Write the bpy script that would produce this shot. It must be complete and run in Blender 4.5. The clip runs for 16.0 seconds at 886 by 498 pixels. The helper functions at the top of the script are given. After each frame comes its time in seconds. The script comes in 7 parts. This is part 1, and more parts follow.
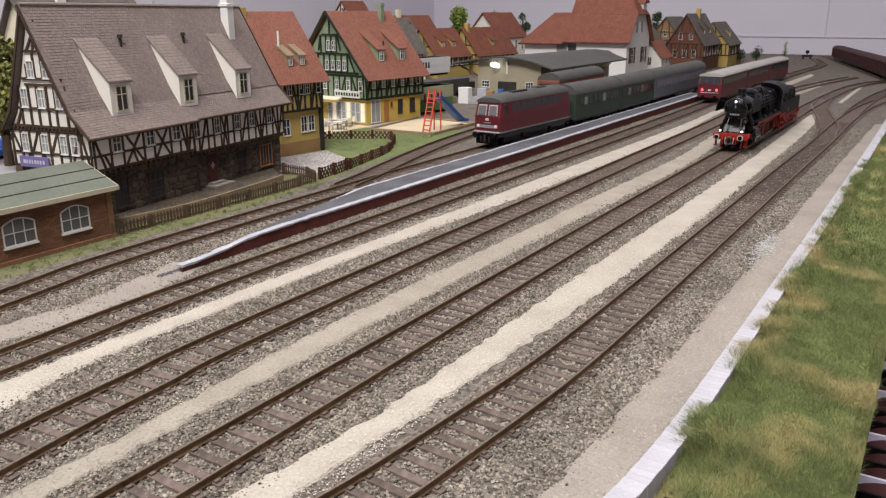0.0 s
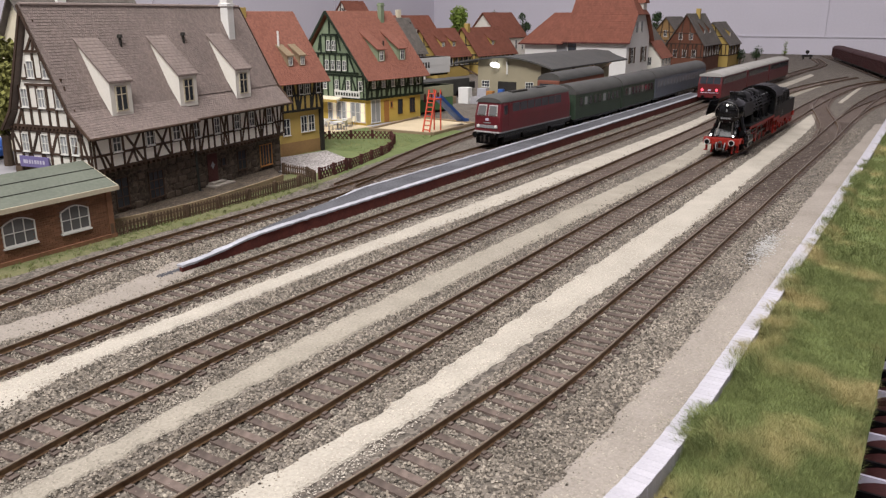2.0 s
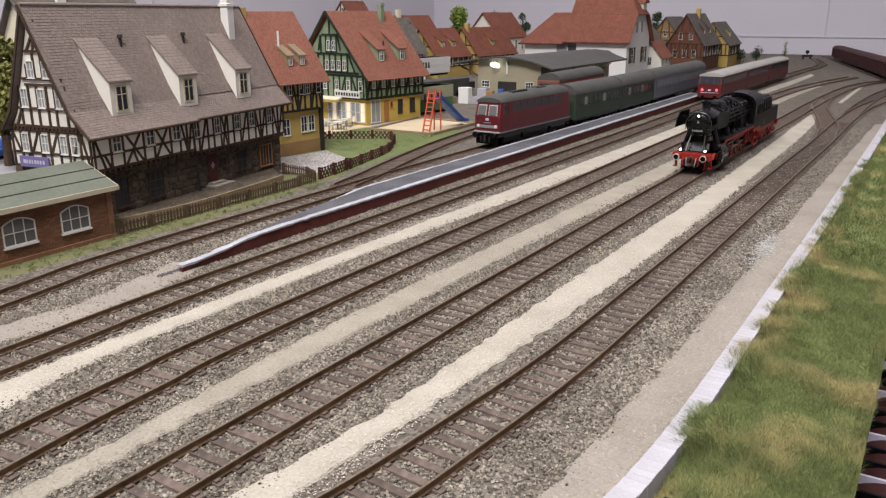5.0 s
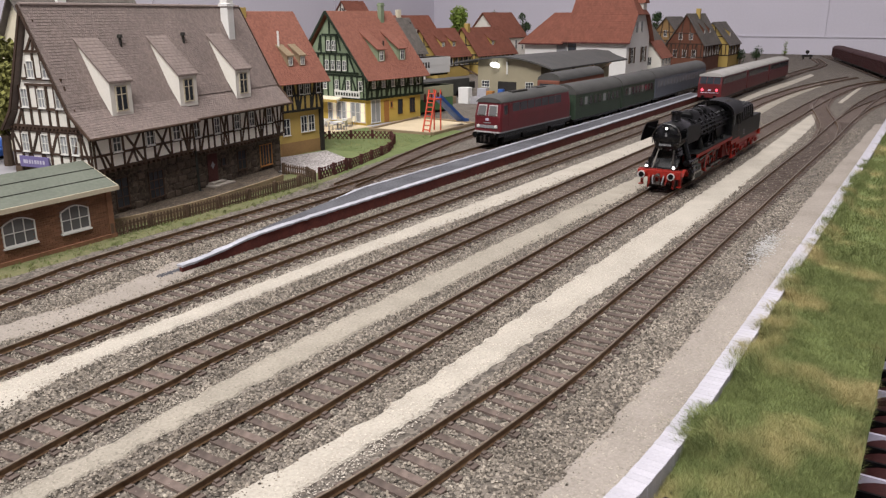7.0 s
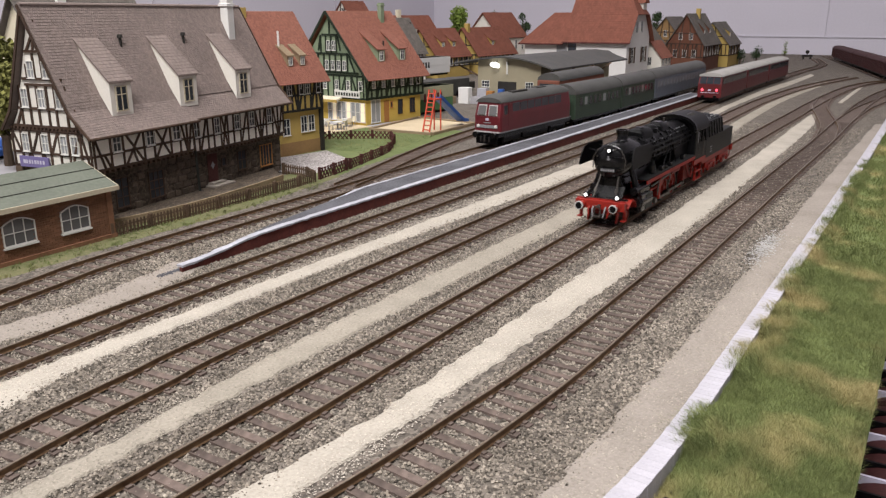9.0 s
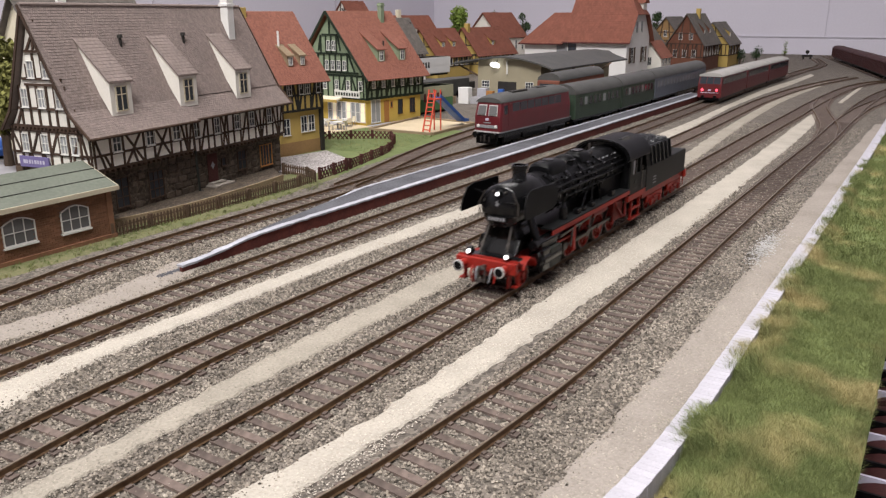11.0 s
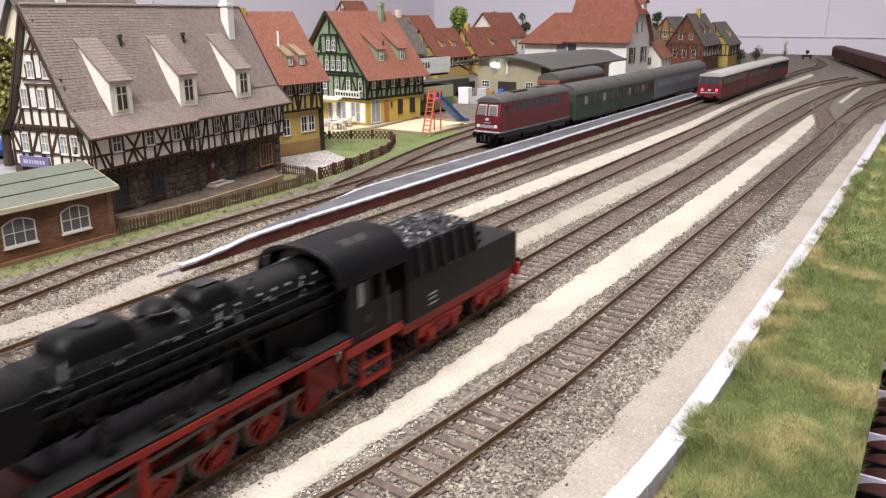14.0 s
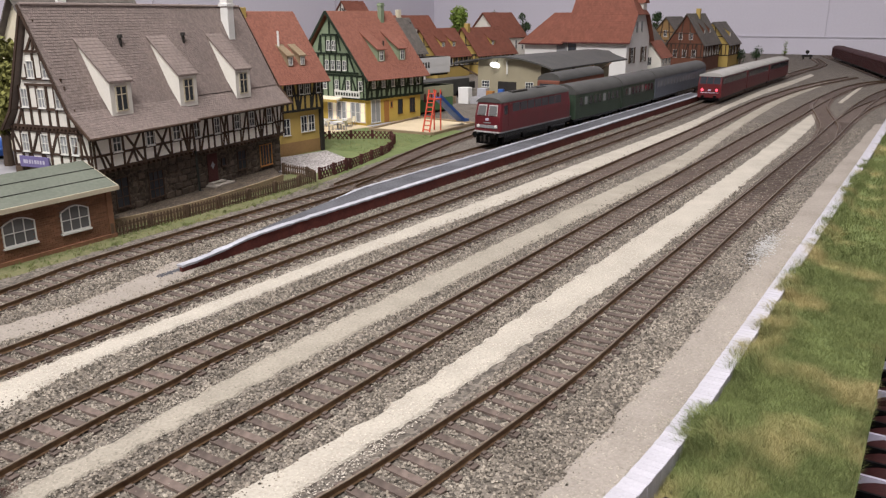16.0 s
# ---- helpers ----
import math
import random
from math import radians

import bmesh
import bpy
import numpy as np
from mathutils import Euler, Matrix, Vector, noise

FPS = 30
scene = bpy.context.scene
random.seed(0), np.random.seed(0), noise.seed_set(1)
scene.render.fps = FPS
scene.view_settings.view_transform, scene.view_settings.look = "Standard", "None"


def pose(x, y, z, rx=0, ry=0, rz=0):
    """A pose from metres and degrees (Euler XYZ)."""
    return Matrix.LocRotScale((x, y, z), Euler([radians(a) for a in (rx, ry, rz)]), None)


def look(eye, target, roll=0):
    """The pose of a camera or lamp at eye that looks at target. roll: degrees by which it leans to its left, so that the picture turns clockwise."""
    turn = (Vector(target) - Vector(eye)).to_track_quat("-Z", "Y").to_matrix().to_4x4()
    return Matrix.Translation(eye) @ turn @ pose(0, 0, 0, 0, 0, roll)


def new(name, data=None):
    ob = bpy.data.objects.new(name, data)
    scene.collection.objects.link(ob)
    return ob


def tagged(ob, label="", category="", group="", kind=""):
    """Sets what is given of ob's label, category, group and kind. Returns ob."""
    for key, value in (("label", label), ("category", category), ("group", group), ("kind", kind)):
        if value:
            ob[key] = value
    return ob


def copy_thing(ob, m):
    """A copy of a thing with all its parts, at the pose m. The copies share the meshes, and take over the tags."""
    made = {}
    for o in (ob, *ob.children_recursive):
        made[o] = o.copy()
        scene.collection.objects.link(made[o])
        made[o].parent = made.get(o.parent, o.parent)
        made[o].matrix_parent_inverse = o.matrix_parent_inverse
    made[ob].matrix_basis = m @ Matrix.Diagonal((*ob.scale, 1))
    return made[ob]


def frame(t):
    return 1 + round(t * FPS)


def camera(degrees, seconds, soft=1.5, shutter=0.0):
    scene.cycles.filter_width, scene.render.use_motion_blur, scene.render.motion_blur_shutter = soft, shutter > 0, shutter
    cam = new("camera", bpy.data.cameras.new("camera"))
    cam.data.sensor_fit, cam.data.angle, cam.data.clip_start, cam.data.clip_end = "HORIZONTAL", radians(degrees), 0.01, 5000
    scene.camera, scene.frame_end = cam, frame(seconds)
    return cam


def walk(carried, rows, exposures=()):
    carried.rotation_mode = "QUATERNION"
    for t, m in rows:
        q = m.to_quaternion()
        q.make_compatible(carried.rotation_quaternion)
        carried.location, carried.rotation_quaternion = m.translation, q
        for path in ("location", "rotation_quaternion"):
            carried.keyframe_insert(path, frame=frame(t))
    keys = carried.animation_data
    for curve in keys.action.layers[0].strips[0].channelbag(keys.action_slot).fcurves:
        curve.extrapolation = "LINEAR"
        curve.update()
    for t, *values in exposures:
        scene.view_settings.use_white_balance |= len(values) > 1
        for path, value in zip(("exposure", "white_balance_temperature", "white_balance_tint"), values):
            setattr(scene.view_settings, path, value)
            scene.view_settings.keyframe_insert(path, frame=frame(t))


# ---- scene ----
S = 0.001  # the layout is modelled in millimetres of the real 1:87 layout

# ---- camera, fixed on a tripod ----
cam = camera(58.56, 16.0, soft=1.3, shutter=0.9)
YAW, PITCH = 0.562, 0.289
EYE = Vector((0, 0, 115.4)) * S
AIM = Vector((math.cos(PITCH) * math.cos(YAW), math.cos(PITCH) * math.sin(YAW), -math.sin(PITCH)))
VIEW = look(EYE, EYE + AIM, -0.11)
walk(cam, [(0, VIEW), (16, VIEW)], [(t, e, 6100, 12) for t, e in ((0, 0.38), (9.2, 0.42), (12.0, 0.57), (12.5, 0.66), (13.0, 0.82), (13.5, 0.88), (14.0, 0.9), (14.4, 0.84), (15, 0.6), (15.5, 0.48), (16, 0.42))])

# ---- light: fluorescent ceiling panels of the room ----
world = bpy.data.worlds.new("room_air")
world.use_nodes = True
scene.world = world
world.node_tree.nodes["Background"].inputs[0].default_value = (0.86, 0.86, 1.0, 1)
world.node_tree.nodes["Background"].inputs[1].default_value = 0.35


def ceiling_lamp(x, y, z, sx, sy, watts, aim):
    d = bpy.data.lights.new("ceiling_lamp", "AREA")
    d.shape, d.size, d.size_y, d.energy, d.color = "RECTANGLE", sx, sy, watts, (1.0, 0.94, 0.86)
    o = new("ceiling_lamp", d)
    o.matrix_world = look((x, y, z), aim)


ceiling_lamp(0.2, 0.5, 1.7, 1.5, 0.25, 9.5, (0.35, 0.4, 0))
ceiling_lamp(1.5, 0.9, 1.7, 1.5, 0.25, 7, (1.4, 0.9, 0))
ceiling_lamp(-0.55, 0.05, 1.65, 1.2, 0.25, 37, (0.3, 0.42, 0))


# ---- materials ----
def surface(name, c1, c2=None, rough=0.75, metal=0.0, fine=900, coarse=60, bump=0.25, depth=0.0003, vary=0.0, island=0.0, spec=0.3):
    """Two colours mixed by a coarse stain and a fine grain, with fine relief."""
    m = bpy.data.materials.new(name)
    m.use_nodes = True
    nt = m.node_tree
    b = nt.nodes["Principled BSDF"]
    b.inputs["Roughness"].default_value, b.inputs["Metallic"].default_value = rough, metal
    b.inputs["Specular IOR Level"].default_value = spec
    c2 = c2 or tuple(v * 0.72 for v in c1)
    geo = nt.nodes.new("ShaderNodeNewGeometry")
    n1, n2 = nt.nodes.new("ShaderNodeTexNoise"), nt.nodes.new("ShaderNodeTexNoise")
    n1.inputs["Scale"].default_value, n1.inputs["Detail"].default_value = fine, 4
    n2.inputs["Scale"].default_value, n2.inputs["Detail"].default_value = coarse, 5
    co = nt.nodes.new("ShaderNodeTexCoord")
    for n in (n1, n2):
        nt.links.new(co.outputs["Object"], n.inputs["Vector"])
    add = nt.nodes.new("ShaderNodeMath")
    add.operation = "ADD"
    nt.links.new(n1.outputs["Fac"], add.inputs[0])
    nt.links.new(n2.outputs["Fac"], add.inputs[1])
    ramp = nt.nodes.new("ShaderNodeMapRange")
    ramp.inputs["From Min"].default_value, ramp.inputs["From Max"].default_value = 0.7, 1.3
    nt.links.new(add.outputs[0], ramp.inputs["Value"])
    mix = nt.nodes.new("ShaderNodeMix")
    mix.data_type = "RGBA"
    mix.inputs[6].default_value, mix.inputs[7].default_value = (*c2, 1), (*c1, 1)
    nt.links.new(ramp.outputs[0], mix.inputs[0])
    out = mix.outputs[2]
    if vary or island:
        hsv = nt.nodes.new("ShaderNodeHueSaturation")
        mr = nt.nodes.new("ShaderNodeMapRange")
        amount = vary or island
        mr.inputs["To Min"].default_value, mr.inputs["To Max"].default_value = 1 - amount, 1 + amount
        if vary:
            info = nt.nodes.new("ShaderNodeObjectInfo")
            nt.links.new(info.outputs["Random"], mr.inputs["Value"])
        else:
            nt.links.new(geo.outputs["Random Per Island"], mr.inputs["Value"])
        nt.links.new(mr.outputs[0], hsv.inputs["Value"])
        nt.links.new(out, hsv.inputs["Color"])
        out = hsv.outputs[0]
    nt.links.new(out, b.inputs["Base Color"])
    if bump:
        bp = nt.nodes.new("ShaderNodeBump")
        bp.inputs["Strength"].default_value, bp.inputs["Distance"].default_value = bump, depth
        nt.links.new(n1.outputs["Fac"], bp.inputs["Height"])
        nt.links.new(bp.outputs[0], b.inputs["Normal"])
    return m


def gravel(name, c1, c2, size):
    """Loose stones: cells of their own tone with rounded relief."""
    m = surface(name, c1, c2, 0.9, bump=0)
    nt = m.node_tree
    b = nt.nodes["Principled BSDF"]
    co = nt.nodes.new("ShaderNodeTexCoord")
    v = nt.nodes.new("ShaderNodeTexVoronoi")
    v.inputs["Scale"].default_value = 1000 / size
    nt.links.new(co.outputs["Object"], v.inputs["Vector"])
    old = b.inputs["Base Color"].links[0].from_socket
    sep = nt.nodes.new("ShaderNodeSeparateColor")
    nt.links.new(v.outputs["Color"], sep.inputs[0])
    mr = nt.nodes.new("ShaderNodeMapRange")
    mr.inputs["To Min"].default_value, mr.inputs["To Max"].default_value = 0.5, 1.5
    nt.links.new(sep.outputs[0], mr.inputs["Value"])
    hsv = nt.nodes.new("ShaderNodeHueSaturation")
    nt.links.new(mr.outputs[0], hsv.inputs["Value"])
    nt.links.new(old, hsv.inputs["Color"])
    nt.links.new(hsv.outputs[0], b.inputs["Base Color"])
    bp = nt.nodes.new("ShaderNodeBump")
    bp.invert = True
    bp.inputs["Strength"].default_value, bp.inputs["Distance"].default_value = 0.8, 0.0006
    nt.links.new(v.outputs["Distance"], bp.inputs["Height"])
    nt.links.new(bp.outputs[0], b.inputs["Normal"])
    return m


def glow(name, c, strength):
    m = bpy.data.materials.new(name)
    m.use_nodes = True
    b = m.node_tree.nodes["Principled BSDF"]
    b.inputs["Base Color"].default_value = (*c, 1)
    b.inputs["Emission Color"].default_value = (*c, 1)
    b.inputs["Emission Strength"].default_value = strength
    return m


def patches(name, a, b2, scale, rough=0.9, island=0.25):
    """Two plant colours in patches a few centimetres wide."""
    m = surface(name, a, tuple(v * 0.55 for v in a), rough, island=island, bump=0, coarse=120)
    nt = m.node_tree
    b = nt.nodes["Principled BSDF"]
    old = b.inputs["Base Color"].links[0].from_socket
    co = nt.nodes.new("ShaderNodeTexCoord")
    n = nt.nodes.new("ShaderNodeTexNoise")
    n.inputs["Scale"].default_value, n.inputs["Detail"].default_value = scale, 3
    nt.links.new(co.outputs["Object"], n.inputs["Vector"])
    mr = nt.nodes.new("ShaderNodeMapRange")
    mr.inputs["From Min"].default_value, mr.inputs["From Max"].default_value = 0.5, 0.68
    nt.links.new(n.outputs["Fac"], mr.inputs["Value"])
    mix = nt.nodes.new("ShaderNodeMix")
    mix.data_type = "RGBA"
    mix.inputs[7].default_value = (*b2, 1)
    nt.links.new(old, mix.inputs[6])
    nt.links.new(mr.outputs[0], mix.inputs[0])
    nt.links.new(mix.outputs[2], b.inputs["Base Color"])
    return m


M = dict(
    ballast=gravel("ballast", (0.175, 0.152, 0.128), (0.11, 0.095, 0.08), 1.3),
    stone=surface("ballast_stone", (0.31, 0.275, 0.23), (0.175, 0.15, 0.122), 0.85, island=0.7, fine=1500, bump=0.1),
    sand_light=surface("light_sand", (0.51, 0.468, 0.4), (0.37, 0.335, 0.285), 0.95, fine=900, coarse=45, bump=1.0, depth=0.0006),
    sand_grey=surface("grey_sand", (0.4, 0.36, 0.3), (0.27, 0.245, 0.2), 0.95, fine=900, coarse=45, bump=1.0, depth=0.0006),
    grain_light=surface("light_sand_grain", (0.55, 0.505, 0.435), (0.44, 0.4, 0.345), 0.95, island=0.3, bump=0),
    grain_grey=surface("grey_sand_grain", (0.4, 0.36, 0.3), (0.31, 0.28, 0.235), 0.95, island=0.32, bump=0),
    # worn red for the underparts, darkened to carry the shade along the sides
    red_frame=surface("weathered_red_in_shade", (0.23, 0.014, 0.009), (0.09, 0.007, 0.005), 0.55, fine=500, coarse=90, bump=0.06),
    inn_wood=surface("red_brown_boards", (0.18, 0.072, 0.045), (0.12, 0.05, 0.03), 0.8),
    sand_tan=surface("tan_sand", (0.36, 0.32, 0.28), (0.25, 0.22, 0.19), 0.95, fine=1000, coarse=30, bump=1.0, depth=0.0006),
    earth=surface("earth", (0.18, 0.165, 0.09), (0.1, 0.12, 0.042), 0.95, fine=700, coarse=35, bump=0.5),
    meadow=surface("meadow", (0.17, 0.2, 0.08), (0.11, 0.145, 0.05), 0.95, fine=900, coarse=50, bump=0.6),
    asphalt=surface("pale_asphalt", (0.42, 0.41, 0.43), (0.36, 0.35, 0.37), 0.9, bump=0.2),
    yard=gravel("yard_gravel", (0.4, 0.37, 0.36), (0.31, 0.285, 0.275), 1.1),
    platform=surface("platform_asphalt", (0.135, 0.135, 0.15), (0.065, 0.065, 0.075), 0.9, fine=900, coarse=40, bump=0.6),
    coping=surface("white_coping", (0.5, 0.5, 0.55), (0.33, 0.33, 0.37), 0.85, fine=600, coarse=80, bump=0.3),
    kerb=surface("white_kerb", (0.5, 0.485, 0.53), (0.42, 0.405, 0.45), 0.85, vary=0.05, coarse=100),
    brickred=surface("red_brick_wall", (0.16, 0.045, 0.035), (0.1, 0.03, 0.025), 0.85, fine=500, coarse=90),
    sleeper=surface("brown_sleeper", (0.155, 0.118, 0.1), (0.09, 0.068, 0.058), 0.75, vary=0.22, fine=500, coarse=150),
    rail=surface("rusty_rail", (0.2, 0.125, 0.068), (0.1, 0.057, 0.032), 0.5, 0.4, fine=400, coarse=70),
    railtop=surface("worn_rail_head", (0.25, 0.2, 0.15), (0.16, 0.12, 0.085), 0.4, 0.5, coarse=40),
    clamp=surface("rail_clip", (0.22, 0.12, 0.065), (0.15, 0.08, 0.045), 0.7),
    plaster=surface("white_plaster", (0.84, 0.81, 0.74), (0.75, 0.72, 0.65), 0.9, bump=0.1),
    timber=surface("dark_timber", (0.075, 0.045, 0.03), (0.045, 0.027, 0.018), 0.75, vary=0.25),
    rubble_stone=surface("rubble_stone", (0.13, 0.1, 0.075), (0.07, 0.053, 0.04), 0.85, fine=600, coarse=150, vary=0.35, bump=0.5),
    rubble=gravel("dark_rubble_mortar", (0.1, 0.078, 0.058), (0.06, 0.046, 0.034), 1.5),
    tile_brown=surface("brown_roof_tile", (0.265, 0.212, 0.19), (0.19, 0.152, 0.138), 0.8, island=0.13, coarse=22),
    tile_red=surface("red_roof_tile", (0.3, 0.125, 0.088), (0.225, 0.09, 0.062), 0.8, island=0.14, coarse=25),
    tile_orange=surface("orange_roof_tile", (0.225, 0.082, 0.054), (0.17, 0.062, 0.04), 0.8, island=0.12),
    tile_grey=surface("grey_roof_tile", (0.16, 0.14, 0.125), (0.11, 0.1, 0.09), 0.85, island=0.15),
    cream=surface("cream_plaster", (0.74, 0.68, 0.52), (0.66, 0.6, 0.44), 0.85, bump=0.1),
    yellow=surface("yellow_plaster", (0.5, 0.36, 0.11), (0.42, 0.3, 0.09), 0.85, bump=0.1),
    ochre=surface("ochre_stone_base", (0.34, 0.21, 0.09), (0.26, 0.16, 0.07), 0.85),
    beam_black=surface("black_timber", (0.035, 0.032, 0.028), (0.022, 0.02, 0.018), 0.7),
    green=surface("green_plaster", (0.26, 0.32, 0.21), (0.2, 0.25, 0.16), 0.85, bump=0.1),
    green_beam=surface("dark_green_timber", (0.02, 0.032, 0.018), (0.013, 0.021, 0.012), 0.7),
    orange_wood=surface("orange_wood", (0.42, 0.2, 0.06), (0.34, 0.15, 0.04), 0.7),
    shed_brick=surface("brown_brick", (0.25, 0.125, 0.07), (0.17, 0.085, 0.048), 0.85, fine=500, coarse=70, vary=0.2),
    mortar=surface("mortar", (0.24, 0.14, 0.09), (0.2, 0.11, 0.07), 0.9),
    shed_roof=surface("green_felt_roof", (0.16, 0.175, 0.14), (0.118, 0.13, 0.104), 0.85, fine=600, coarse=30),
    trim=surface("cream_trim", (0.6, 0.54, 0.4), (0.5, 0.44, 0.32), 0.8),
    winframe=surface("white_window_frame", (0.75, 0.74, 0.7), (0.65, 0.64, 0.6), 0.6, bump=0),
    fence=surface("brown_fence", (0.13, 0.085, 0.055), (0.08, 0.052, 0.034), 0.8, vary=0.25),
    fence_dark=surface("dark_red_fence", (0.1, 0.035, 0.03), (0.065, 0.02, 0.018), 0.8, vary=0.25),
    black=surface("black_paint", (0.006, 0.006, 0.0065), (0.003, 0.003, 0.0035), 0.24, fine=700, bump=0.08, spec=0.42),
    black_flat=surface("sooty_black", (0.006, 0.006, 0.0065), (0.003, 0.003, 0.0035), 0.42, fine=700, bump=0.1, spec=0.12),
    tender_black=surface("matt_tender_black", (0.012, 0.012, 0.0115), (0.008, 0.008, 0.0078), 0.5, fine=700, bump=0.08, spec=0.15),
    plate_pale=surface("worn_white_ring", (0.55, 0.54, 0.52), (0.4, 0.39, 0.38), 0.5, bump=0),
    red=surface("signal_red_paint", (0.36, 0.024, 0.014), (0.17, 0.012, 0.008), 0.5, bump=0.05),
    steel=surface("rod_steel", (0.13, 0.115, 0.105), (0.07, 0.062, 0.056), 0.4, 0.7),
    grey_panel=surface("grey_green_panel", (0.032, 0.034, 0.029), (0.02, 0.021, 0.018), 0.6),
    band_grey=surface("grille_grey", (0.075, 0.075, 0.085), (0.05, 0.05, 0.058), 0.5),
    walkway=surface("grey_walkway", (0.016, 0.017, 0.018), (0.01, 0.0105, 0.011), 0.6, spec=0.15),
    white=surface("white_paint", (0.8, 0.79, 0.77), (0.74, 0.73, 0.7), 0.6, bump=0),
    coal=surface("coal", (0.04, 0.04, 0.045), (0.015, 0.015, 0.017), 0.3, island=0.6, spec=0.5),
    crimson=surface("crimson_paint", (0.14, 0.013, 0.02), (0.1, 0.01, 0.015), 0.4, bump=0.02, spec=0.5),
    roof_dark=surface("dark_grey_roof", (0.095, 0.093, 0.088), (0.06, 0.06, 0.057), 0.6),
    coach_green=surface("bottle_green", (0.045, 0.07, 0.045), (0.032, 0.05, 0.032), 0.5),
    coach_grey=surface("blue_grey_paint", (0.15, 0.17, 0.2), (0.11, 0.125, 0.15), 0.5),
    bus_red=surface("railbus_red", (0.135, 0.02, 0.023), (0.095, 0.015, 0.017), 0.5),
    bus_roof=surface("railbus_roof", (0.42, 0.4, 0.38), (0.33, 0.32, 0.3), 0.7),
    rust=surface("rust_red_wagon", (0.058, 0.015, 0.015), (0.028, 0.009, 0.009), 0.7),
    blue=surface("blue_plastic", (0.05, 0.14, 0.45), (0.04, 0.1, 0.35), 0.4, bump=0),
    ladder=surface("orange_red_plastic", (0.62, 0.09, 0.045), (0.5, 0.07, 0.035), 0.5, bump=0),
    playsand=surface("play_sand", (0.66, 0.55, 0.38), (0.55, 0.45, 0.3), 0.95, fine=1500, bump=0.5),
    wood=surface("weathered_wood", (0.33, 0.25, 0.16), (0.24, 0.18, 0.11), 0.8),
    shed_wall=surface("khaki_shed_wall", (0.36, 0.32, 0.22), (0.29, 0.26, 0.18), 0.85),
    box_green=surface("green_container", (0.1, 0.22, 0.09), (0.08, 0.17, 0.07), 0.6),
    sign_violet=surface("violet_sign", (0.2, 0.17, 0.36), (0.16, 0.135, 0.3), 0.5, bump=0),
    plate_grey=surface("dull_plate_grey", (0.3, 0.3, 0.31), (0.22, 0.22, 0.23), 0.6, bump=0),
    khaki=surface("khaki_container", (0.42, 0.42, 0.28), (0.34, 0.34, 0.22), 0.6),
    yellow_bright=surface("bright_yellow_plaster", (0.62, 0.45, 0.1), (0.54, 0.38, 0.08), 0.85, bump=0.1),
    sign_pale=surface("pale_lettering", (0.6, 0.58, 0.7), (0.5, 0.48, 0.6), 0.5, bump=0),
    rock=surface("dark_hole_rock", (0.04, 0.028, 0.02), (0.014, 0.01, 0.008), 0.9, coarse=120, bump=0.8, depth=0.001),
    board=surface("layout_board", (0.2, 0.17, 0.14), (0.15, 0.13, 0.1), 0.9),
    wall=surface("lilac_room_wall", (0.65, 0.625, 0.7), (0.61, 0.585, 0.66), 0.95, fine=200, coarse=2, bump=0.02),
    seam=surface("wall_seam", (0.56, 0.535, 0.6), (0.53, 0.51, 0.57), 0.9, bump=0),
    grass=patches("grass_blades", (0.215, 0.255, 0.09), (0.4, 0.335, 0.155), 30),
    turf=patches("turf", (0.185, 0.225, 0.08), (0.36, 0.3, 0.135), 30, island=0.02),
    leaf=surface("tree_leaf", (0.22, 0.3, 0.06), (0.14, 0.2, 0.04), 0.85, island=0.45, bump=0),
    leaf_olive=surface("olive_leaf", (0.2, 0.2, 0.06), (0.13, 0.13, 0.035), 0.85, island=0.45, bump=0),
    leaf_dark=surface("dark_leaf", (0.05, 0.08, 0.035), (0.03, 0.05, 0.02), 0.85, island=0.4, bump=0),
    bark=surface("bark", (0.12, 0.085, 0.06), (0.07, 0.05, 0.035), 0.9),
    lamp_white=glow("lit_headlamp", (1.0, 0.96, 0.88), 2.2),
    lamp_red=glow("lit_tail_lamp", (1.0, 0.06, 0.09), 2.0),
    shop_light=glow("lit_shed_lamp", (1.0, 0.99, 0.96), 2.5),
    warm_pane=glow("lit_window", (1.0, 0.85, 0.6), 0.2),
)
glass = bpy.data.materials.new("window_glass")
glass.use_nodes = True
gb = glass.node_tree.nodes["Principled BSDF"]
gb.inputs["Base Color"].default_value, gb.inputs["Roughness"].default_value = (0.035, 0.04, 0.05, 1), 0.12
M["glass"] = glass
# lighter glass colour; on the coaches it stands in for reflections
pale = glass.copy()
pale.name = "curtained_glass"
pale.node_tree.nodes["Principled BSDF"].inputs["Base Color"].default_value = (0.3, 0.31, 0.32, 1)
M["pale_glass"] = pale
mid = glass.copy()
mid.name = "dusty_glass"
mid.node_tree.nodes["Principled BSDF"].inputs["Base Color"].default_value = (0.13, 0.13, 0.13, 1)
M["grey_glass"] = mid


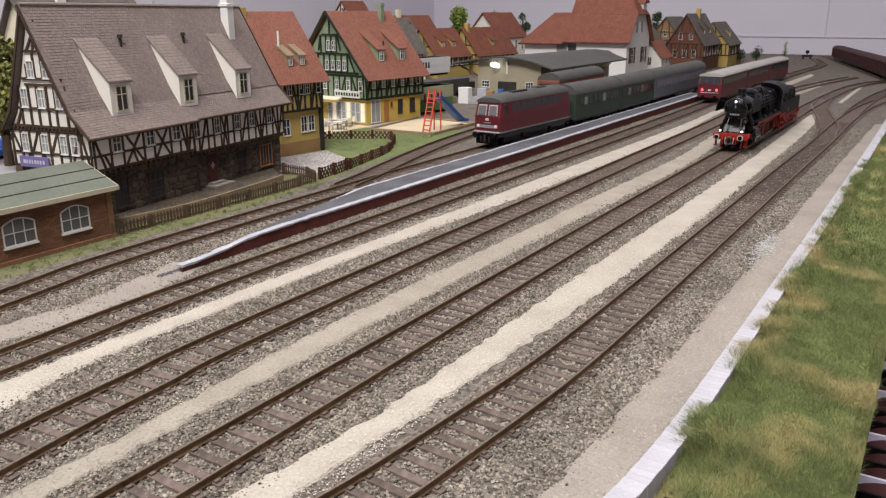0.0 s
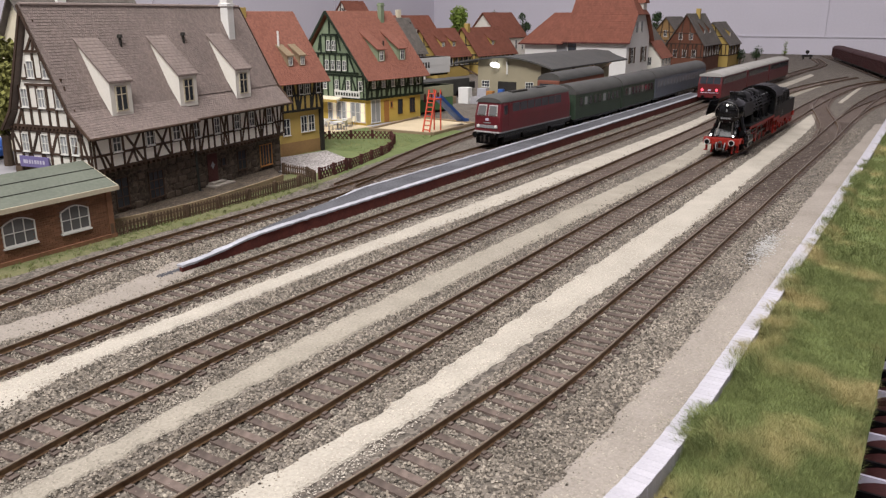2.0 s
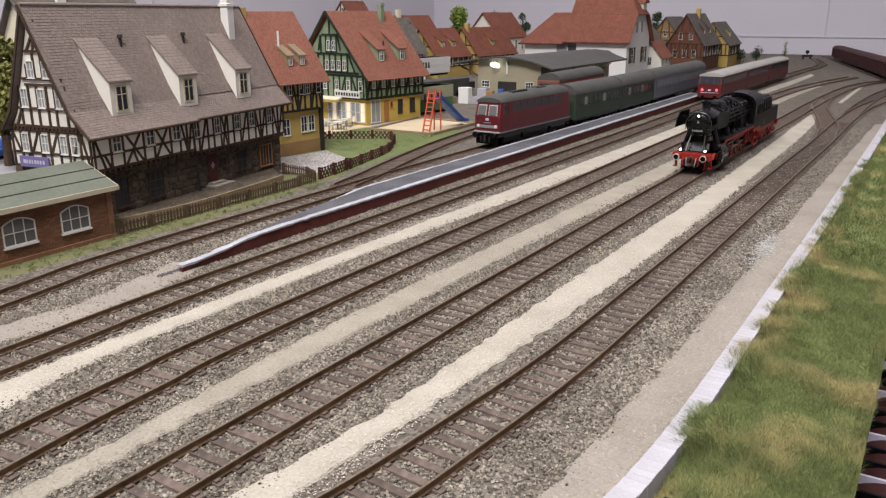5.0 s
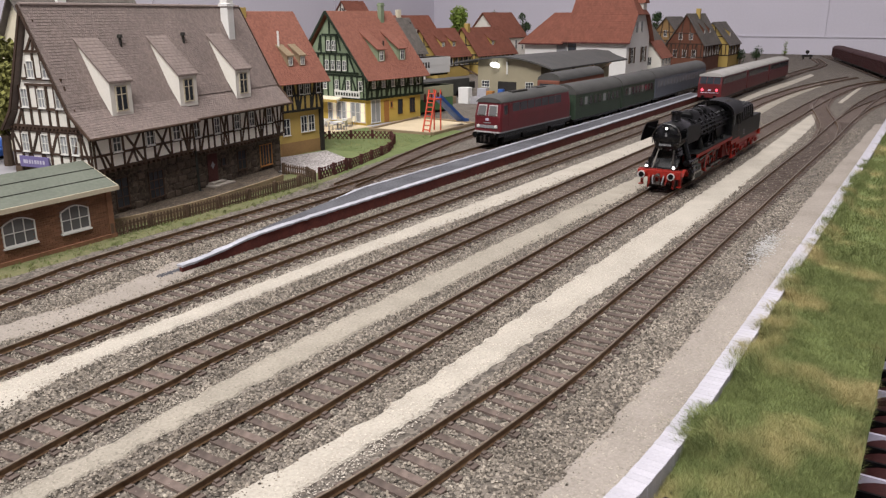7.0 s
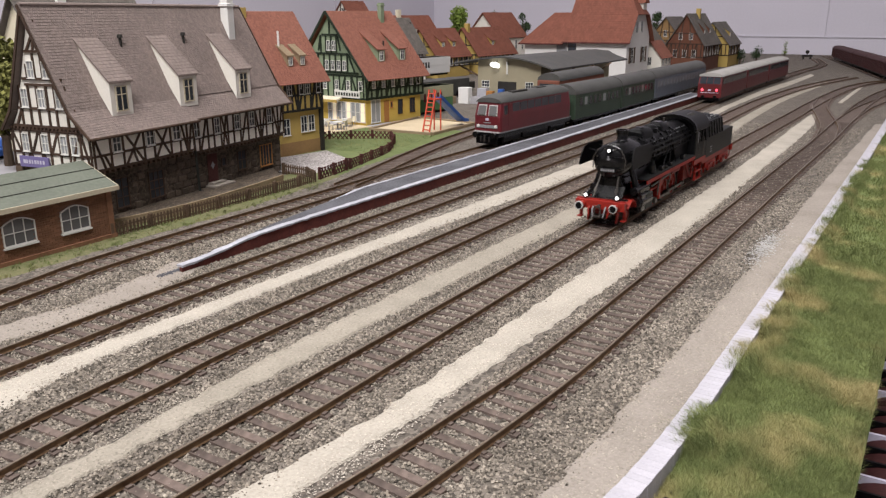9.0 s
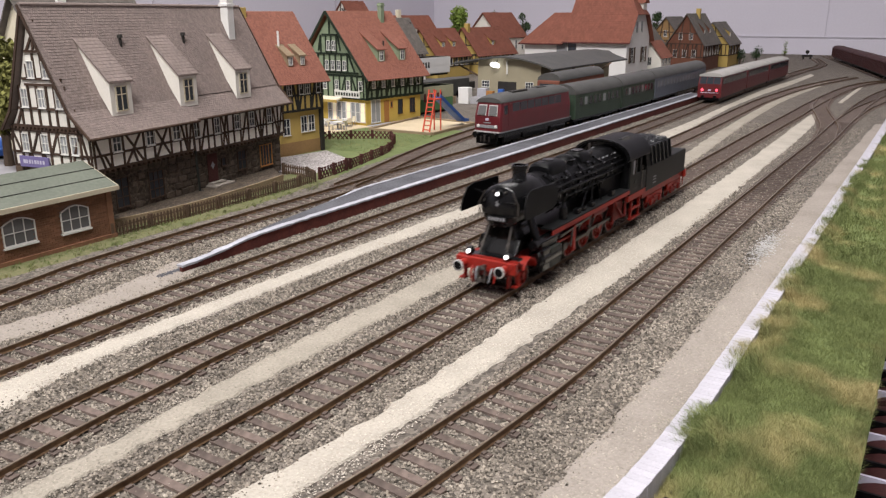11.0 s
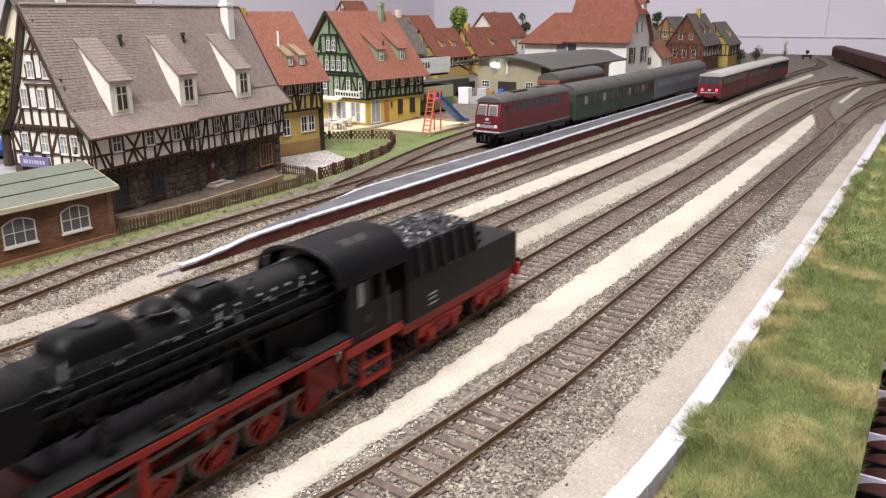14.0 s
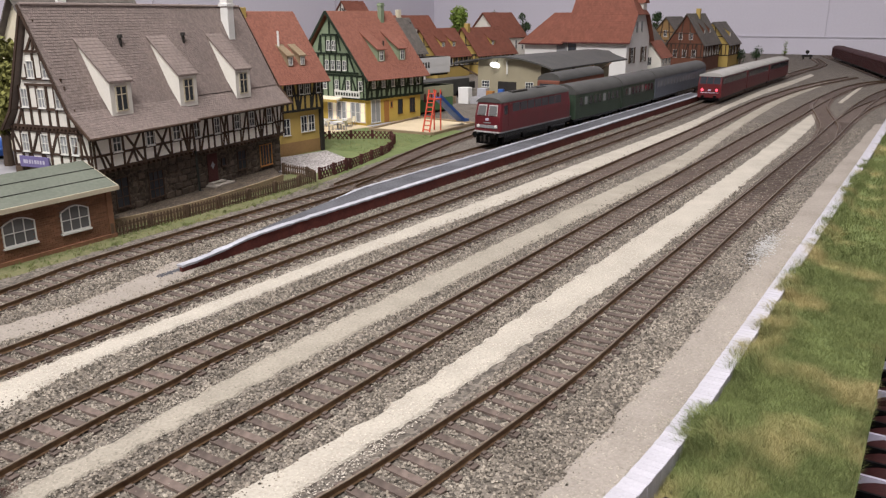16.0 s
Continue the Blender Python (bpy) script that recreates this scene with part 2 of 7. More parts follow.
# ---- mesh tools; all lengths in millimetres ----
class Form:
    """Collects the points and faces of one mesh."""

    def __init__(self):
        self.v, self.f = [], []

    def add(self, verts, faces):
        k = len(self.v)
        self.v += [tuple(p) for p in verts]
        self.f += [tuple(k + i for i in fc) for fc in faces]
        return self

    def box(self, x0, x1, y0, y1, z0, z1, m=None):
        p = [Vector((x, y, z)) for x in (x0, x1) for y in (y0, y1) for z in (z0, z1)]
        if m is not None:
            p = [m @ q for q in p]
        return self.add(p, [(0, 1, 3, 2), (4, 6, 7, 5), (0, 4, 5, 1), (2, 3, 7, 6), (0, 2, 6, 4), (1, 5, 7, 3)])

    def prism(self, poly, way):
        """A flat outline pushed along a vector."""
        n, w = len(poly), Vector(way)
        p = [Vector(q) for q in poly] + [Vector(q) + w for q in poly]
        return self.add(p, [tuple(range(n))[::-1], tuple(range(n, 2 * n))] + [(i, (i + 1) % n, n + (i + 1) % n, n + i) for i in range(n)])

    def rod(self, a, b, r0, r1=None, n=10):
        r1 = r0 if r1 is None else r1
        a, b = Vector(a), Vector(b)
        q = (b - a).to_track_quat("Z", "Y")
        ring = [(math.cos(2 * math.pi * i / n), math.sin(2 * math.pi * i / n)) for i in range(n)]
        p = [a + q @ Vector((c * r0, s * r0, 0)) for c, s in ring] + [b + q @ Vector((c * r1, s * r1, 0)) for c, s in ring]
        return self.add(p, [tuple(range(n))[::-1], tuple(range(n, 2 * n))] + [(i, (i + 1) % n, n + (i + 1) % n, n + i) for i in range(n)])

    def bar(self, a, b, w, h):
        """A square bar from a to b, w wide and h high."""
        a, b = Vector(a), Vector(b)
        q = (b - a).to_track_quat("X", "Z").to_matrix().to_4x4()
        return self.box(0, (b - a).length, -w / 2, w / 2, -h / 2, h / 2, Matrix.Translation(a) @ q)

    def turned(self, axis_a, way, profile, n=20):
        """Profile rows of (distance along the way, radius), turned round it."""
        a, w = Vector(axis_a), Vector(way).normalized()
        q = w.to_track_quat("Z", "Y")
        k, m = len(self.v), len(profile)
        for d, r in profile:
            for i in range(n):
                t = 2 * math.pi * i / n
                self.v.append(tuple(a + q @ Vector((math.cos(t) * r, math.sin(t) * r, d))))
        for j in range(m - 1):
            for i in range(n):
                i2 = (i + 1) % n
                self.f.append((k + j * n + i, k + j * n + i2, k + (j + 1) * n + i2, k + (j + 1) * n + i))
        self.f.append(tuple(k + i for i in range(n))[::-1])
        self.f.append(tuple(k + (m - 1) * n + i for i in range(n)))
        return self

    def mesh(self, name, material, smooth=False):
        me = bpy.data.meshes.new(name)
        me.from_pydata([(x * S, y * S, z * S) for x, y, z in self.v], [], self.f)
        me.materials.append(material)
        if smooth:
            me.shade_smooth()
            me.set_sharp_from_angle(angle=radians(35))
        me.update()
        return me


def thing(name, x, y, z=0.0, turn=0.0, label="", category="", group="", kind=""):
    """An Empty at a thing's base, in millimetres and degrees."""
    ob = new(name)
    ob.empty_display_size = 0.01
    ob.matrix_basis = pose(x * S, y * S, z * S, 0, 0, turn)
    return tagged(ob, label, category, group, kind)


def part(name, form, material, parent, label="", kind="", smooth=False, bevel=0.0):
    ob = new(name, form.mesh(name, material, smooth))
    ob.parent = parent
    if bevel:
        md = ob.modifiers.new("worn_edges", "BEVEL")
        md.width, md.segments, md.limit_method = bevel * S, 2, "ANGLE"
    return tagged(ob, label, kind=kind)


def shared(name, me, parent, m):
    """One more piece on a mesh that alike pieces share."""
    ob = new(name, me)
    ob.parent = parent
    ob.matrix_basis = m
    return ob


def solid(name, form, material, label, category="", kind="", group="", smooth=False, bevel=0.0):
    ob = new(name, form.mesh(name, material, smooth))
    if bevel:
        md = ob.modifiers.new("worn_edges", "BEVEL")
        md.width, md.segments, md.limit_method = bevel * S, 2, "ANGLE"
    return tagged(ob, label, category, group, kind)


def spline(points, step):
    """Even points along a smooth line through the given ones, with the way at each."""
    P = [Vector((*p, 0)) for p in points]
    P = [P[0] * 2 - P[1]] + P + [P[-1] * 2 - P[-2]]
    fine = []
    for a, b, c, d in zip(P, P[1:], P[2:], P[3:]):
        for i in range(24):
            t = i / 24
            fine.append(0.5 * ((2 * b) + (c - a) * t + (2 * a - 5 * b + 4 * c - d) * t * t + (3 * b - a - 3 * c + d) * t ** 3))
    fine.append(P[-2])
    out, acc, nxt = [], 0.0, 0.0
    for a, b in zip(fine, fine[1:]):
        L = (b - a).length
        while nxt <= acc + L and L > 0:
            out.append((a + (b - a) * ((nxt - acc) / L), (b - a).normalized()))
            nxt += step
        acc += L
    return out


# ---- the room and the ground ----
def ribbon(name, left, right, z, thick, material, label, kind="structure", step=4.0, wob=1.0, seed=1):
    """A strip of ground between two lines, with an uneven edge and a thickness."""
    rnd = random.Random(seed)
    a, b = spline(left, step), spline(right, step)
    n = min(len(a), len(b))
    fm = Form()
    rows = []
    for i in range(n):
        pa = a[int(i * (len(a) - 1) / (n - 1))][0].copy()
        pb = b[int(i * (len(b) - 1) / (n - 1))][0].copy()
        pa.y += rnd.uniform(-wob, wob)
        pb.y += rnd.uniform(-wob, wob)
        q = [pa + Vector((0, 0, z - thick))]
        for k, hgt in ((0.06, 0.0), (0.3, 0.25), (0.5, 0.3), (0.7, 0.25), (0.94, 0.0)):
            q.append(pa.lerp(pb, k) + Vector((0, 0, z + hgt * thick + rnd.uniform(-0.08, 0.08))))
        q.append(pb + Vector((0, 0, z - thick)))
        rows.append(q)
    m = len(rows[0])
    for q in rows:
        fm.v += [tuple(p) for p in q]
    for i in range(n - 1):
        for k in range(m):
            k2 = (k + 1) % m
            fm.f.append((i * m + k, i * m + k2, (i + 1) * m + k2, (i + 1) * m + k))
    fm.f += [tuple(range(m))[::-1], tuple((n - 1) * m + k for k in range(m))]
    return solid(name, fm, material, label, "ground", kind)


g = Form()
g.prism([(-400, 52, -3), (950, 52, -3), (1100, -700, -3), (2640, -700, -3), (2640, 1700, -3), (-400, 1700, -3)], (0, 0, -20))
solid("ground", g, M["ballast"], "grey stone ballast covering the model railway board", "ground", "structure")
solid("layout_edge", Form().box(-400, 1100, 30, 51.5, -140, -10), M["board"], "brown board edge under the grass strip", "board edge", "structure")
tb = Form()
for xx in (-330, 600, 1500, 2560):
    for yy in (-620, 480, 1600):
        tb.box(xx, xx + 60, yy, yy + 60, -900, -91 if yy < 0 and xx < 1100 else -23)
tb.box(-400, 2640, 60, 1700, -110, -24)
solid("layout_table", tb, M["board"], "brown wooden table frame carrying the layout", "table frame", "structure")
w = Form().box(2640, 2700, -2600, 1760, -900, 1900)
solid("wall_east", w, M["wall"], "plain lilac-grey room wall behind the layout", "wall", "structure")
solid("wall_north", Form().box(-2200, 2640, 1700, 1760, -900, 1900), M["wall"], "plain lilac-grey room wall beside the village", "wall", "structure")
solid("wall_south", Form().box(-2200, 2640, -2660, -2600, -900, 1900), M["wall"], "plain lilac-grey room wall", "wall", "structure")
solid("wall_west", Form().box(-2260, -2200, -2660, 1760, -900, 1900), M["wall"], "plain lilac-grey room wall", "wall", "structure")
solid("ceiling", Form().box(-2260, 2700, -2660, 1760, 1900, 1960), M["white"], "white room ceiling above the layout", "ceiling", "structure")
solid("floor", Form().box(-2260, 2700, -2660, 1760, -960, -900), M["board"], "brown room floor below the layout", "floor", "structure")
sm = Form().box(2637, 2640.5, -2600, 1700, 47, 49)
for yy in (-300, 330, 1010):
    sm.box(2637, 2640.5, yy, yy + 2, 49, 1900)
for xx in (700, 1350, 2050):
    sm.box(xx, xx + 2, 1697, 1700.5, 0, 1900)
solid("trim", sm, M["seam"], "thin grey joints between wall boards", "wall joint", "structure")

ribbon("sand_path", [(60, 253), (125, 255), (300, 253), (560, 249), (870, 244), (992, 246), (1163, 250), (1382, 253), (1587, 246), (1789, 241)], [(60, 226), (112, 234), (161, 243), (300, 241), (540, 230), (800, 226), (943, 232), (1111, 238), (1293, 238), (1497, 231), (1742, 229)], -2.5, 0.5, M["sand_light"], "pale cream sand strip between two tracks", seed=3)
ribbon("sand_path", [(60, 188), (140, 190), (230, 194), (450, 192), (680, 188), (797, 194), (944, 200), (1138, 206), (1364, 206), (1619, 192)], [(60, 178), (134, 180), (214, 180), (410, 176), (620, 171), (719, 174), (860, 182), (1045, 190), (1261, 192), (1584, 178)], -2.5, 0.5, M["sand_grey"], "greyish sand strip between two tracks", seed=4)
ribbon("sand_path", [(60, 146), (128, 139), (184, 134), (320, 135), (490, 133), (644, 133), (765, 134), (913, 136), (1076, 137)], [(60, 133), (137, 126), (201, 122), (282, 118), (425, 114), (560, 114), (654, 115.5), (785, 116), (955, 120), (1050, 128)], -2.5, 0.5, M["sand_light"], "pale cream sand strip between two tracks", seed=5)
ribbon("sand_path", [(1222, 126), (1522, 126), (1600, 121)], [(1222, 120.5), (1522, 120.5), (1600, 115)], -2.5, 0.5, M["sand_light"], "short pale sand strip between far tracks", seed=7)
ribbon("sand_path", [(60, 306), (154, 304), (185, 301), (213, 307), (250, 315)], [(60, 287), (143, 286), (173, 282), (208, 285), (236, 291), (254, 296)], -2.5, 0.5, M["sand_tan"], "greyish sand strip leading to the platform ramp", seed=6)
ribbon("path", [(60, 77), (160, 72.5), (227, 70.5), (362, 68.5), (470, 68), (650, 67), (1000, 63)], [(60, 57), (166, 55.5), (263, 53.5), (412, 53), (720, 52.5), (1000, 52)], -2.5, 0.5, M["sand_tan"], "tan grey sand path along the white kerb", seed=8)
ribbon("verge", [(60, 420), (250, 420), (430, 420), (460, 425)], [(60, 353), (250, 364), (350, 368), (460, 382)], -2.2, 0.8, M["earth"], "strip of earth and sparse grass beside the fence", seed=9)
ribbon("meadow", [(452, 560), (560, 570), (700, 700)], [(452, 385), (520, 395), (720, 424)], -2.4, 0.5, M["meadow"], "green model grass by the rustic fence", seed=10, wob=2)
solid("road", Form().prism([(-300, 480, -2.6), (470, 560, -2.6), (640, 1690, -2.6), (-300, 1690, -2.6)], (0, 0, -0.3)), M["asphalt"], "pale grey asphalt village road", "road", "structure")
solid("pavement", Form().prism([(446, 404, -1.7), (460, 402, -1.7), (516, 417, -1.7), (541, 464, -1.7), (446, 484, -1.7)], (0, 0, -0.5)), M["yard"], "light gravel forecourt between two houses", "forecourt", "structure")

# loose ballast stones, uneven lumps lying between the sleepers
rnd = np.random.RandomState(5)
OCT = np.array([(1, 0, 0), (-1, 0, 0), (0, 1, 0), (0, -1, 0), (0, 0, 1), (0, 0, -1)], float)
FACES = np.array([(0, 2, 4), (2, 1, 4), (1, 3, 4), (3, 0, 4), (2, 0, 5), (1, 2, 5), (3, 1, 5), (0, 3, 5)])


def lumps(name, pts, size, flat, material, label, category):
    n = len(pts)
    ang = rnd.uniform(0, 6.28, n)
    r = size * rnd.uniform(0.55, 1.25, (n, 1, 1))
    v = OCT[None] * r * rnd.uniform(0.6, 1.25, (n, 6, 1)) + rnd.uniform(-0.25, 0.25, (n, 6, 3)) * r
    v[:, :, 2] *= flat
    c, s = np.cos(ang)[:, None], np.sin(ang)[:, None]
    x, y = v[:, :, 0] * c - v[:, :, 1] * s, v[:, :, 0] * s + v[:, :, 1] * c
    v = np.stack([x, y, v[:, :, 2]], 2) + pts[:, None]
    f = FACES[None] + 6 * np.arange(n)[:, None, None]
    me = bpy.data.meshes.new(name)
    me.from_pydata((v.reshape(-1, 3) * S).tolist(), [], f.reshape(-1, 3).tolist())
    me.materials.append(material)
    return tagged(new(name, me), label, category, kind="stuff")


def bands(x):
    """Where sand covers the ballast."""
    far = np.maximum(0, x - 650) * 0.035
    return [(242, 253), (179 + far, 191.5 + far), (116, 134), (50, 68.5 + 0 * x)]


def scatter(x0, x1, y0, y1, n):
    p = np.stack([rnd.uniform(x0, x1, n), rnd.uniform(y0, y1, n), rnd.uniform(-3.3, -2.55, n)], 1)
    keep = np.ones(n, bool)
    for a, b in bands(p[:, 0]):
        keep &= ~((p[:, 1] > a + rnd.normal(0.2, 0.9, n)) & (p[:, 1] < b + rnd.normal(-0.2, 0.9, n)))
    return p[keep]


near = np.concatenate([scatter(85, 330, 56, 345, 118000), scatter(330, 560, 60, 350, 52000), scatter(560, 950, 60, 345, 26000)])
lumps("ballast_stones", near, 0.6, 0.9, M["stone"], "loose grey and beige ballast stones on the trackbed", "ballast")
grains = np.stack([rnd.uniform(85, 460, 26000), np.zeros(26000), np.full(26000, -2.38)], 1)
pick = rnd.randint(0, 4, 26000)
for i_, (lo_, hi_) in enumerate(((240, 255), (177.5, 193.5), (120, 133), (54, 70))):
    k_ = pick == i_
    grains[k_, 1] = rnd.uniform(lo_, hi_, k_.sum())
for keep_, mt_, lb_ in (((pick == 0) | (pick == 2), "grain_light", "pale sand grains on the strips between tracks"), ((pick == 1) | (pick == 3), "grain_grey", "greyish sand grains beside the tracks")):
    lumps("sand_grains", grains[keep_], 0.3, 0.55, M[mt_], lb_, "sand")
spill = np.stack([rnd.normal(428, 17, 900), rnd.normal(69, 2.8, 900), rnd.uniform(-2.4, -2.0, 900)], 1)
lumps("gravel_spill", spill, 0.42, 0.6, M["plate_pale"], "small spill of white gravel beside the track", "gravel")


# ---- tracks ----
SLEEPER = Form()
SLEEPER.prism([(-1.6, -12.2, -4.2), (1.6, -12.2, -4.2), (1.35, -12.2, -2.15), (-1.35, -12.2, -2.15)], (0, 24.4, 0))
for s_ in (-1, 1):
    for o_ in (-1.5, 1.5):
        SLEEPER.box(-0.9, 0.9, s_ * 8.6 + o_ - 0.55, s_ * 8.6 + o_ + 0.55, -2.15, -1.55)
sleeper_mesh = SLEEPER.mesh("sleeper", M["sleeper"])


def rail_form(pts, off, head):
    """One rail swept along the track: foot, web and head."""
    prof = [(-0.35, -0.42), (0.35, -0.42), (0.4, -0.1), (0.28, 0.0), (-0.28, 0.0), (-0.4, -0.1)] if head else [(-0.7, -2.2), (0.7, -2.2), (0.26, -1.8), (0.24, -0.41), (-0.24, -0.41), (-0.26, -1.8)]
    fm, m = Form(), len(prof)
    for p, d in pts:
        s = Vector((-d.y, d.x, 0))
        for a, z in prof:
            q = p + s * (off + a)
            fm.v.append((q.x, q.y, z))
    n = len(pts)
    for i in range(n - 1):
        for k in range(m):
            fm.f.append((i * m + k, i * m + (k + 1) % m, (i + 1) * m + (k + 1) % m, (i + 1) * m + k))
    fm.f += [tuple(range(m))[::-1], tuple((n - 1) * m + k for k in range(m))]
    return fm


def track(points, label, single_to, lift=0.0):
    """A track with two rails, sleepers singly up to a stretch of the plan, the rest joined."""
    tr = thing("railway_track", 0, 0, lift, 0, label, "track", "station tracks")
    pts = spline(points, 6.0)
    for side in (-1, 1):
        r = part("rail", rail_form(pts, side * 8.6, False), M["rail"], tr)
        part("rail_head", rail_form(pts, side * 8.6, True), M["railtop"], r, "worn brown rail head")
    rest = Form()
    r_ = random.Random(int(points[0][1]))
    for p, d in spline(points, 7.1):
        m = pose(p.x * S, p.y * S, 0, 0, 0, math.degrees(math.atan2(d.y, d.x)) + r_.uniform(-1.6, 1.6))
        if p.x < single_to:
            shared("sleeper", sleeper_mesh, tr, m)
        else:
            mm = m.copy()
            mm.translation = (p.x, p.y, 0)
            rest.box(-1.45, 1.45, -12.2, 12.2, -4.2, -2.2, mm)
    if rest.v:
        part("far_sleeper", rest, M["sleeper"], tr, kind="stuff")
    return tr


track([(40, 299), (120, 320), (190, 333), (215, 338), (265, 341), (355, 343), (600, 346), (900, 338), (1250, 339), (1500, 350), (1900, 380)], "siding track with brown sleepers behind the platform", 560)
track([(30, 262), (140, 267), (220, 271), (400, 271.5), (785, 270), (1000, 272), (1130, 274.5), (1300, 276), (1500, 274), (1800, 268), (2100, 262), (2400, 318)], "straight track with brown sleepers along the platform", 560)
track([(30, 196), (100, 207), (150, 211), (220, 214), (600, 214), (870, 214), (1030, 216.5), (1200, 216.5), (1429, 203), (1600, 178), (1720, 156)], "straight station track with rusty rails", 560)
track([(-240, 157), (100, 157), (350, 156.4), (600, 155.8), (760, 155), (880, 153.5), (1020, 151.5), (1222, 149), (1455, 138), (1600, 112), (1700, 60)], "station track on which the steam locomotive runs", 560)
track([(60, 122), (130, 109), (175, 104), (230, 99.5), (300, 98), (450, 97), (520, 96.5), (651, 95.5), (737, 94.5), (844, 93.5), (1034, 94), (1221, 92), (1421, 80), (1650, 44), (1850, -10)], "outer curved station track with rusty rails", 560)
track([(430, 353), (470, 361), (521, 374), (612, 394), (700, 407), (800, 415), (950, 418)], "branch track curving away behind the playground", 500)
track([(1000, 94), (1100, 91), (1200, 84), (1400, 56), (1600, 0), (1720, -50)], "branch track turning away from the outer track", 0, 0.02)
track([(840, 93.5), (940, 102), (1040, 120), (1140, 138), (1260, 147)], "crossover track joining two station tracks", 0, 0.04)
track([(2560, 314), (2330, 255), (2172, 216), (2014, 176), (1857, 137), (1700, 98), (1540, 58)], "far curved track before the wall with wagons", 0, 0.03)

# ---- platform ----
pf = thing("platform", 0, 0, 0, 0, "grey asphalt platform with white edges and brick side", "platform")
END = 1185


def ramp(x):
    """Height of the platform's top along its ramp."""
    t = min(1.0, max(0.0, (x - 235) / 66))
    return 0.8 + 4.2 * (t * t * (3 - 2 * t))


def strip(fm, xs, y0, y1, z0, z1, rough=0.0, seed=1):
    """A long bar whose edges and height may change along x."""
    rr = random.Random(seed)
    for x in xs:
        e0, e1, e2 = (rr.uniform(-rough, rough) for _ in range(3))
        a0, a1 = (y0(x) if callable(y0) else y0) + e0, (y1(x) if callable(y1) else y1) + e1
        b0, b1 = (z0(x) if callable(z0) else z0), (z1(x) if callable(z1) else z1) + e2 * 0.35
        fm.v += [(x, a0, b0), (x, a1, b0), (x, a1, b1), (x, a0, b1)]
    k = len(fm.v) - 4 * len(xs)
    for i in range(len(xs) - 1):
        for j in range(4):
            fm.f.append((k + i * 4 + j, k + i * 4 + (j + 1) % 4, k + i * 4 + 4 + (j + 1) % 4, k + i * 4 + 4 + j))
    fm.f += [(k, k + 1, k + 2, k + 3), tuple(k + 4 * (len(xs) - 1) + j for j in (3, 2, 1, 0))]
    return fm


def left_edge(x):
    return 314.5 + 6.5 * min(1, max(0, (x - 360) / 46)) - 3.0 * max(0, (x - 700) / 465)


xs = [237 + 4 * i for i in range(58)] + [469 + 12 * i for i in range(59)] + [END]
xl = [360 + 5 * i for i in range(40)] + [560 + 12 * i for i in range(52)] + [END]
part("side_wall", strip(Form(), xs, 296.3, 298, -3.2, lambda x: ramp(x) - 1.0), M["brickred"], pf, "dark red brick side wall")
part("coping", strip(Form(), xs, 295.6, 299.6, lambda x: ramp(x) - 1.0, ramp, 0.4, 5), M["coping"], pf, "rough whitish stone edging")
part("coping", strip(Form(), xl, lambda x: left_edge(x) - 2.4, left_edge, 0.0, lambda x: ramp(x) - 1.4 * max(0, 1 - (x - 360) / 40), 0.4, 6), M["coping"], pf, "rough whitish stone edging")
xt = [278 + 8 * i for i in range(11)] + [366 + 8 * i for i in range(8)] + [436 + 40 * i for i in range(19)] + [END]
part("surface", strip(Form(), xt, 299.2, lambda x: left_edge(x) - 2.0 if x >= 360 else 300 + (x - 278) * 0.16, -3.1, lambda x: ramp(x) - 0.5), M["platform"], pf, "dark grey granular surface")
part("side_wall", strip(Form(), xl, lambda x: left_edge(x) - 1.2, lambda x: left_edge(x) - 0.3, -3.2, 0.05), M["brickred"], pf)
heap = np.stack([rnd.uniform(226, 366, 2200), np.zeros(2200), np.full(2200, -2.3)], 1)
heap[:, 1] = 300 + (heap[:, 0] - 226) * 0.1 * rnd.uniform(0, 1, 2200) + rnd.normal(0, 1, 2200)
lumps("grey_grit", heap, 0.5, 0.7, M["platform"], "dark grey grit beside the platform ramp", "grit")
grit = np.stack([rnd.uniform(300, 800, 12000), rnd.uniform(299, 318, 12000), np.full(12000, 4.45)], 1)
grit = grit[grit[:, 1] < 300 + (grit[:, 0] - 278) * 0.16]
lumps("platform_grit", grit, 0.34, 0.6, M["platform"], "fine grey grit strewn over the platform", "grit")

# ---- white kerb and grass strip ----
kb = thing("kerb", 0, 0, 0, 0, "white stone kerb between sand path and grass", "kerb", kind="structure")
stone = Form().box(-1.42, 1.42, -3.3, 3.3, -9, 0)
bm_ = bmesh.new()
bm_.from_mesh(stone.mesh("kerb_stone", M["kerb"]))
bmesh.ops.bevel(bm_, geom=bm_.edges[:], offset=0.12 * S, segments=1, affect="EDGES")
kerb_mesh = bpy.data.meshes.new("kerb_stone")
bm_.to_mesh(kerb_mesh)
bm_.free()
kerb_mesh.materials.append(M["kerb"])
r_ = random.Random(4)
KERB = [(110, 63), (150, 56.4), (185, 52.4), (230, 50.9), (320, 50.4), (540, 49.9), (740, 50), (920, 50.6), (1090, 52)]
kerb_rest = Form()
for p, d in spline(KERB, 2.9):
    m = pose(p.x * S, (p.y + r_.uniform(-0.1, 0.1)) * S, r_.uniform(-0.05, 0.05) * S, 0, 0, math.degrees(math.atan2(d.y, d.x)) + r_.uniform(-0.6, 0.6))
    if p.x < 920:
        shared("kerb_stone", kerb_mesh, kb, m)
    else:
        m.translation /= S
        kerb_rest.box(-1.42, 1.42, -3.3, 3.3, -9, 0, m)
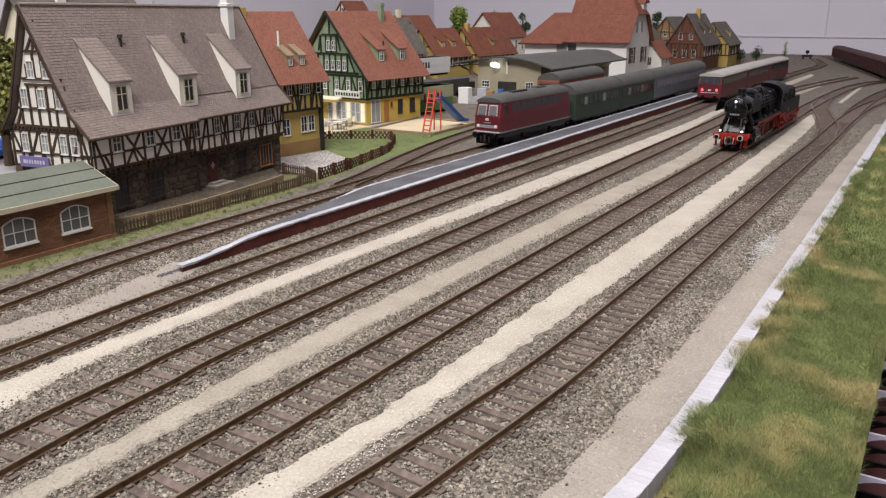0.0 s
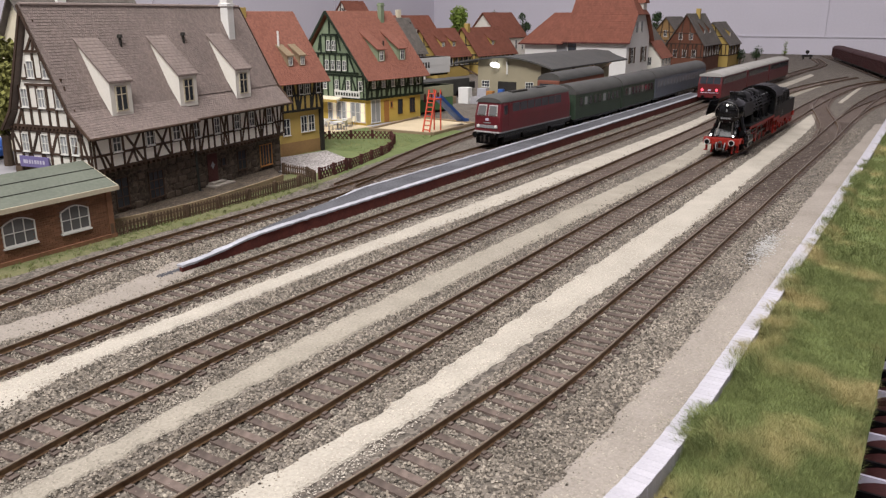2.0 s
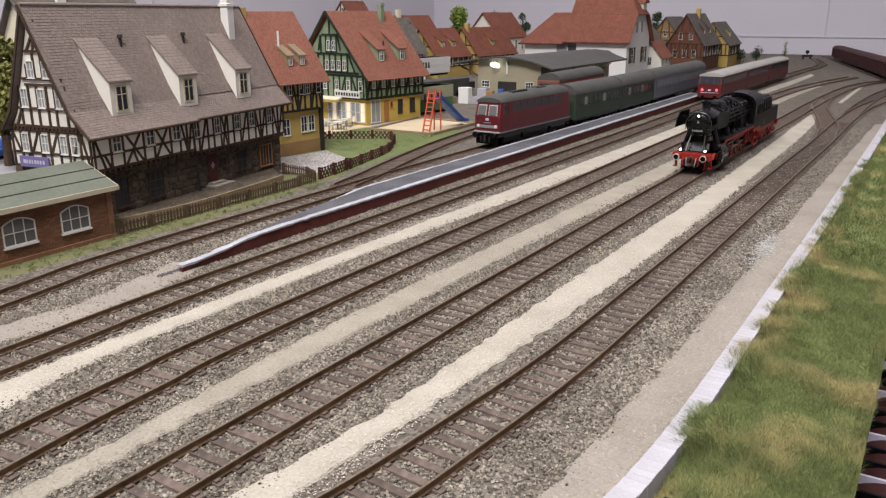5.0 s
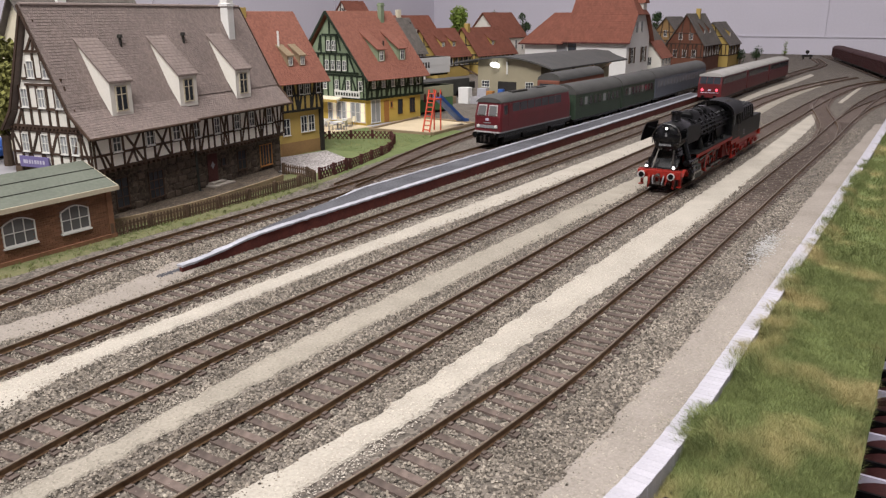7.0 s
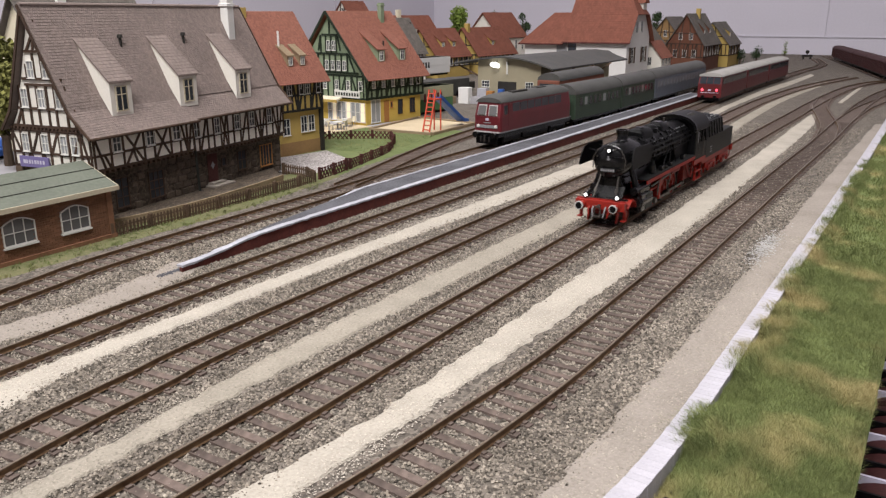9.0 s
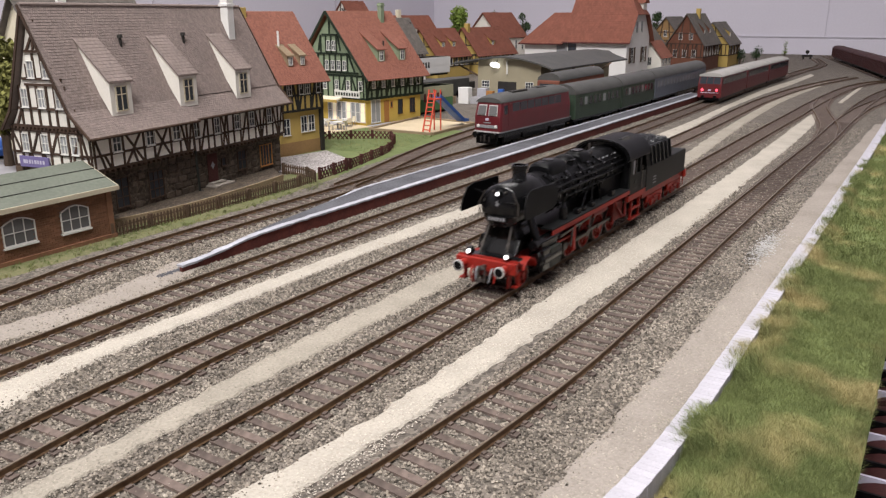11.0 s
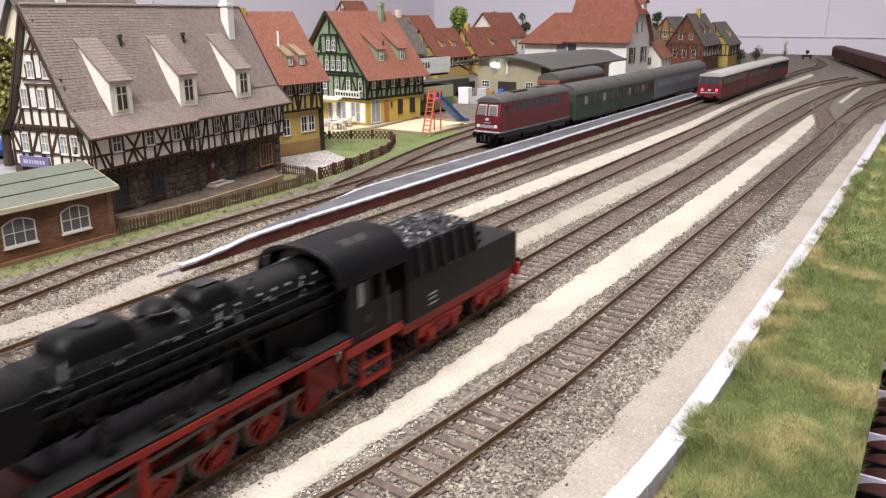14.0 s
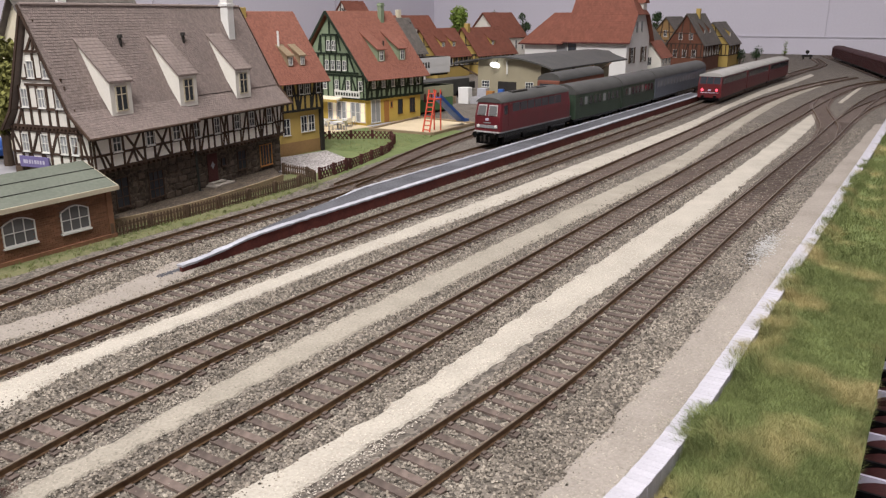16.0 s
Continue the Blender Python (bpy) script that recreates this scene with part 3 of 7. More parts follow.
part("far_kerb_stones", kerb_rest, M["kerb"], kb, kind="stuff")


def bank(x, y):
    """Height of the grass strip."""
    e = (50 - y) / 48
    near_kerb = max(0.0, min(1.0, (y - 41) / 5)) * max(0.0, min(1.0, (205 - x) / 20))
    return -3.0 - 3.0 * near_kerb - 5.0 * e * e + 1.8 * noise.noise((x * 0.035, y * 0.06, 0.3)) + 1.2 * noise.noise((x * 0.09, y * 0.1, 4.1))


turf = Form()
NX, NY = 130, 13
for i in range(NX):
    x = 120 + (i / (NX - 1)) ** 1.5 * 980
    for j in range(NY):
        y = 48.5 - j * (43.0 / (NY - 1)) + (2.5 * noise.noise((x * 0.04, 9.0, 1.0)) if j == NY - 1 else 0)
        turf.v.append((x, y, bank(x, y) if j < NY - 1 else -14))
for i in range(NX - 1):
    for j in range(NY - 1):
        turf.f.append((i * NY + j, i * NY + j + 1, (i + 1) * NY + j + 1, (i + 1) * NY + j))
k = len(turf.v)
turf.v += [(x, y, -30) for x, y in ((120, 48.5), (120, 5.5), (1100, 5.5), (1100, 48.5))]
turf.f += [(k, k + 3, k + 2, k + 1)]
solid("grass_bank", turf, M["turf"], "sloping bank of green and straw coloured turf", "grass bank", "structure", smooth=True)


def blades(n, x0, x1, y0, y1, h0, h1, width, seed):
    rs = np.random.RandomState(seed)
    x, y = x0 + (x1 - x0) * rs.uniform(0, 1, n) ** 1.25, rs.uniform(y0, y1, n)
    V, F = [], []
    for i in range(n):
        z = bank(x[i], y[i])
        tall = (1.5 if y[i] > 43 and noise.noise((x[i] * 0.06, 3.0, 2.0)) > 0 else 1.0) * (0.5 + 0.9 * max(0, noise.noise((x[i] * 0.035, y[i] * 0.06, 7.0)) + 0.35))
        h = rs.uniform(h0, h1) * tall
        a = rs.uniform(0, 6.28)
        lean = rs.uniform(0.3, 1.5)
        bx, by = lean * h * math.cos(a), lean * h * math.sin(a) + 0.15 * h
        h *= 1.15 - 0.45 * lean / 1.5
        wd_ = rs.uniform(0, 6.28)
        px, py = math.cos(wd_) * width, math.sin(wd_) * width
        k = len(V)
        V += [(x[i] - px, y[i] - py, z - 0.6), (x[i] + px, y[i] + py, z - 0.6), (x[i] + bx * 0.4 + px * 0.7, y[i] + by * 0.4 + py * 0.7, z + h * 0.65), (x[i] + bx * 0.4 - px * 0.7, y[i] + by * 0.4 - py * 0.7, z + h * 0.65), (x[i] + bx, y[i] + by, z + h)]
        F += [(k, k + 1, k + 2, k + 3), (k + 3, k + 2, k + 4)]
    fm = Form()
    fm.v, fm.f = V, F
    return fm


solid("grass", blades(170000, 122, 430, 5, 48.8, 1.5, 3.8, 0.05, 3), M["grass"], "dense green and straw static grass on the bank", "grass", "stuff")
solid("grass", blades(26000, 430, 1090, 6, 47.8, 1.8, 4.2, 0.18, 4), M["grass"], "dense green static grass farther along the bank", "grass", "stuff")
edge = Form()
rs = np.random.RandomState(12)
for _ in range(760):
    cx = 206 + 520 * rs.uniform(0, 1) ** 1.6
    if noise.noise((cx * 0.045, 1.7, 2.2)) < -0.12:
        continue
    cy = 47.6 - rs.uniform(0, 6)
    for _ in range(44):
        x, y, h = cx + rs.normal(0, 2.2), cy + rs.normal(0, 1.6), rs.uniform(2.5, 7.0)
        bx, by = rs.normal(0, 0.4) * h, rs.normal(0.4, 0.35) * h
        z, k = bank(x, min(y, 48)) - 0.3, len(edge.v)
        a_ = rs.uniform(0, 3.14)
        ex, ey = 0.075 * math.cos(a_), 0.06 * math.sin(a_)
        edge.v += [(x - ex, y - ey, z), (x + ex, y + ey, z), (x + bx * 0.45 + ex, y + by * 0.45 + ey, z + h * 0.7), (x + bx * 0.45 - ex, y + by * 0.45 - ey, z + h * 0.7), (x + bx, y + by, z + h * 0.9)]
        edge.f += [(k, k + 1, k + 2, k + 3), (k + 3, k + 2, k + 4)]
solid("grass", edge, M["grass"], "long grass tufts leaning over the white kerb", "grass", "stuff")
tuft = Form()
rs = np.random.RandomState(8)
for cx, cy in [(x, 362 + 0.03 * x + d) for x, d in zip(rs.uniform(150, 430, 420), rs.uniform(-8, 12, 420))]:
    for _ in range(7):
        a, h = rs.uniform(0, 6.28), rs.uniform(1.0, 2.6)
        bx, by = cx + rs.normal(0, 1), cy + rs.normal(0, 1)
        k = len(tuft.v)
        tuft.v += [(bx - 0.15, by, -2.6), (bx + 0.15, by, -2.6), (bx + 0.5 * math.cos(a) * h, by + 0.5 * math.sin(a) * h, -2.6 + h)]
        tuft.f.append((k, k + 1, k + 2))
solid("grass", tuft, M["grass"], "sparse grass tufts beside the fence", "grass", "stuff")
lawn = Form()
for _ in range(9000):
    x, y = rs.uniform(455, 700), rs.uniform(398, 560)
    if y < 385 + (x - 452) * 0.15 + 12 or (670 < x and y > 432) or (x < 545 and y > 400 + (x - 460) * 0.3):
        continue
    a, h = rs.uniform(0, 6.28), rs.uniform(0.7, 1.7)
    k = len(lawn.v)
    lawn.v += [(x - 0.3, y, -2.6), (x + 0.3, y, -2.6), (x + 0.6 * math.cos(a) * h, y + 0.6 * math.sin(a) * h, -2.4 + h)]
    lawn.f.append((k, k + 1, k + 2))
solid("grass", lawn, M["grass"], "short lawn grass behind the rustic fence", "grass", "stuff")
# lumps added for a dark hole in the bank, its darkness put into their colour
rk = Form()
for cx, cy, r in ((186, 43, 4.5), (179, 45, 4.5), (192, 40, 3.6), (181, 39.5, 4.5), (173, 44, 5)):
    pr = [(-r, 0.3), (-0.6 * r, 0.75 * r), (0, r), (0.5 * r, 0.8 * r), (0.8 * r, 0.2)]
    k = len(rk.v)
    rk.turned((cx, cy, -9), (0.2, 0.1, 1), pr, 9)
    for i in range(k, len(rk.v)):
        x, y, z = rk.v[i]
        q = noise.noise_vector((x * 0.3, y * 0.3, z * 0.3)) * 1.6
        rk.v[i] = (x + q.x, y + q.y, z + q.z + 1.5)
solid("rock", rk, M["rock"], "brown-black lumps standing in for a dark hole in the grass", "rock")


# ---- houses ----
class Wall:
    """Maps u along a wall, v up and out from it into its house's space."""

    def __init__(self, o, way, out):
        self.o, self.w, self.n = Vector(o), Vector(way).normalized(), Vector(out).normalized()

    def at(self, u, v, out=0.0):
        return self.o + self.w * u + Vector((0, 0, v)) + self.n * out

    def slab(self, fm, u0, u1, v0, v1, a, b):
        p = [self.at(u, v, k) for u in (u0, u1) for k in (a, b) for v in (v0, v1)]
        return fm.add(p, [(0, 1, 3, 2), (4, 6, 7, 5), (0, 4, 5, 1), (2, 3, 7, 6), (0, 2, 6, 4), (1, 5, 7, 3)])

    def beam(self, fm, u0, v0, u1, v1, wd, depth=0.55):
        d = Vector((u1 - u0, v1 - v0)).normalized() * wd / 2
        s = (-d.y, d.x)
        q = [(u0 + s[0], v0 + s[1]), (u0 - s[0], v0 - s[1]), (u1 - s[0], v1 - s[1]), (u1 + s[0], v1 + s[1])]
        p = [self.at(u, v, -0.15) for u, v in q] + [self.at(u, v, depth) for u, v in q]
        return fm.add(p, [(3, 2, 1, 0), (4, 5, 6, 7), (0, 1, 5, 4), (1, 2, 6, 5), (2, 3, 7, 6), (3, 0, 4, 7)])


def beams(house, wall, rows, wd, material, depth=0.55):
    for u0, v0, u1, v1 in rows:
        part("timber", wall.beam(Form(), u0, v0, u1, v1, wd, depth), material, house)


def window(house, wall, u, v, w, h, cols=2, rows=2, frame_mat="winframe", pane="glass", name="window", bar=0.45):
    """A framed window set on the wall, with bars and a pane; u, v its lower corner."""
    ring = [(u - 0.5, v - 0.5), (u + w + 0.5, v - 0.5), (u + w + 0.5, v + h + 0.5), (u - 0.5, v + h + 0.5), (u, v), (u + w, v), (u + w, v + h), (u, v + h)]
    fm = Form().add([wall.at(a, b, k) for k in (-0.6, 0.75) for a, b in ring], [f for i in range(4) for j in [(i + 1) % 4] for f in ((8 + i, 8 + j, 12 + j, 12 + i), (i, 4 + i, 4 + j, j), (i, j, 8 + j, 8 + i), (4 + i, 12 + i, 12 + j, 4 + j))])
    ob = part(name, fm, M[frame_mat], house)
    for i in range(1, cols):
        x = u + w * i / cols
        part("glazing_bar", wall.slab(Form(), x - bar / 2, x + bar / 2, v, v + h, 0.1, 0.5), M[frame_mat], ob)
    for j in range(1, rows):
        y = v + h * j / rows
        part("glazing_bar", wall.slab(Form(), u, u + w, y - bar / 2, y + bar / 2, 0.1, 0.55), M[frame_mat], ob)
    part("pane", wall.slab(Form(), u, u + w, v, v + h, -0.3, 0.15), M[pane], ob)
    part("sill", wall.slab(Form(), u - 0.9, u + w + 0.9, v - 1.0, v - 0.5, -0.3, 1.1), M[frame_mat], ob)
    return ob


def tiled(house, a0, a1, b0, b1, nc, nt, material, thick=0.9, seed=1, name="roof"):
    """A roof slope from the eave line a0-a1 to the upper line b0-b1: a slab and rows of lapped tiles."""
    a0, a1, b0, b1 = map(Vector, (a0, a1, b0, b1))
    nrm = (a1 - a0).cross(b0 - a0).normalized()
    if nrm.z < 0:
        nrm = -nrm
    base = Form().prism([a0, a1, b1, b0], -nrm * thick)
    ob = part(name, base, material, house)
    r_, fm = random.Random(seed), Form()
    for j in range(nc):
        t0, t1 = j / nc, min(1.0, (j + 1.12) / nc)
        for i in range(nt):
            sh = 0.5 * (j % 2)
            s0, s1 = max(0, (i - sh + 0.04) / nt), min(1, (i + 1 - sh - 0.04) / nt)
            lo, hi = 0.22 + r_.uniform(-0.06, 0.12), 0.06
            p00, p10 = a0.lerp(a1, s0).lerp(b0.lerp(b1, s0), t0), a0.lerp(a1, s1).lerp(b0.lerp(b1, s1), t0)
            p01, p11 = a0.lerp(a1, s0).lerp(b0.lerp(b1, s0), t1), a0.lerp(a1, s1).lerp(b0.lerp(b1, s1), t1)
            fm.add([p00 + nrm * lo, p10 + nrm * lo, p11 + nrm * hi, p01 + nrm * hi, p00, p10], [(0, 1, 2, 3), (4, 5, 1, 0), (0, 3, 4), (5, 2, 1)])
    part("tiles", fm, material, ob, kind="stuff")
    return ob


def dormer(house, u0, u1, vf, vb, z0, z1, zb, side_mat, roof_mat, win="winframe", over=2.0):
    """A shed dormer: front face at depth vf, roof rising to the depth vb."""
    body = Form().prism([(u0, vf, z0), (u0, vf, z1), (u0, vb, zb), (u0, vf + 0.6 * (vb - vf), z0 + 0.5 * (zb - z0))], (u1 - u0, 0, 0))
    d = part("dormer", body, M[side_mat], house)
    slope = (zb - z1) / (vb - vf)
    rf = Form().prism([(u0 - over, vf - 1.2, z1 - 1.2 * slope + 0.2), (u0 - over, vb + 1, zb + slope + 0.2), (u0 - over, vb + 1, zb + slope + 1.3), (u0 - over, vf - 1.2, z1 - 1.2 * slope + 1.3)], (u1 - u0 + 2 * over, 0, 0))
    dr_ = part("dormer_roof", rf, roof_mat, d)
    tf, nr, nc = Form(), max(5, int((vb - vf) / 1.6)), max(4, int((u1 - u0 + 2 * over) / 1.6))
    for j in range(nr):
        for i in range(nc):
            k0, k1 = j / nr, min(1.0, (j + 1.1) / nr)
            sh = 0.5 * (j % 2)
            x0, x1 = (u0 - over + (u1 - u0 + 2 * over) * max(0, min(1, q / nc)) for q in (i - sh + 0.04, i + 1 - sh - 0.04))
            ya, yb = vf - 1.2 + (vb - vf + 2.2) * k0, vf - 1.2 + (vb - vf + 2.2) * k1
            za, zb_ = z1 + (ya - vf) * slope + 1.3, z1 + (yb - vf) * slope + 1.3
            tf.add([(x0, ya, za + 0.3), (x1, ya, za + 0.3), (x1, yb, zb_ + 0.08), (x0, yb, zb_ + 0.08), (x0, ya, za), (x1, ya, za)], [(0, 1, 2, 3), (4, 5, 1, 0)])
    part("tiles", tf, roof_mat, dr_, kind="stuff")
    wl = Wall((0, vf, 0), (1, 0, 0), (0, -1, 0))
    ww = (u1 - u0) * 0.46
    um = (u0 + u1) / 2
    h0, h1 = z0 + (z1 - z0) * 0.18, z1 - (z1 - z0) * 0.16
    fr = Form()
    for a, b, c, e in ((um - ww / 2 - 0.7, um - ww / 2, h0, h1), (um + ww / 2, um + ww / 2 + 0.7, h0, h1), (um - 0.3, um + 0.3, h0, h1), (um - ww / 2 - 0.7, um + ww / 2 + 0.7, h0 - 0.7, h0), (um - ww / 2 - 0.7, um + ww / 2 + 0.7, h1, h1 + 0.6), (um - ww / 2, um + ww / 2, h0 + (h1 - h0) * 0.66, h0 + (h1 - h0) * 0.66 + 0.5)):
        wl.slab(fr, a, b, c, e, 0, 0.6)
    part("window_frame", fr, M[win], d)
    part("pane", wl.slab(Form(), um - ww / 2, um + ww / 2, h0, h1, 0, 0.3), M["glass"], d)


# large half-timbered house with a brown tiled roof
H = thing("half_timbered_house", 266, 398, -3, 8.96, "large white half-timbered house with brown tiled roof", "house")
GW = 64.0
part("ground_floor_wall", Form().box(3, 88, 4, GW - 3, 0, 33), M["rubble"], H, "dark rubble stone wall")
part("ground_floor_wall", Form().box(88.2, 188, 6.5, GW - 3, 0, 30), M["rubble"], H, "dark rubble stone wall")
part("upper_wall", Form().box(0, 84, 0, GW - 2, 33.2, 55), M["plaster"], H)
part("upper_wall", Form().box(84.2, 190, 3, GW - 2, 30.2, 55), M["plaster"], H)
gab = Form().prism([(0.2, 1, 55), (0.2, GW - 3, 55), (0.2, GW - 10, 65), (0.2, 36, 118), (0.2, 11, 65)], (4, 0, 0))
part("gable_wall", gab, M["plaster"], H)
gab = Form().prism([(184, 4, 55), (184, GW - 3, 55), (184, GW - 10, 65), (184, 36, 116), (184, 13, 65)], (3.2, 0, 0))
part("gable_wall", gab, M["plaster"], H)
FL, FR = Wall((0, 0, 0), (1, 0, 0), (0, -1, 0)), Wall((0, 3, 0), (1, 0, 0), (0, -1, 0))
GL = Wall((0, GW - 2, 0), (0, -1, 0), (-1, 0, 0))
rows = [(0, 33.9, 84, 33.9), (0, 53.6, 84, 53.6), (0, 42, 84, 42)]
for u in (0.9, 13, 22.5, 39, 47.5, 62, 70.5, 77, 83.2):
    rows.append((u, 33.5, u, 54))
rows += [(1.5, 53, 8, 34), (12, 34, 8, 42), (24, 53, 38, 34), (24, 34, 38, 53), (48.5, 53, 61, 34), (48.5, 34, 61, 53), (72, 53, 76.5, 34), (78, 34, 82, 53), (30, 42, 33, 34)]
beams(H, FL, rows, 1.4, M["timber"])
rows = [(84.5, 31, 190, 31), (84.5, 52.8, 190, 52.8), (84.5, 40, 190, 40)]
for u in (86, 92, 101, 107, 114.5, 122, 128.5, 136, 145, 153.5, 160, 167, 175, 182, 189):
    rows.append((u, 31, u, 53))
rows += [(93, 31, 100, 52), (116, 52, 121, 31), (116, 31, 121, 52), (137, 31, 144, 52), (154, 52, 159, 31), (161, 31, 166, 52), (176, 52, 181, 31), (183, 31, 188, 52)]
beams(H, FR, rows, 1.35, M["timber"])
rows = [(0, 34, GW - 2, 34), (0, 42, GW - 2, 42), (0, 54.8, GW - 2, 54.8), (3, 57.4, GW - 4, 57.4), (9.5, 67.5, 53, 67.5), (17, 80.8, 43, 80.8), (15.5, 84, 46, 84), (20, 99, 37, 99)]
for u in (1, 8, 15, 23.5, 30.5, 38, 45, 54, 61):
    rows.append((u, 34, u, 55))
for u in (12, 19, 25.5, 33, 39, 47):
    rows.append((u, 58, u, 80.5))
for u in (20, 26, 32, 38):
    rows.append((u, 84, u, 98 if u in (26, 32) else 92))
rows += [(1.5, 54, 7, 42), (16, 42, 22, 54), (31, 42, 37, 54), (55, 54, 60, 34), (9, 34, 14, 42), (24, 42, 29, 34), (46, 34, 53, 54), (7, 58, 12, 67), (48, 67, 53, 58), (27, 99, 30, 116), (22, 99, 28, 108), (35, 99, 29, 108)]
beams(H, GL, rows, 1.45, M["timber"])
for i in range(21):
    part("joist", GL.slab(Form(), 1 + 3 * i, 2.4 + 3 * i, 55.4, 56.8, -1, 1.2), M["timber"], H)
for i in range(46):
    wl, uu = (FL, 1 + 4.1 * i) if 1 + 4.1 * i < 83 else (FR, 1 + 4.1 * i)
    part("joist", wl.slab(Form(), uu, uu + 1.7, (32 if wl is FL else 29) - 0.4, (33.2 if wl is FL else 30.2) - 0.1, -3.3, 0.9), M["timber"], H)
for u in (15, 41.5, 64.5):
    window(H, FL, u, 43, 5.6, 9.5)
for u in (87.5, 108, 129.8, 147, 168.5):
    window(H, FR, u, 41.2, 5.0, 9.5)
for u, v, h in ((9.3, 43, 9.5), (24.7, 43, 9.5), (39.2, 43, 9.5), (47.5, 43, 9.5), (13.6, 68.5, 9.5), (26.6, 68.5, 9.5), (40.2, 68.5, 9.5), (21.3, 85, 8.5), (33, 85, 8.5)):
    window(H, GL, u, v, 4.4, h, pane="pale_glass")
GF, GF2 = Wall((0, 4, 0), (1, 0, 0), (0, -1, 0)), Wall((0, 6.5, 0), (1, 0, 0), (0, -1, 0))
window(H, GF, 17, 9, 9.5, 17, 2, 3, "timber")
window(H, GF, 44, 9, 12, 16, 3, 3, "timber")
window(H, GF2, 135, 11, 9, 13, 2, 2, "timber")
window(H, GF2, 162, 9, 14, 15, 4, 1, "orange_wood")
window(H, GF2, 117, 17, 4, 5, 1, 1, "timber")
rs_ = random.Random(77)
holes = ((15, 29, 7, 28), (42, 58, 7, 27), (100, 114, 0, 28), (115, 123, 15, 24), (133, 146, 9, 26), (160, 178, 7, 26))
for wl_, ua, ub, top in ((GF, 3.4, 87.6, 31.5), (GF2, 88.6, 187.6, 28.6)):
    v_ = 0.3
    while v_ < top - 1.5:
        hh, u_ = rs_.uniform(3.2, 5.4), ua + rs_.uniform(0, 3)
        hh = min(hh, top - v_)
        while u_ < ub - 2:
            wd_ = min(rs_.uniform(4.5, 9.5), ub - u_)
            if not any(u_ + wd_ > h0_ and u_ < h1_ and v_ + hh > h2_ and v_ < h3_ for h0_, h1_, h2_, h3_ in holes):
                q_ = [(u_ + rs_.uniform(0.1, 0.9), v_ + rs_.uniform(0.1, 0.7)), (u_ + wd_ - rs_.uniform(0.1, 0.9), v_ + rs_.uniform(0.1, 0.7)), (u_ + wd_ - rs_.uniform(0, 0.5), v_ + hh * rs_.uniform(0.4, 0.6)), (u_ + wd_ - rs_.uniform(0.1, 1.0), v_ + hh - rs_.uniform(0.1, 0.7)), (u_ + rs_.uniform(0.1, 1.0), v_ + hh - rs_.uniform(0.1, 0.7)), (u_ + rs_.uniform(0, 0.5), v_ + hh * rs_.uniform(0.4, 0.6))]
                cu, cv, out_ = u_ + wd_ / 2, v_ + hh / 2, rs_.uniform(0.35, 0.9)
                fm_ = Form().add([wl_.at(a, b, -0.1) for a, b in q_] + [wl_.at(cu + (a - cu) * 0.86, cv + (b - cv) * 0.82, out_) for a, b in q_], [(6, 7, 8, 9, 10, 11)] + [(i, (i + 1) % 6, 6 + (i + 1) % 6, 6 + i) for i in range(6)])
                part("stone", fm_, M["rubble_stone"], H)
            u_ += wd_
        v_ += hh
dr = part("door", GF2.slab(Form(), 102, 112, 7.4, 27, -0.4, 0.5), M["fence_dark"], H, "dark brown wooden door")
dm = Form()
dm.add([GF2.at(107 + a, 19 + b, 0.62) for a, b in ((0, -2.6), (2, 0), (0, 2.6), (-2, 0))] + [GF2.at(107 + a, 19 + b, 0.3) for a, b in ((0, -2.6), (2, 0), (0, 2.6), (-2, 0))], [(0, 1, 2, 3), (4, 5, 1, 0), (5, 6, 2, 1), (6, 7, 3, 2), (7, 4, 0, 3)])
part("door_pane", dm, M["pale_glass"], dr)
part("step", Form().box(98, 119, -3, 6.4, 5.4, 6.6).box(101, 115, 1.5, 6.4, 6.6, 7.8), M["sand_tan"], H, "pale stone steps", bevel=0.2)
pp = Form().rod((85.5, 0.4, 0), (84.6, 1.2, 48), 0.8, 0.8, 8)
pp.rod((85.5, 0.4, 2), (85.5, 0.4, 4), 1.1, 1.1, 8)
part("downpipe", pp, M["grey_panel"], H, "grey drain pipe", smooth=True)
TB = M["tile_brown"]
tiled(H, (-4, -4, 53), (84.5, -4, 53), (-4, 9, 66.5), (84.5, 9, 66.5), 11, 60, TB, seed=2)
tiled(H, (-4, 9, 66.5), (84.5, 9, 66.5), (-4, 36, 124), (84.5, 36, 124), 36, 60, TB, seed=3)
tiled(H, (84.5, -2, 53.5), (194, -2, 53.5), (84.5, 10, 66.8), (193, 10, 66.8), 11, 72, TB, seed=4)
tiled(H, (84.5, 9.2, 66.8), (193, 9.2, 66.8), (84.5, 36, 124), (187, 36, 124), 36, 72, TB, seed=5)
tiled(H, (195, GW + 1, 55), (-3, GW + 1, 55), (193, GW - 8, 66.5), (-3, GW - 8, 66.5), 8, 40, TB, seed=6)
tiled(H, (193, GW - 8, 66.5), (-3, GW - 8, 66.5), (187, 36, 124), (-3, 36, 124), 22, 40, TB, seed=7)
for a, b in (((-5.4, -5, 52.4), (-5.4, 9, 66)), ((-5.4, 9, 66), (-5.4, 36, 123.6)), ((-3.4, 36, 123.6), (-3.4, GW - 8, 66)), ((-3.4, GW - 8, 66), (-3.4, GW + 1, 54.4)), ((195.4, -2, 53), (195.4, 10, 66.4)), ((195.4, 10, 66.4), (187.4, 36, 123.6))):
    part("verge_board", Form().bar(a, b, 0.8, 1.5), M["timber"], H)
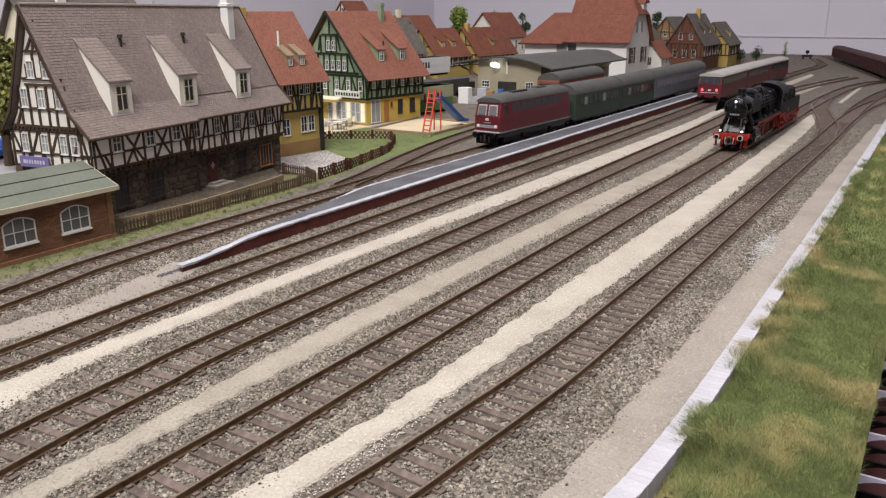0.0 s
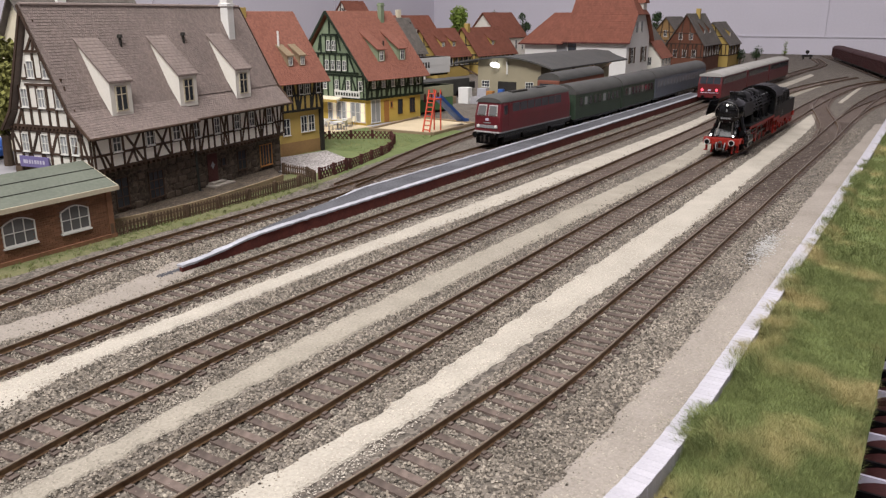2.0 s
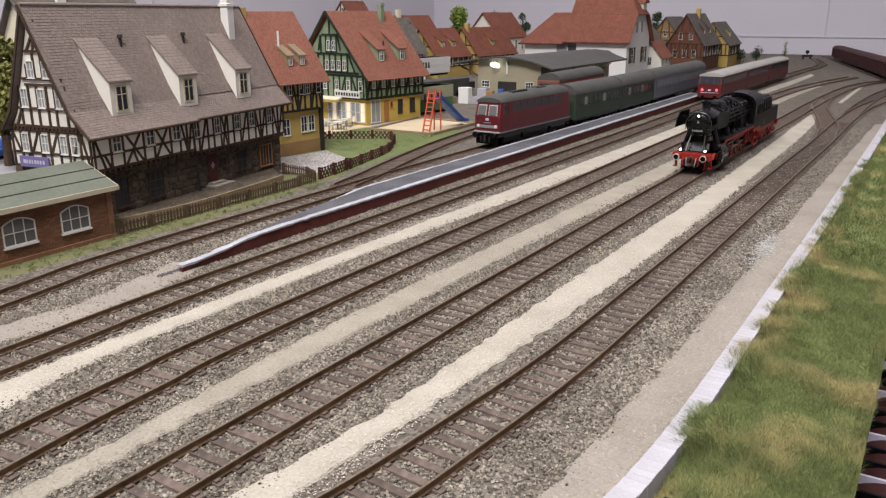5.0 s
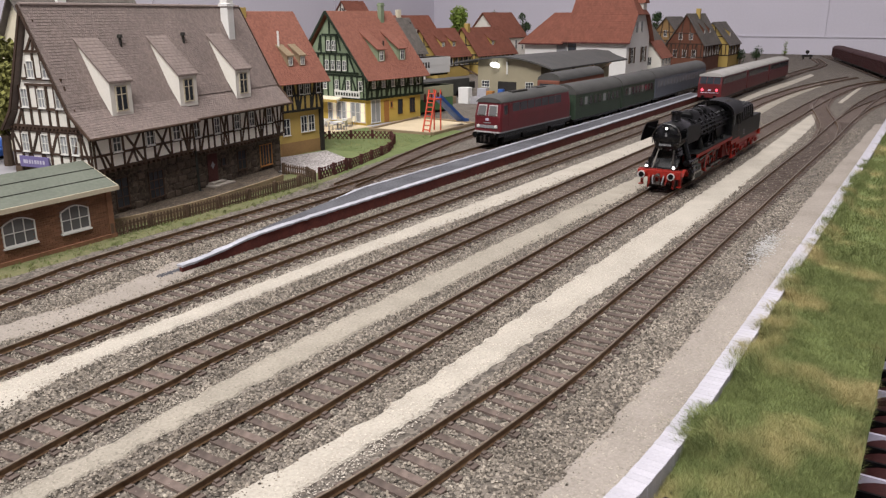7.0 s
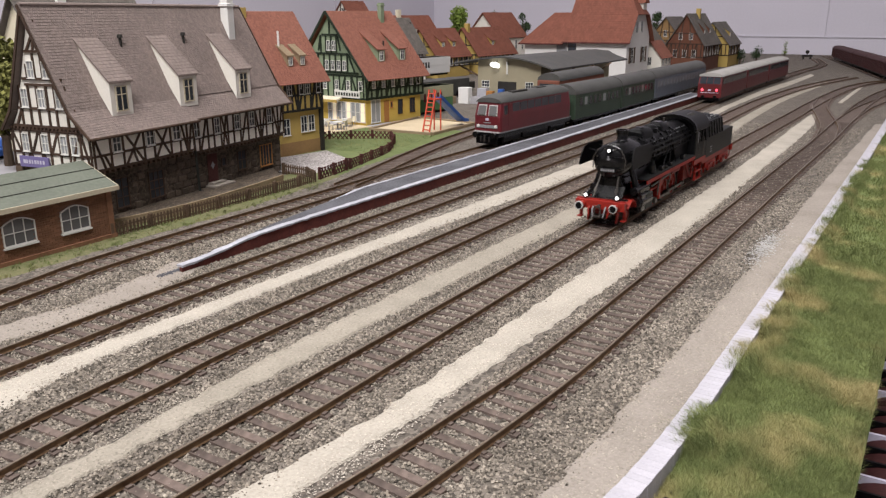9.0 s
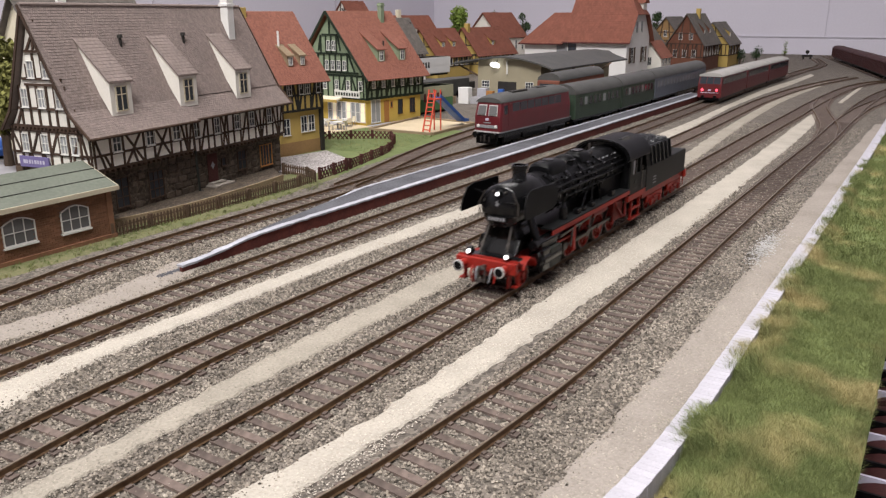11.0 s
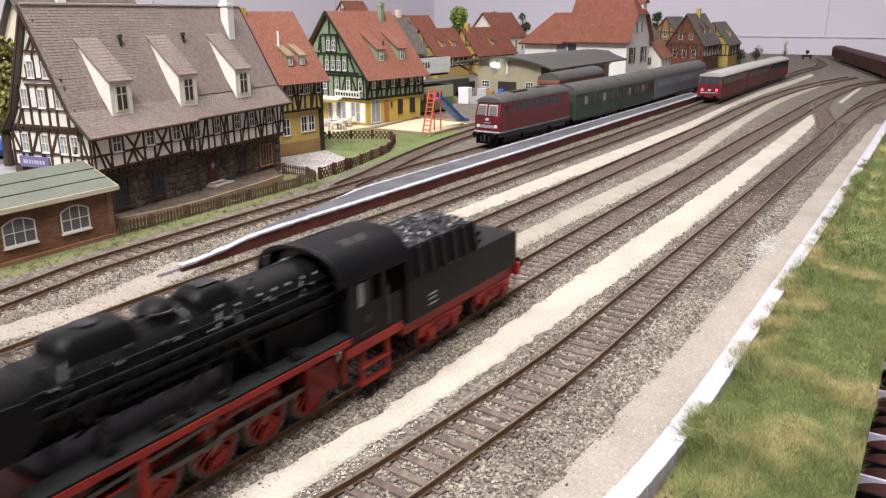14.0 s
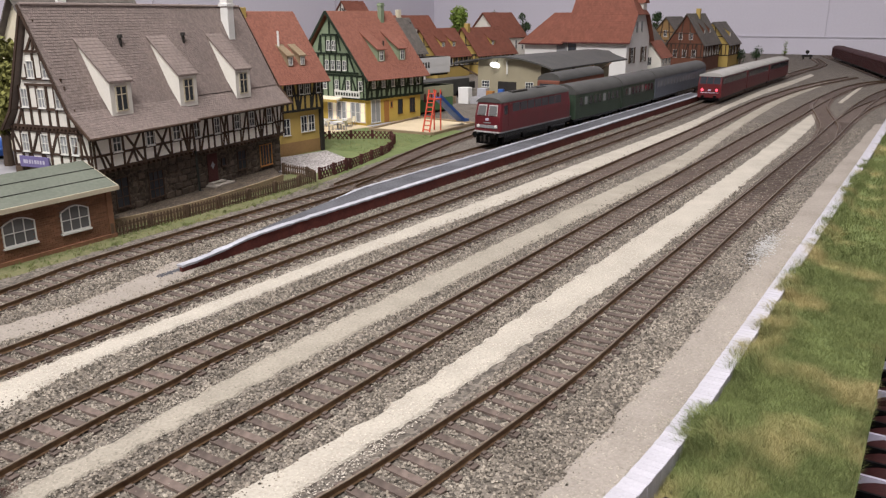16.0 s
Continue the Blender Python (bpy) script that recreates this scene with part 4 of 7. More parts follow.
part("ridge", Form().rod((-4, 36, 124), (187, 36, 124), 1.2, 1.2, 8), TB, H, smooth=True)
gt = Form().rod((-5, -5.6, 52.6), (84, -5.6, 52.6), 0.9, 0.9, 8).rod((85, -2.6, 53.1), (195, -2.6, 53.1), 0.9, 0.9, 8)
part("gutter", gt, M["timber"], H, smooth=True)
for u0, u1 in ((22, 38.5), (79.5, 96), (137, 153.5)):
    dormer(H, u0, u1, 4.5, 26, 61.5, 81.5, 103, "plaster", TB, over=0.9, win="trim")
ch = Form().box(160, 167, 25, 31.5, 96, 130).box(159.2, 167.8, 24.2, 32.3, 124, 126)
part("chimney", ch, M["white"], H, "white plastered chimney", bevel=0.2)
for u in (55, 111):
    vp = Form().rod((u, 25, 98), (u, 25, 106), 0.9, 0.9, 8).rod((u, 25, 105), (u, 25, 107), 1.8, 1.4, 8)
    part("vent_pipe", vp, M["beam_black"], H, "black vent pipe", smooth=True)
sg = part("sign_board", GL.slab(Form(), 6, 29, 33.6, 39.8, 0.8, 1.8), M["sign_violet"], H, "violet sign board with pale lettering")
lt = Form()
for i, wd in enumerate((2.2, 1.4, 1.6, 1.2, 1.8, 1.5, 1.2, 1.6)):
    GL.slab(lt, 9 + 2.2 * i, 9 + 2.2 * i + wd * 0.85, 35.6, 37.8, 1.5, 1.95)
part("lettering", lt, M["sign_pale"], sg)

EDGE = [(264, 391), (300, 387), (326, 386.5), (352, 389), (386, 394), (424, 401)]
rw = thing("retaining_wall", 0, 0, 0, 0, "low weathered plank wall before the large house", "wall", kind="structure")
ln_ = spline(EDGE, 11.0)
for (a, _), (b, _) in zip(ln_, ln_[1:]):
    for z in (-2.0, -0.3, 1.4, 3.1):
        part("plank", Form().bar((a.x, a.y, z), (b.x - 0.2, b.y, z), 1.2, 1.55), M["wood"], rw)
fl_ = [(a.x, a.y + 0.8, 2.6) for a, _ in ln_]
solid("terrace", Form().prism(fl_ + [(438, 430, 2.6), (262, 402, 2.6)], (0, 0, -5.4)), M["rubble"], "dark earth strip before the stone wall", "ground", "structure")

# yellow house with a red roof
Y = thing("yellow_house", 496, 475, -3, -3.5, "yellow half-timbered house with steep red tiled roof", "house")
part("base_wall", Form().box(-0.4, 46.4, -0.4, 70, 0, 12), M["ochre"], Y, "ochre stone base")
part("lower_wall", Form().box(0, 46, 0, 70, 12, 38), M["yellow"], Y)
part("upper_wall", Form().box(-2, 49, -3, 71, 38, 66), M["yellow"], Y, "yellow infill between black timbers")
part("gable_wall", Form().prism([(45, -3, 66), (45, 71, 66), (45, 34, 117)], (4, 0, 0)), M["beam_black"], Y)
part("gable_wall", Form().prism([(-2, -3, 66), (-2, 71, 66), (-2, 34, 117)], (4, 0, 0)), M["beam_black"], Y)
YF, YU, YR = Wall((0, 0, 0), (1, 0, 0), (0, -1, 0)), Wall((-2, -3, 0), (1, 0, 0), (0, -1, 0)), Wall((49, -3, 0), (0, 1, 0), (1, 0, 0))
rows = [(0, 39, 51, 39), (0, 52, 51, 52), (0, 64.5, 51, 64.5)] + [(u, 38, u, 66) for u in (1, 8, 14, 21, 29, 36, 43, 50)] + [(2, 40, 7, 64), (15, 64, 20, 40), (22, 40, 28, 64), (37, 40, 42, 64), (44, 64, 49, 40)]
beams(Y, YU, rows, 2.0, M["beam_black"])
beams(Y, YR, [(0, 39, 74, 39), (0, 64.5, 74, 64.5)] + [(u, 38, u, 66) for u in range(1, 74, 8)], 2.0, M["beam_black"])
for u in (9, 23.5, 30.5, 44):
    window(Y, YU, u - 0.5, 53, 4.6, 9)
window(Y, YF, 3, 19, 7, 13)
window(Y, YF, 24, 20, 6.5, 13)
window(Y, YF, 33, 20, 6.5, 13)
part("corner_post", Form().box(46, 49, -3.2, 1, 0, 38), M["beam_black"], Y)
tiled(Y, (-8, -9, 62), (54, -9, 62), (-8, 34, 121), (54, 34, 121), 38, 36, M["tile_red"], seed=12)
tiled(Y, (54, 77, 62), (-8, 77, 62), (54, 34, 121), (-8, 34, 121), 26, 24, M["tile_red"], seed=13)
for u in (13, 27):
    dormer(Y, u, u + 6.5, 1.0, 13, 76, 84.5, 92, "wood", M["wood"], over=0.9)
part("chimney", Form().box(-9, -3, 30, 37, 96, 124), M["yellow"], Y, "yellow chimney", bevel=0.2)
part("vent_pipe", Form().rod((14, 12, 92), (14, 12, 105), 0.9, 0.9, 8), M["white"], Y, "white vent pipe", smooth=True)

# green half-timbered house with a yellow ground floor
K = thing("green_house", 690, 533, -3, -5.5, "green half-timbered house with yellow ground floor, red roof", "house")
part("lower_wall", Form().box(0, 93, 0, 100, 0, 29), M["yellow_bright"], K, "yellow plastered ground floor")
part("upper_wall", Form().box(-2, 96, -2, 102, 29, 55), M["green"], K)
part("gable_wall", Form().prism([(-1.5, -1, 55), (-1.5, 101, 55), (-1.5, 51, 118)], (4, 0, 0)), M["green"], K)
part("gable_wall", Form().prism([(91, -1, 55), (91, 101, 55), (91, 51, 118)], (4, 0, 0)), M["green"], K)
KF, KU = Wall((0, 0, 0), (1, 0, 0), (0, -1, 0)), Wall((-2, -2, 0), (1, 0, 0), (0, -1, 0))
KG, KL = Wall((-2, 102, 0), (0, -1, 0), (-1, 0, 0)), Wall((0, 100, 0), (0, -1, 0), (-1, 0, 0))
rows = [(0, 30, 98, 30), (0, 53.5, 98, 53.5), (0, 40, 98, 40)] + [(u, 29, u, 55) for u in range(1, 98, 8)] + [(2 + 16 * i, 31, 8 + 16 * i, 53) for i in range(6)]
# dark green timbers, drawn thicker than the gable's to add the eave's shade
beams(K, KU, rows, 2.8, M["green_beam"])
rows = [(0, 30, 104, 30), (0, 54, 104, 54), (10, 57, 94, 57), (24, 77, 80, 77), (40, 97, 64, 97)] + [(u, 29, u, 55) for u in range(2, 104, 9)] + [(u, 57, u, 77) for u in (24, 33, 42, 51, 60, 69, 78)] + [(u, 77, u, 97) for u in (38, 46, 54, 62)]
rows += [(66, 31, 74, 53), (84, 53, 92, 31), (15, 57, 24, 76), (80, 76, 89, 57), (34, 80, 38, 96), (68, 80, 64, 96), (93, 31, 101, 53), (52, 97, 52, 116)]
beams(K, KG, rows, 2.1, M["green_beam"])
for u, v in ((44.5, 60), (53.5, 60), (62.5, 60), (71.5, 60), (48, 81), (56, 81), (58.5, 39), (76, 39), (94.5, 39), (40, 39)):
    window(K, KG, u, v, 4.4, 9.5, 2, 2)
for u in (10, 26, 42, 58, 74, 86):
    window(K, KU, u, 41.5, 4.6, 10, 1, 2, pane="pale_glass")
window(K, KF, 8, 4, 14, 24, 2, 1, pane="pale_glass")
part("door", KF.slab(Form(), 29, 37, 2, 26, -0.2, 0.5), M["orange_wood"], K, "orange-brown wooden door")
window(K, KF, 40, 18, 3, 6, 1, 1, "orange_wood")
window(K, KF, 53, 10, 7, 15, 1, 2, "timber")
window(K, KF, 74, 10, 8, 15, 2, 2, "timber")
for i in range(8):
    window(K, KL, 42 + 7.2 * i, 5, 5.6, 20, 1, 2, pane="warm_pane" if i % 3 == 1 else "pale_glass")
aw = part("awning", Form().prism([(-2, 34, 31), (-2, 34, 29), (-11, 34, 26.5), (-11, 34, 28)], (0, 69, 0)), M["cream"], K, "yellow and white awning")
part("fringe", Form().box(-11.3, -10.7, 34, 103, 25, 28), M["yellow"], aw)
part("terrace", Form().box(-24, -0.5, 30, 103, 0, 2.6).box(0, 96, -9, -0.5, 0, 1.6), M["asphalt"], K, "pale grey paved terrace")
part("paved_yard", Form().box(-66, -24.3, -8, 62, 0, 1.4).box(-24, -0.6, -8, 29.7, 0, 1.4), M["playsand"], K, "pale sandy cafe yard")
tb_ = thing("cafe_table", 0, 0, 0, 0, "small round white cafe table on the yard", "table", "cafe tables")
part("tabletop", Form().turned((0, 0, 7.6), (0, 0, 1), [(0, 5.2), (0.2, 5.6), (0.7, 5.6), (0.9, 5.2)], 18), M["winframe"], tb_)
part("post", Form().rod((0, 0, 0.6), (0, 0, 7.6), 0.6, 0.6, 8), M["plate_grey"], tb_)
part("foot", Form().turned((0, 0, 0), (0, 0, 1), [(0, 3), (0.6, 2.6)], 14), M["plate_grey"], tb_)
ch_ = thing("cafe_chair", 0, 0, 0, 0, "small pale garden chair beside a cafe table", "chair", "cafe chairs")
part("seat", Form().box(-2.4, 2.4, -2.4, 2.4, 4.8, 5.4), M["cream"], ch_, bevel=0.2)
part("backrest", Form().prism([(-2.4, 2.1, 5.4), (-2.4, 2.6, 5.4), (-2.4, 3.3, 10), (-2.4, 2.8, 10)], (4.8, 0, 0)), M["cream"], ch_)
for a in (-2, 2):
    for b in (-2, 2):
        part("leg", Form().rod((a, b, 0), (a * 0.9, b * 0.9, 4.8), 0.35, 0.35, 6), M["plate_grey"], ch_)
for i, (x, y) in enumerate(((-16, 14), (-40, 4), (-36, 34), (-56, 24))):
    at = K.matrix_basis @ pose(x * S, y * S, 1.4 * S)
    if i == 0:
        tb_.matrix_basis = at
    else:
        copy_thing(tb_, at)
    for k_, an in enumerate((20 + 40 * i, 150 + 40 * i, 265 + 40 * i)):
        m_ = at @ pose(0, 0, 0, 0, 0, an) @ pose(0, 7.6 * S, 0)
        if i == 0 and k_ == 0:
            ch_.matrix_basis = m_
        else:
            copy_thing(ch_, m_)
gf = thing("garden_fence", 690, 533, -3, -5.5, "low white slatted fence on the terrace", "fence", "fences")
for i in range(24):
    part("slat", Form().box(-26, -25.3, 32 + 3 * i, 34 + 3 * i, 0, 9), M["winframe"], gf)
part("fence_rail", Form().box(-25.3, -24.8, 32, 103, 5.5, 6.5), M["winframe"], gf)
sgn = part("sign_board", KG.slab(Form(), 58, 96, 30.5, 38, 0.8, 1.6), M["winframe"], K, "white balcony board with green bars")
lt = Form()
for i in range(9):
    KG.slab(lt, 60 + 4 * i, 62.5 + 4 * i, 32.5, 36, 1.4, 1.8)
part("lettering", lt, M["green_beam"], sgn)
tiled(K, (-6, -9, 50), (101, -9, 50), (-6, 51, 122), (101, 51, 122), 44, 64, M["tile_red"], seed=14)
tiled(K, (101, 111, 50), (-6, 111, 50), (101, 51, 122), (-6, 51, 122), 30, 36, M["tile_red"], seed=15)
for yy in (-9, 111):
    part("verge_board", Form().bar((-6.4, yy, 49), (-6.4, 51, 121.4), 1, 2.6), M["green_beam"], K)
for u0 in (28, 63):
    dormer(K, u0, u0 + 11, 6, 34, 67, 81, 100, "green", M["tile_red"])
part("chimney", Form().box(72, 77.5, 40, 45.5, 104, 131).box(71.3, 78.2, 39.3, 46.2, 127.5, 129), M["green"], K, "green chimney with cap", bevel=0.2)
part("vent_pipe", Form().rod((47, 15, 80), (47, 15, 90), 0.9, 0.9, 8), M["beam_black"], K, smooth=True)

# low brick shed
B = thing("brick_shed", 180, 375.5, -3, 1.6, "low brown brick shed with pale green felt roof", "shed")
part("wall", Form().box(-60, 79, 0.3, 49.7, 0, 26.5), M["mortar"], B)
SF, SR = Wall((-60, 0.3, 0), (1, 0, 0), (0, -1, 0)), Wall((79, 0, 0), (0, 1, 0), (1, 0, 0))
brick = Form().box(0, 3.0, -0.35, 0.2, 0, 0.95)
brick_mesh = brick.mesh("brick", M["shed_brick"])
arch = [(86.2, 9.3, 10.5), (117, 9.3, 10.5)]
rest = Form()
for j in range(23):
    for i in range(44):
        u, v = 3.16 * i - (1.58 if j % 2 else 0) - 60, 1.14 * j + 0.2
        c = u + 1.5 + 60
        if any(abs(c - a) < w_ - 1 and 8.5 < v < 23 for a, w_, _ in arch) or u < -60 or u > 76:
            continue
        if u > 2 and (u > 40 or 3 < j < 14) and u < 76 and len(B.children) < 290:
            shared("brick", brick_mesh, B, pose(u * S, 0.3 * S, v * S))
        else:
            rest.box(u, u + 3.0, -0.05, 0.4, v, v + 0.95)
    for i in range(15):
        y = 3.16 * i + (1.58 if j % 2 else 0)
        rest.box(78.7, 79.3, y, y + 3.0, 1.14 * j + 0.2, 1.14 * j + 1.15)
part("brickwork", rest, M["shed_brick"], B, kind="stuff")
part("corner_pilaster", Form().box(76.5, 79.8, -0.8, 2, 0, 26.4), M["shed_brick"], B)
part("plinth", Form().box(-61, 80.4, -1.3, 50, 0, 3), M["shed_brick"], B)


def arched_window(house, u, w, v0, v1):
    """A segment-arched window with bars."""
    wl = SF
    n, rise = 9, 2.6
    crown = [(u - w / 2 + w * i / n, v1 + rise * math.sin(math.pi * i / n)) for i in range(n + 1)]
    fr = Form()
    for a, b in zip(crown, crown[1:]):
        wl.beam(fr, *a, *b, 0.6, 0.9)
    for a, b in (((u - w / 2, v0), (u - w / 2, v1)), ((u + w / 2, v0), (u + w / 2, v1)), ((u - w / 2, v0), (u + w / 2, v0))):
        wl.beam(fr, *a, *b, 0.6, 0.9)
    for x in (u - w / 6, u + w / 6):
        wl.beam(fr, x, v0, x, v1 + rise * 0.86, 0.4, 0.7)
    wl.beam(fr, u - w / 2, v0 + (v1 - v0) * 0.58, u + w / 2, v0 + (v1 - v0) * 0.58, 0.4, 0.7)
    ob = part("window", fr, M["winframe"], house, "white arched window frame")
    part("pane", Form().prism([wl.at(a, b, 0.05) for a, b in [(u - w / 2, v0), (u + w / 2, v0)] + crown[::-1]], wl.n * 0.3), M["grey_glass"], ob)
    part("sill", wl.slab(Form(), u - w / 2 - 0.8, u + w / 2 + 0.8, v0 - 1.3, v0 - 0.4, -0.1, 1.4), M["winframe"], ob)


arched_window(B, 86.2, 16.5, 10, 20.5)
arched_window(B, 117, 16.0, 10, 20.5)
rf = Form()
rf.prism([(-64, -3, 28.2), (-64, 25, 39.5), (-64, 25, 40.6), (-64, -3, 29.4)], (147, 0, 0))
rf.prism([(-64, 25, 39.5), (-64, 53, 28.2), (-64, 53, 29.4), (-64, 25, 40.6)], (147, 0, 0))
part("roof", rf, M["shed_roof"], B, "pale green felt roof")
for y, z in ((6, 33.1), (15.5, 36.9)):
    part("felt_seam", Form().box(-64, 83, y, y + 0.5, z, z + 0.35), M["grey_panel"], B)
part("gable_wall", Form().prism([(75, 0.3, 26.5), (75, 49.7, 26.5), (75, 25, 38.8)], (3.8, 0, 0)), M["shed_brick"], B)
part("eave_trim", Form().box(-64, 83.3, -3.5, -2.7, 27.0, 29.5).prism([(83, -3.3, 27.2), (83, 25, 38.6), (83, 25, 40.4), (83, -3.3, 29.2)], (0.6, 0, 0)), M["trim"], B, "cream eave board")


# ---- steam locomotive with tender; x runs from the front buffers to the rear ----
BZ, BR = 35.0, 9.8
L = thing("steam_locomotive", 700, 157, 0, 0, "black steam locomotive with red wheels and tender", "locomotive")
bb = part("buffer_beam", Form().box(6.4, 8.8, -14.6, 14.6, 9.6, 14.6), M["red"], L, "bright red buffer beam", bevel=0.25)
for s_ in (-1, 1):
    part("rivet_plate", Form().turned((6.1, s_ * 10, 12.1), (1, 0, 0), [(0, 2.6), (0.3, 2.8), (0.5, 2.8)], 16), M["red"], bb)
    part("front_step", Form().box(8.8, 12.5, *sorted((s_ * 11.6, s_ * 14.4)), 3.4, 4.1).box(11.6, 12.4, *sorted((s_ * 12.0, s_ * 13.8)), 4.1, 9.6), M["red"], L, "red front step")
    for x0, x1, sg_ in ((0, 6.4, 1), (263, 256, -1)):
        bf = part("buffer", Form().rod((x0 + 1.0 * sg_, s_ * 10, 12.1), (x1 - 2.6 * sg_, s_ * 10, 12.1), 1.0, 1.0, 12).rod((x1 - 3.2 * sg_, s_ * 10, 12.1), (x1, s_ * 10, 12.1), 1.5, 1.9, 12), M["red"] if x0 == 0 else M["black"], L, smooth=True)
        part("buffer_rim", Form().turned((x0, s_ * 10, 12.1), (sg_, 0, 0), [(0, 2.3), (0.2, 2.5), (0.7, 2.5), (1.1, 1.4)], 20), M["plate_pale"] if x0 == 0 else M["black_flat"], bf, "white ringed buffer head")
        part("buffer_plate", Form().turned((x0 - 0.2 * sg_, s_ * 10, 12.1), (sg_, 0, 0), [(0, 1.75), (0.25, 1.95), (0.5, 1.95)], 18), M["black_flat"], bf)
hk = Form().box(2.5, 6.4, -0.8, 0.8, 11.0, 12.6).rod((3.4, -1.6, 11.6), (3.4, 1.6, 11.6), 0.8, 0.8, 8).bar((3.4, -1.5, 11.6), (3.0, -1.7, 6.4), 0.7, 0.7).bar((3.4, 1.5, 11.6), (3.0, 1.7, 6.4), 0.7, 0.7).box(2.4, 3.6, -2.2, 2.2, 5.6, 6.8)
part("coupling", hk, M["steel"], L, "steel screw coupling", bevel=0.15)
for s_ in (-1, 1):
    for y in (3.6, 6.0):
        part("air_hose", Form().rod((6.2, s_ * y, 11.2), (4.6, s_ * y, 9.2), 0.45, 0.45, 8).rod((4.6, s_ * y, 9.2), (4.2, s_ * (y - 0.6), 5.4), 0.5, 0.4, 8), M["plate_grey"] if y < 5 else M["red"], L, smooth=True)
part("front_deck", Form().prism([(8.8, -13.2, 14.0), (8.8, 13.2, 14.0), (8.8, 13.2, 14.9), (8.8, -13.2, 14.9)], (7.5, 0, 0)).prism([(16.3, -9, 14.9), (16.3, 9, 14.9), (21.5, 9, 21), (21.5, -9, 21)], (3, 0, -1.2)), M["black"], L, "black front deck", bevel=0.2)
part("deck_stripe", Form().box(8.8, 9.8, -14.6, 14.6, 14.6, 15.1), M["red"], L)
part("saddle", Form().box(21, 38, -6.4, 6.4, 14, 26).prism([(21, -7.6, 21), (21, 7.6, 21), (21, 5.4, 27.5), (21, -5.4, 27.5)], (15, 0, 0)), M["black"], L, bevel=0.4)
for s_ in (-1, 1):
    part("stay_rod", Form().rod((13, s_ * 6.6, 15), (20.6, s_ * 5.2, 28), 0.5, 0.5, 8).rod((14.6, s_ * 6.3, 18.2), (15.6, s_ * 6.1, 20), 0.9, 0.9, 8), M["steel"], L, smooth=True)
    part("steam_pipe", Form().rod((31, s_ * 8.2, 31), (31.5, s_ * 12.2, 19), 1.9, 1.9, 12), M["black"], L, smooth=True)
    ld = part("headlamp", Form().turned((7.8, s_ * 9.2, 16.8), (1, 0, 0), [(0, 1.4), (0.4, 1.75), (2.8, 1.75), (3.3, 1.0)], 14).box(9, 10.4, s_ * 9.2 - 0.5, s_ * 9.2 + 0.5, 14.6, 15.6), M["black"], L, smooth=True)
    part("lens", Form().turned((7.4, s_ * 9.2, 16.8), (1, 0, 0), [(0, 0.5), (0.2, 0.9), (0.5, 1.0)], 14), M["lamp_white"], ld, "lit white headlamp lens")
part("smokebox", Form().turned((18.6, 0, BZ), (1, 0, 0), [(0, 8.3), (0.4, 9.3), (1.4, 10.0), (27, 10.0), (27.01, BR)], 36), M["black"], L, smooth=True)
sd = part("smokebox_door", Form().turned((16.8, 0, BZ - 0.4), (1, 0, 0), [(0, 0.8), (0.25, 3.0), (0.8, 5.4), (1.5, 7.4), (2.1, 8.2)], 32), M["black"], L, smooth=True)
for z in (BZ - 3.4, BZ + 2.6):
    part("hinge", Form().box(16.9, 18.4, -7.4, -1.0, z - 0.3, z + 0.3), M["black_flat"], sd)
for i in range(8):
    a = 2 * math.pi * (i + 0.5) / 8
    part("clamp", Form().rod((17.6, math.cos(a) * 7.9, BZ - 0.4 + math.sin(a) * 7.9), (19.0, math.cos(a) * 8.3, BZ - 0.4 + math.sin(a) * 8.3), 0.45, 0.45, 6), M["steel"], sd)
pl = part("number_plate", Form().box(16.0, 17.0, -4.8, 4.8, BZ - 5.7, BZ - 3.5), M["black_flat"], sd)
nb = Form()
for i in range(6):
    nb.box(15.85, 16.1, 4.1 - 1.4 * i - 0.95, 4.1 - 1.4 * i, BZ - 5.3, BZ - 3.9)
part("lettering", nb, M["plate_grey"], pl, "pale bars on a black plate", kind="stuff")
part("latch", Form().rod((15.9, 0, BZ + 1.6), (17.2, 0, BZ + 1.6), 0.7, 0.7, 8).bar((16.0, 0, BZ + 1.6), (16.0, 0, BZ + 3.4), 0.5, 0.8), M["plate_grey"], sd, "steel door latch")
tl = part("headlamp", Form().turned((16.2, 0, BZ + 6.4), (1, 0, 0), [(0, 1.3), (0.4, 1.6), (2.6, 1.6)], 14), M["black"], L, smooth=True)
part("lens", Form().turned((15.8, 0, BZ + 6.4), (1, 0, 0), [(0, 0.5), (0.2, 0.8), (0.5, 0.9)], 14), M["lamp_white"], tl, "lit white headlamp lens")
for s_ in (-1, 1):
    part("handrail", Form().rod((17.6, s_ * 9.3, BZ - 4), (17.6, s_ * 9.6, BZ + 2), 0.3, 0.3, 6).rod((17.6, s_ * 9.6, BZ + 2), (17.6, s_ * 6.6, BZ + 7.2), 0.3, 0.3, 6), M["steel"], L)
boiler = [(45.6, BR)] + [(x, BR - 0.02) for x in (60, 80, 100)] + [(112, BR + 0.2), (116, BR + 0.6), (141, BR + 0.8)]
part("boiler", Form().turned((0, 0, BZ), (1, 0, 0), boiler, 36), M["black_flat"], L, smooth=True)
for x in (46, 60, 74, 90, 104, 114):
    bd = Form().turned((x, 0, BZ), (1, 0, 0), [(0, BR + 0.05), (0.1, BR + 0.3), (0.9, BR + 0.3), (1.0, BR + 0.05)], 36)
    part("boiler_band", bd, M["black"], L, smooth=True)
part("firebox", Form().box(112, 141, -9.6, 9.6, 18, BZ), M["black_flat"], L)
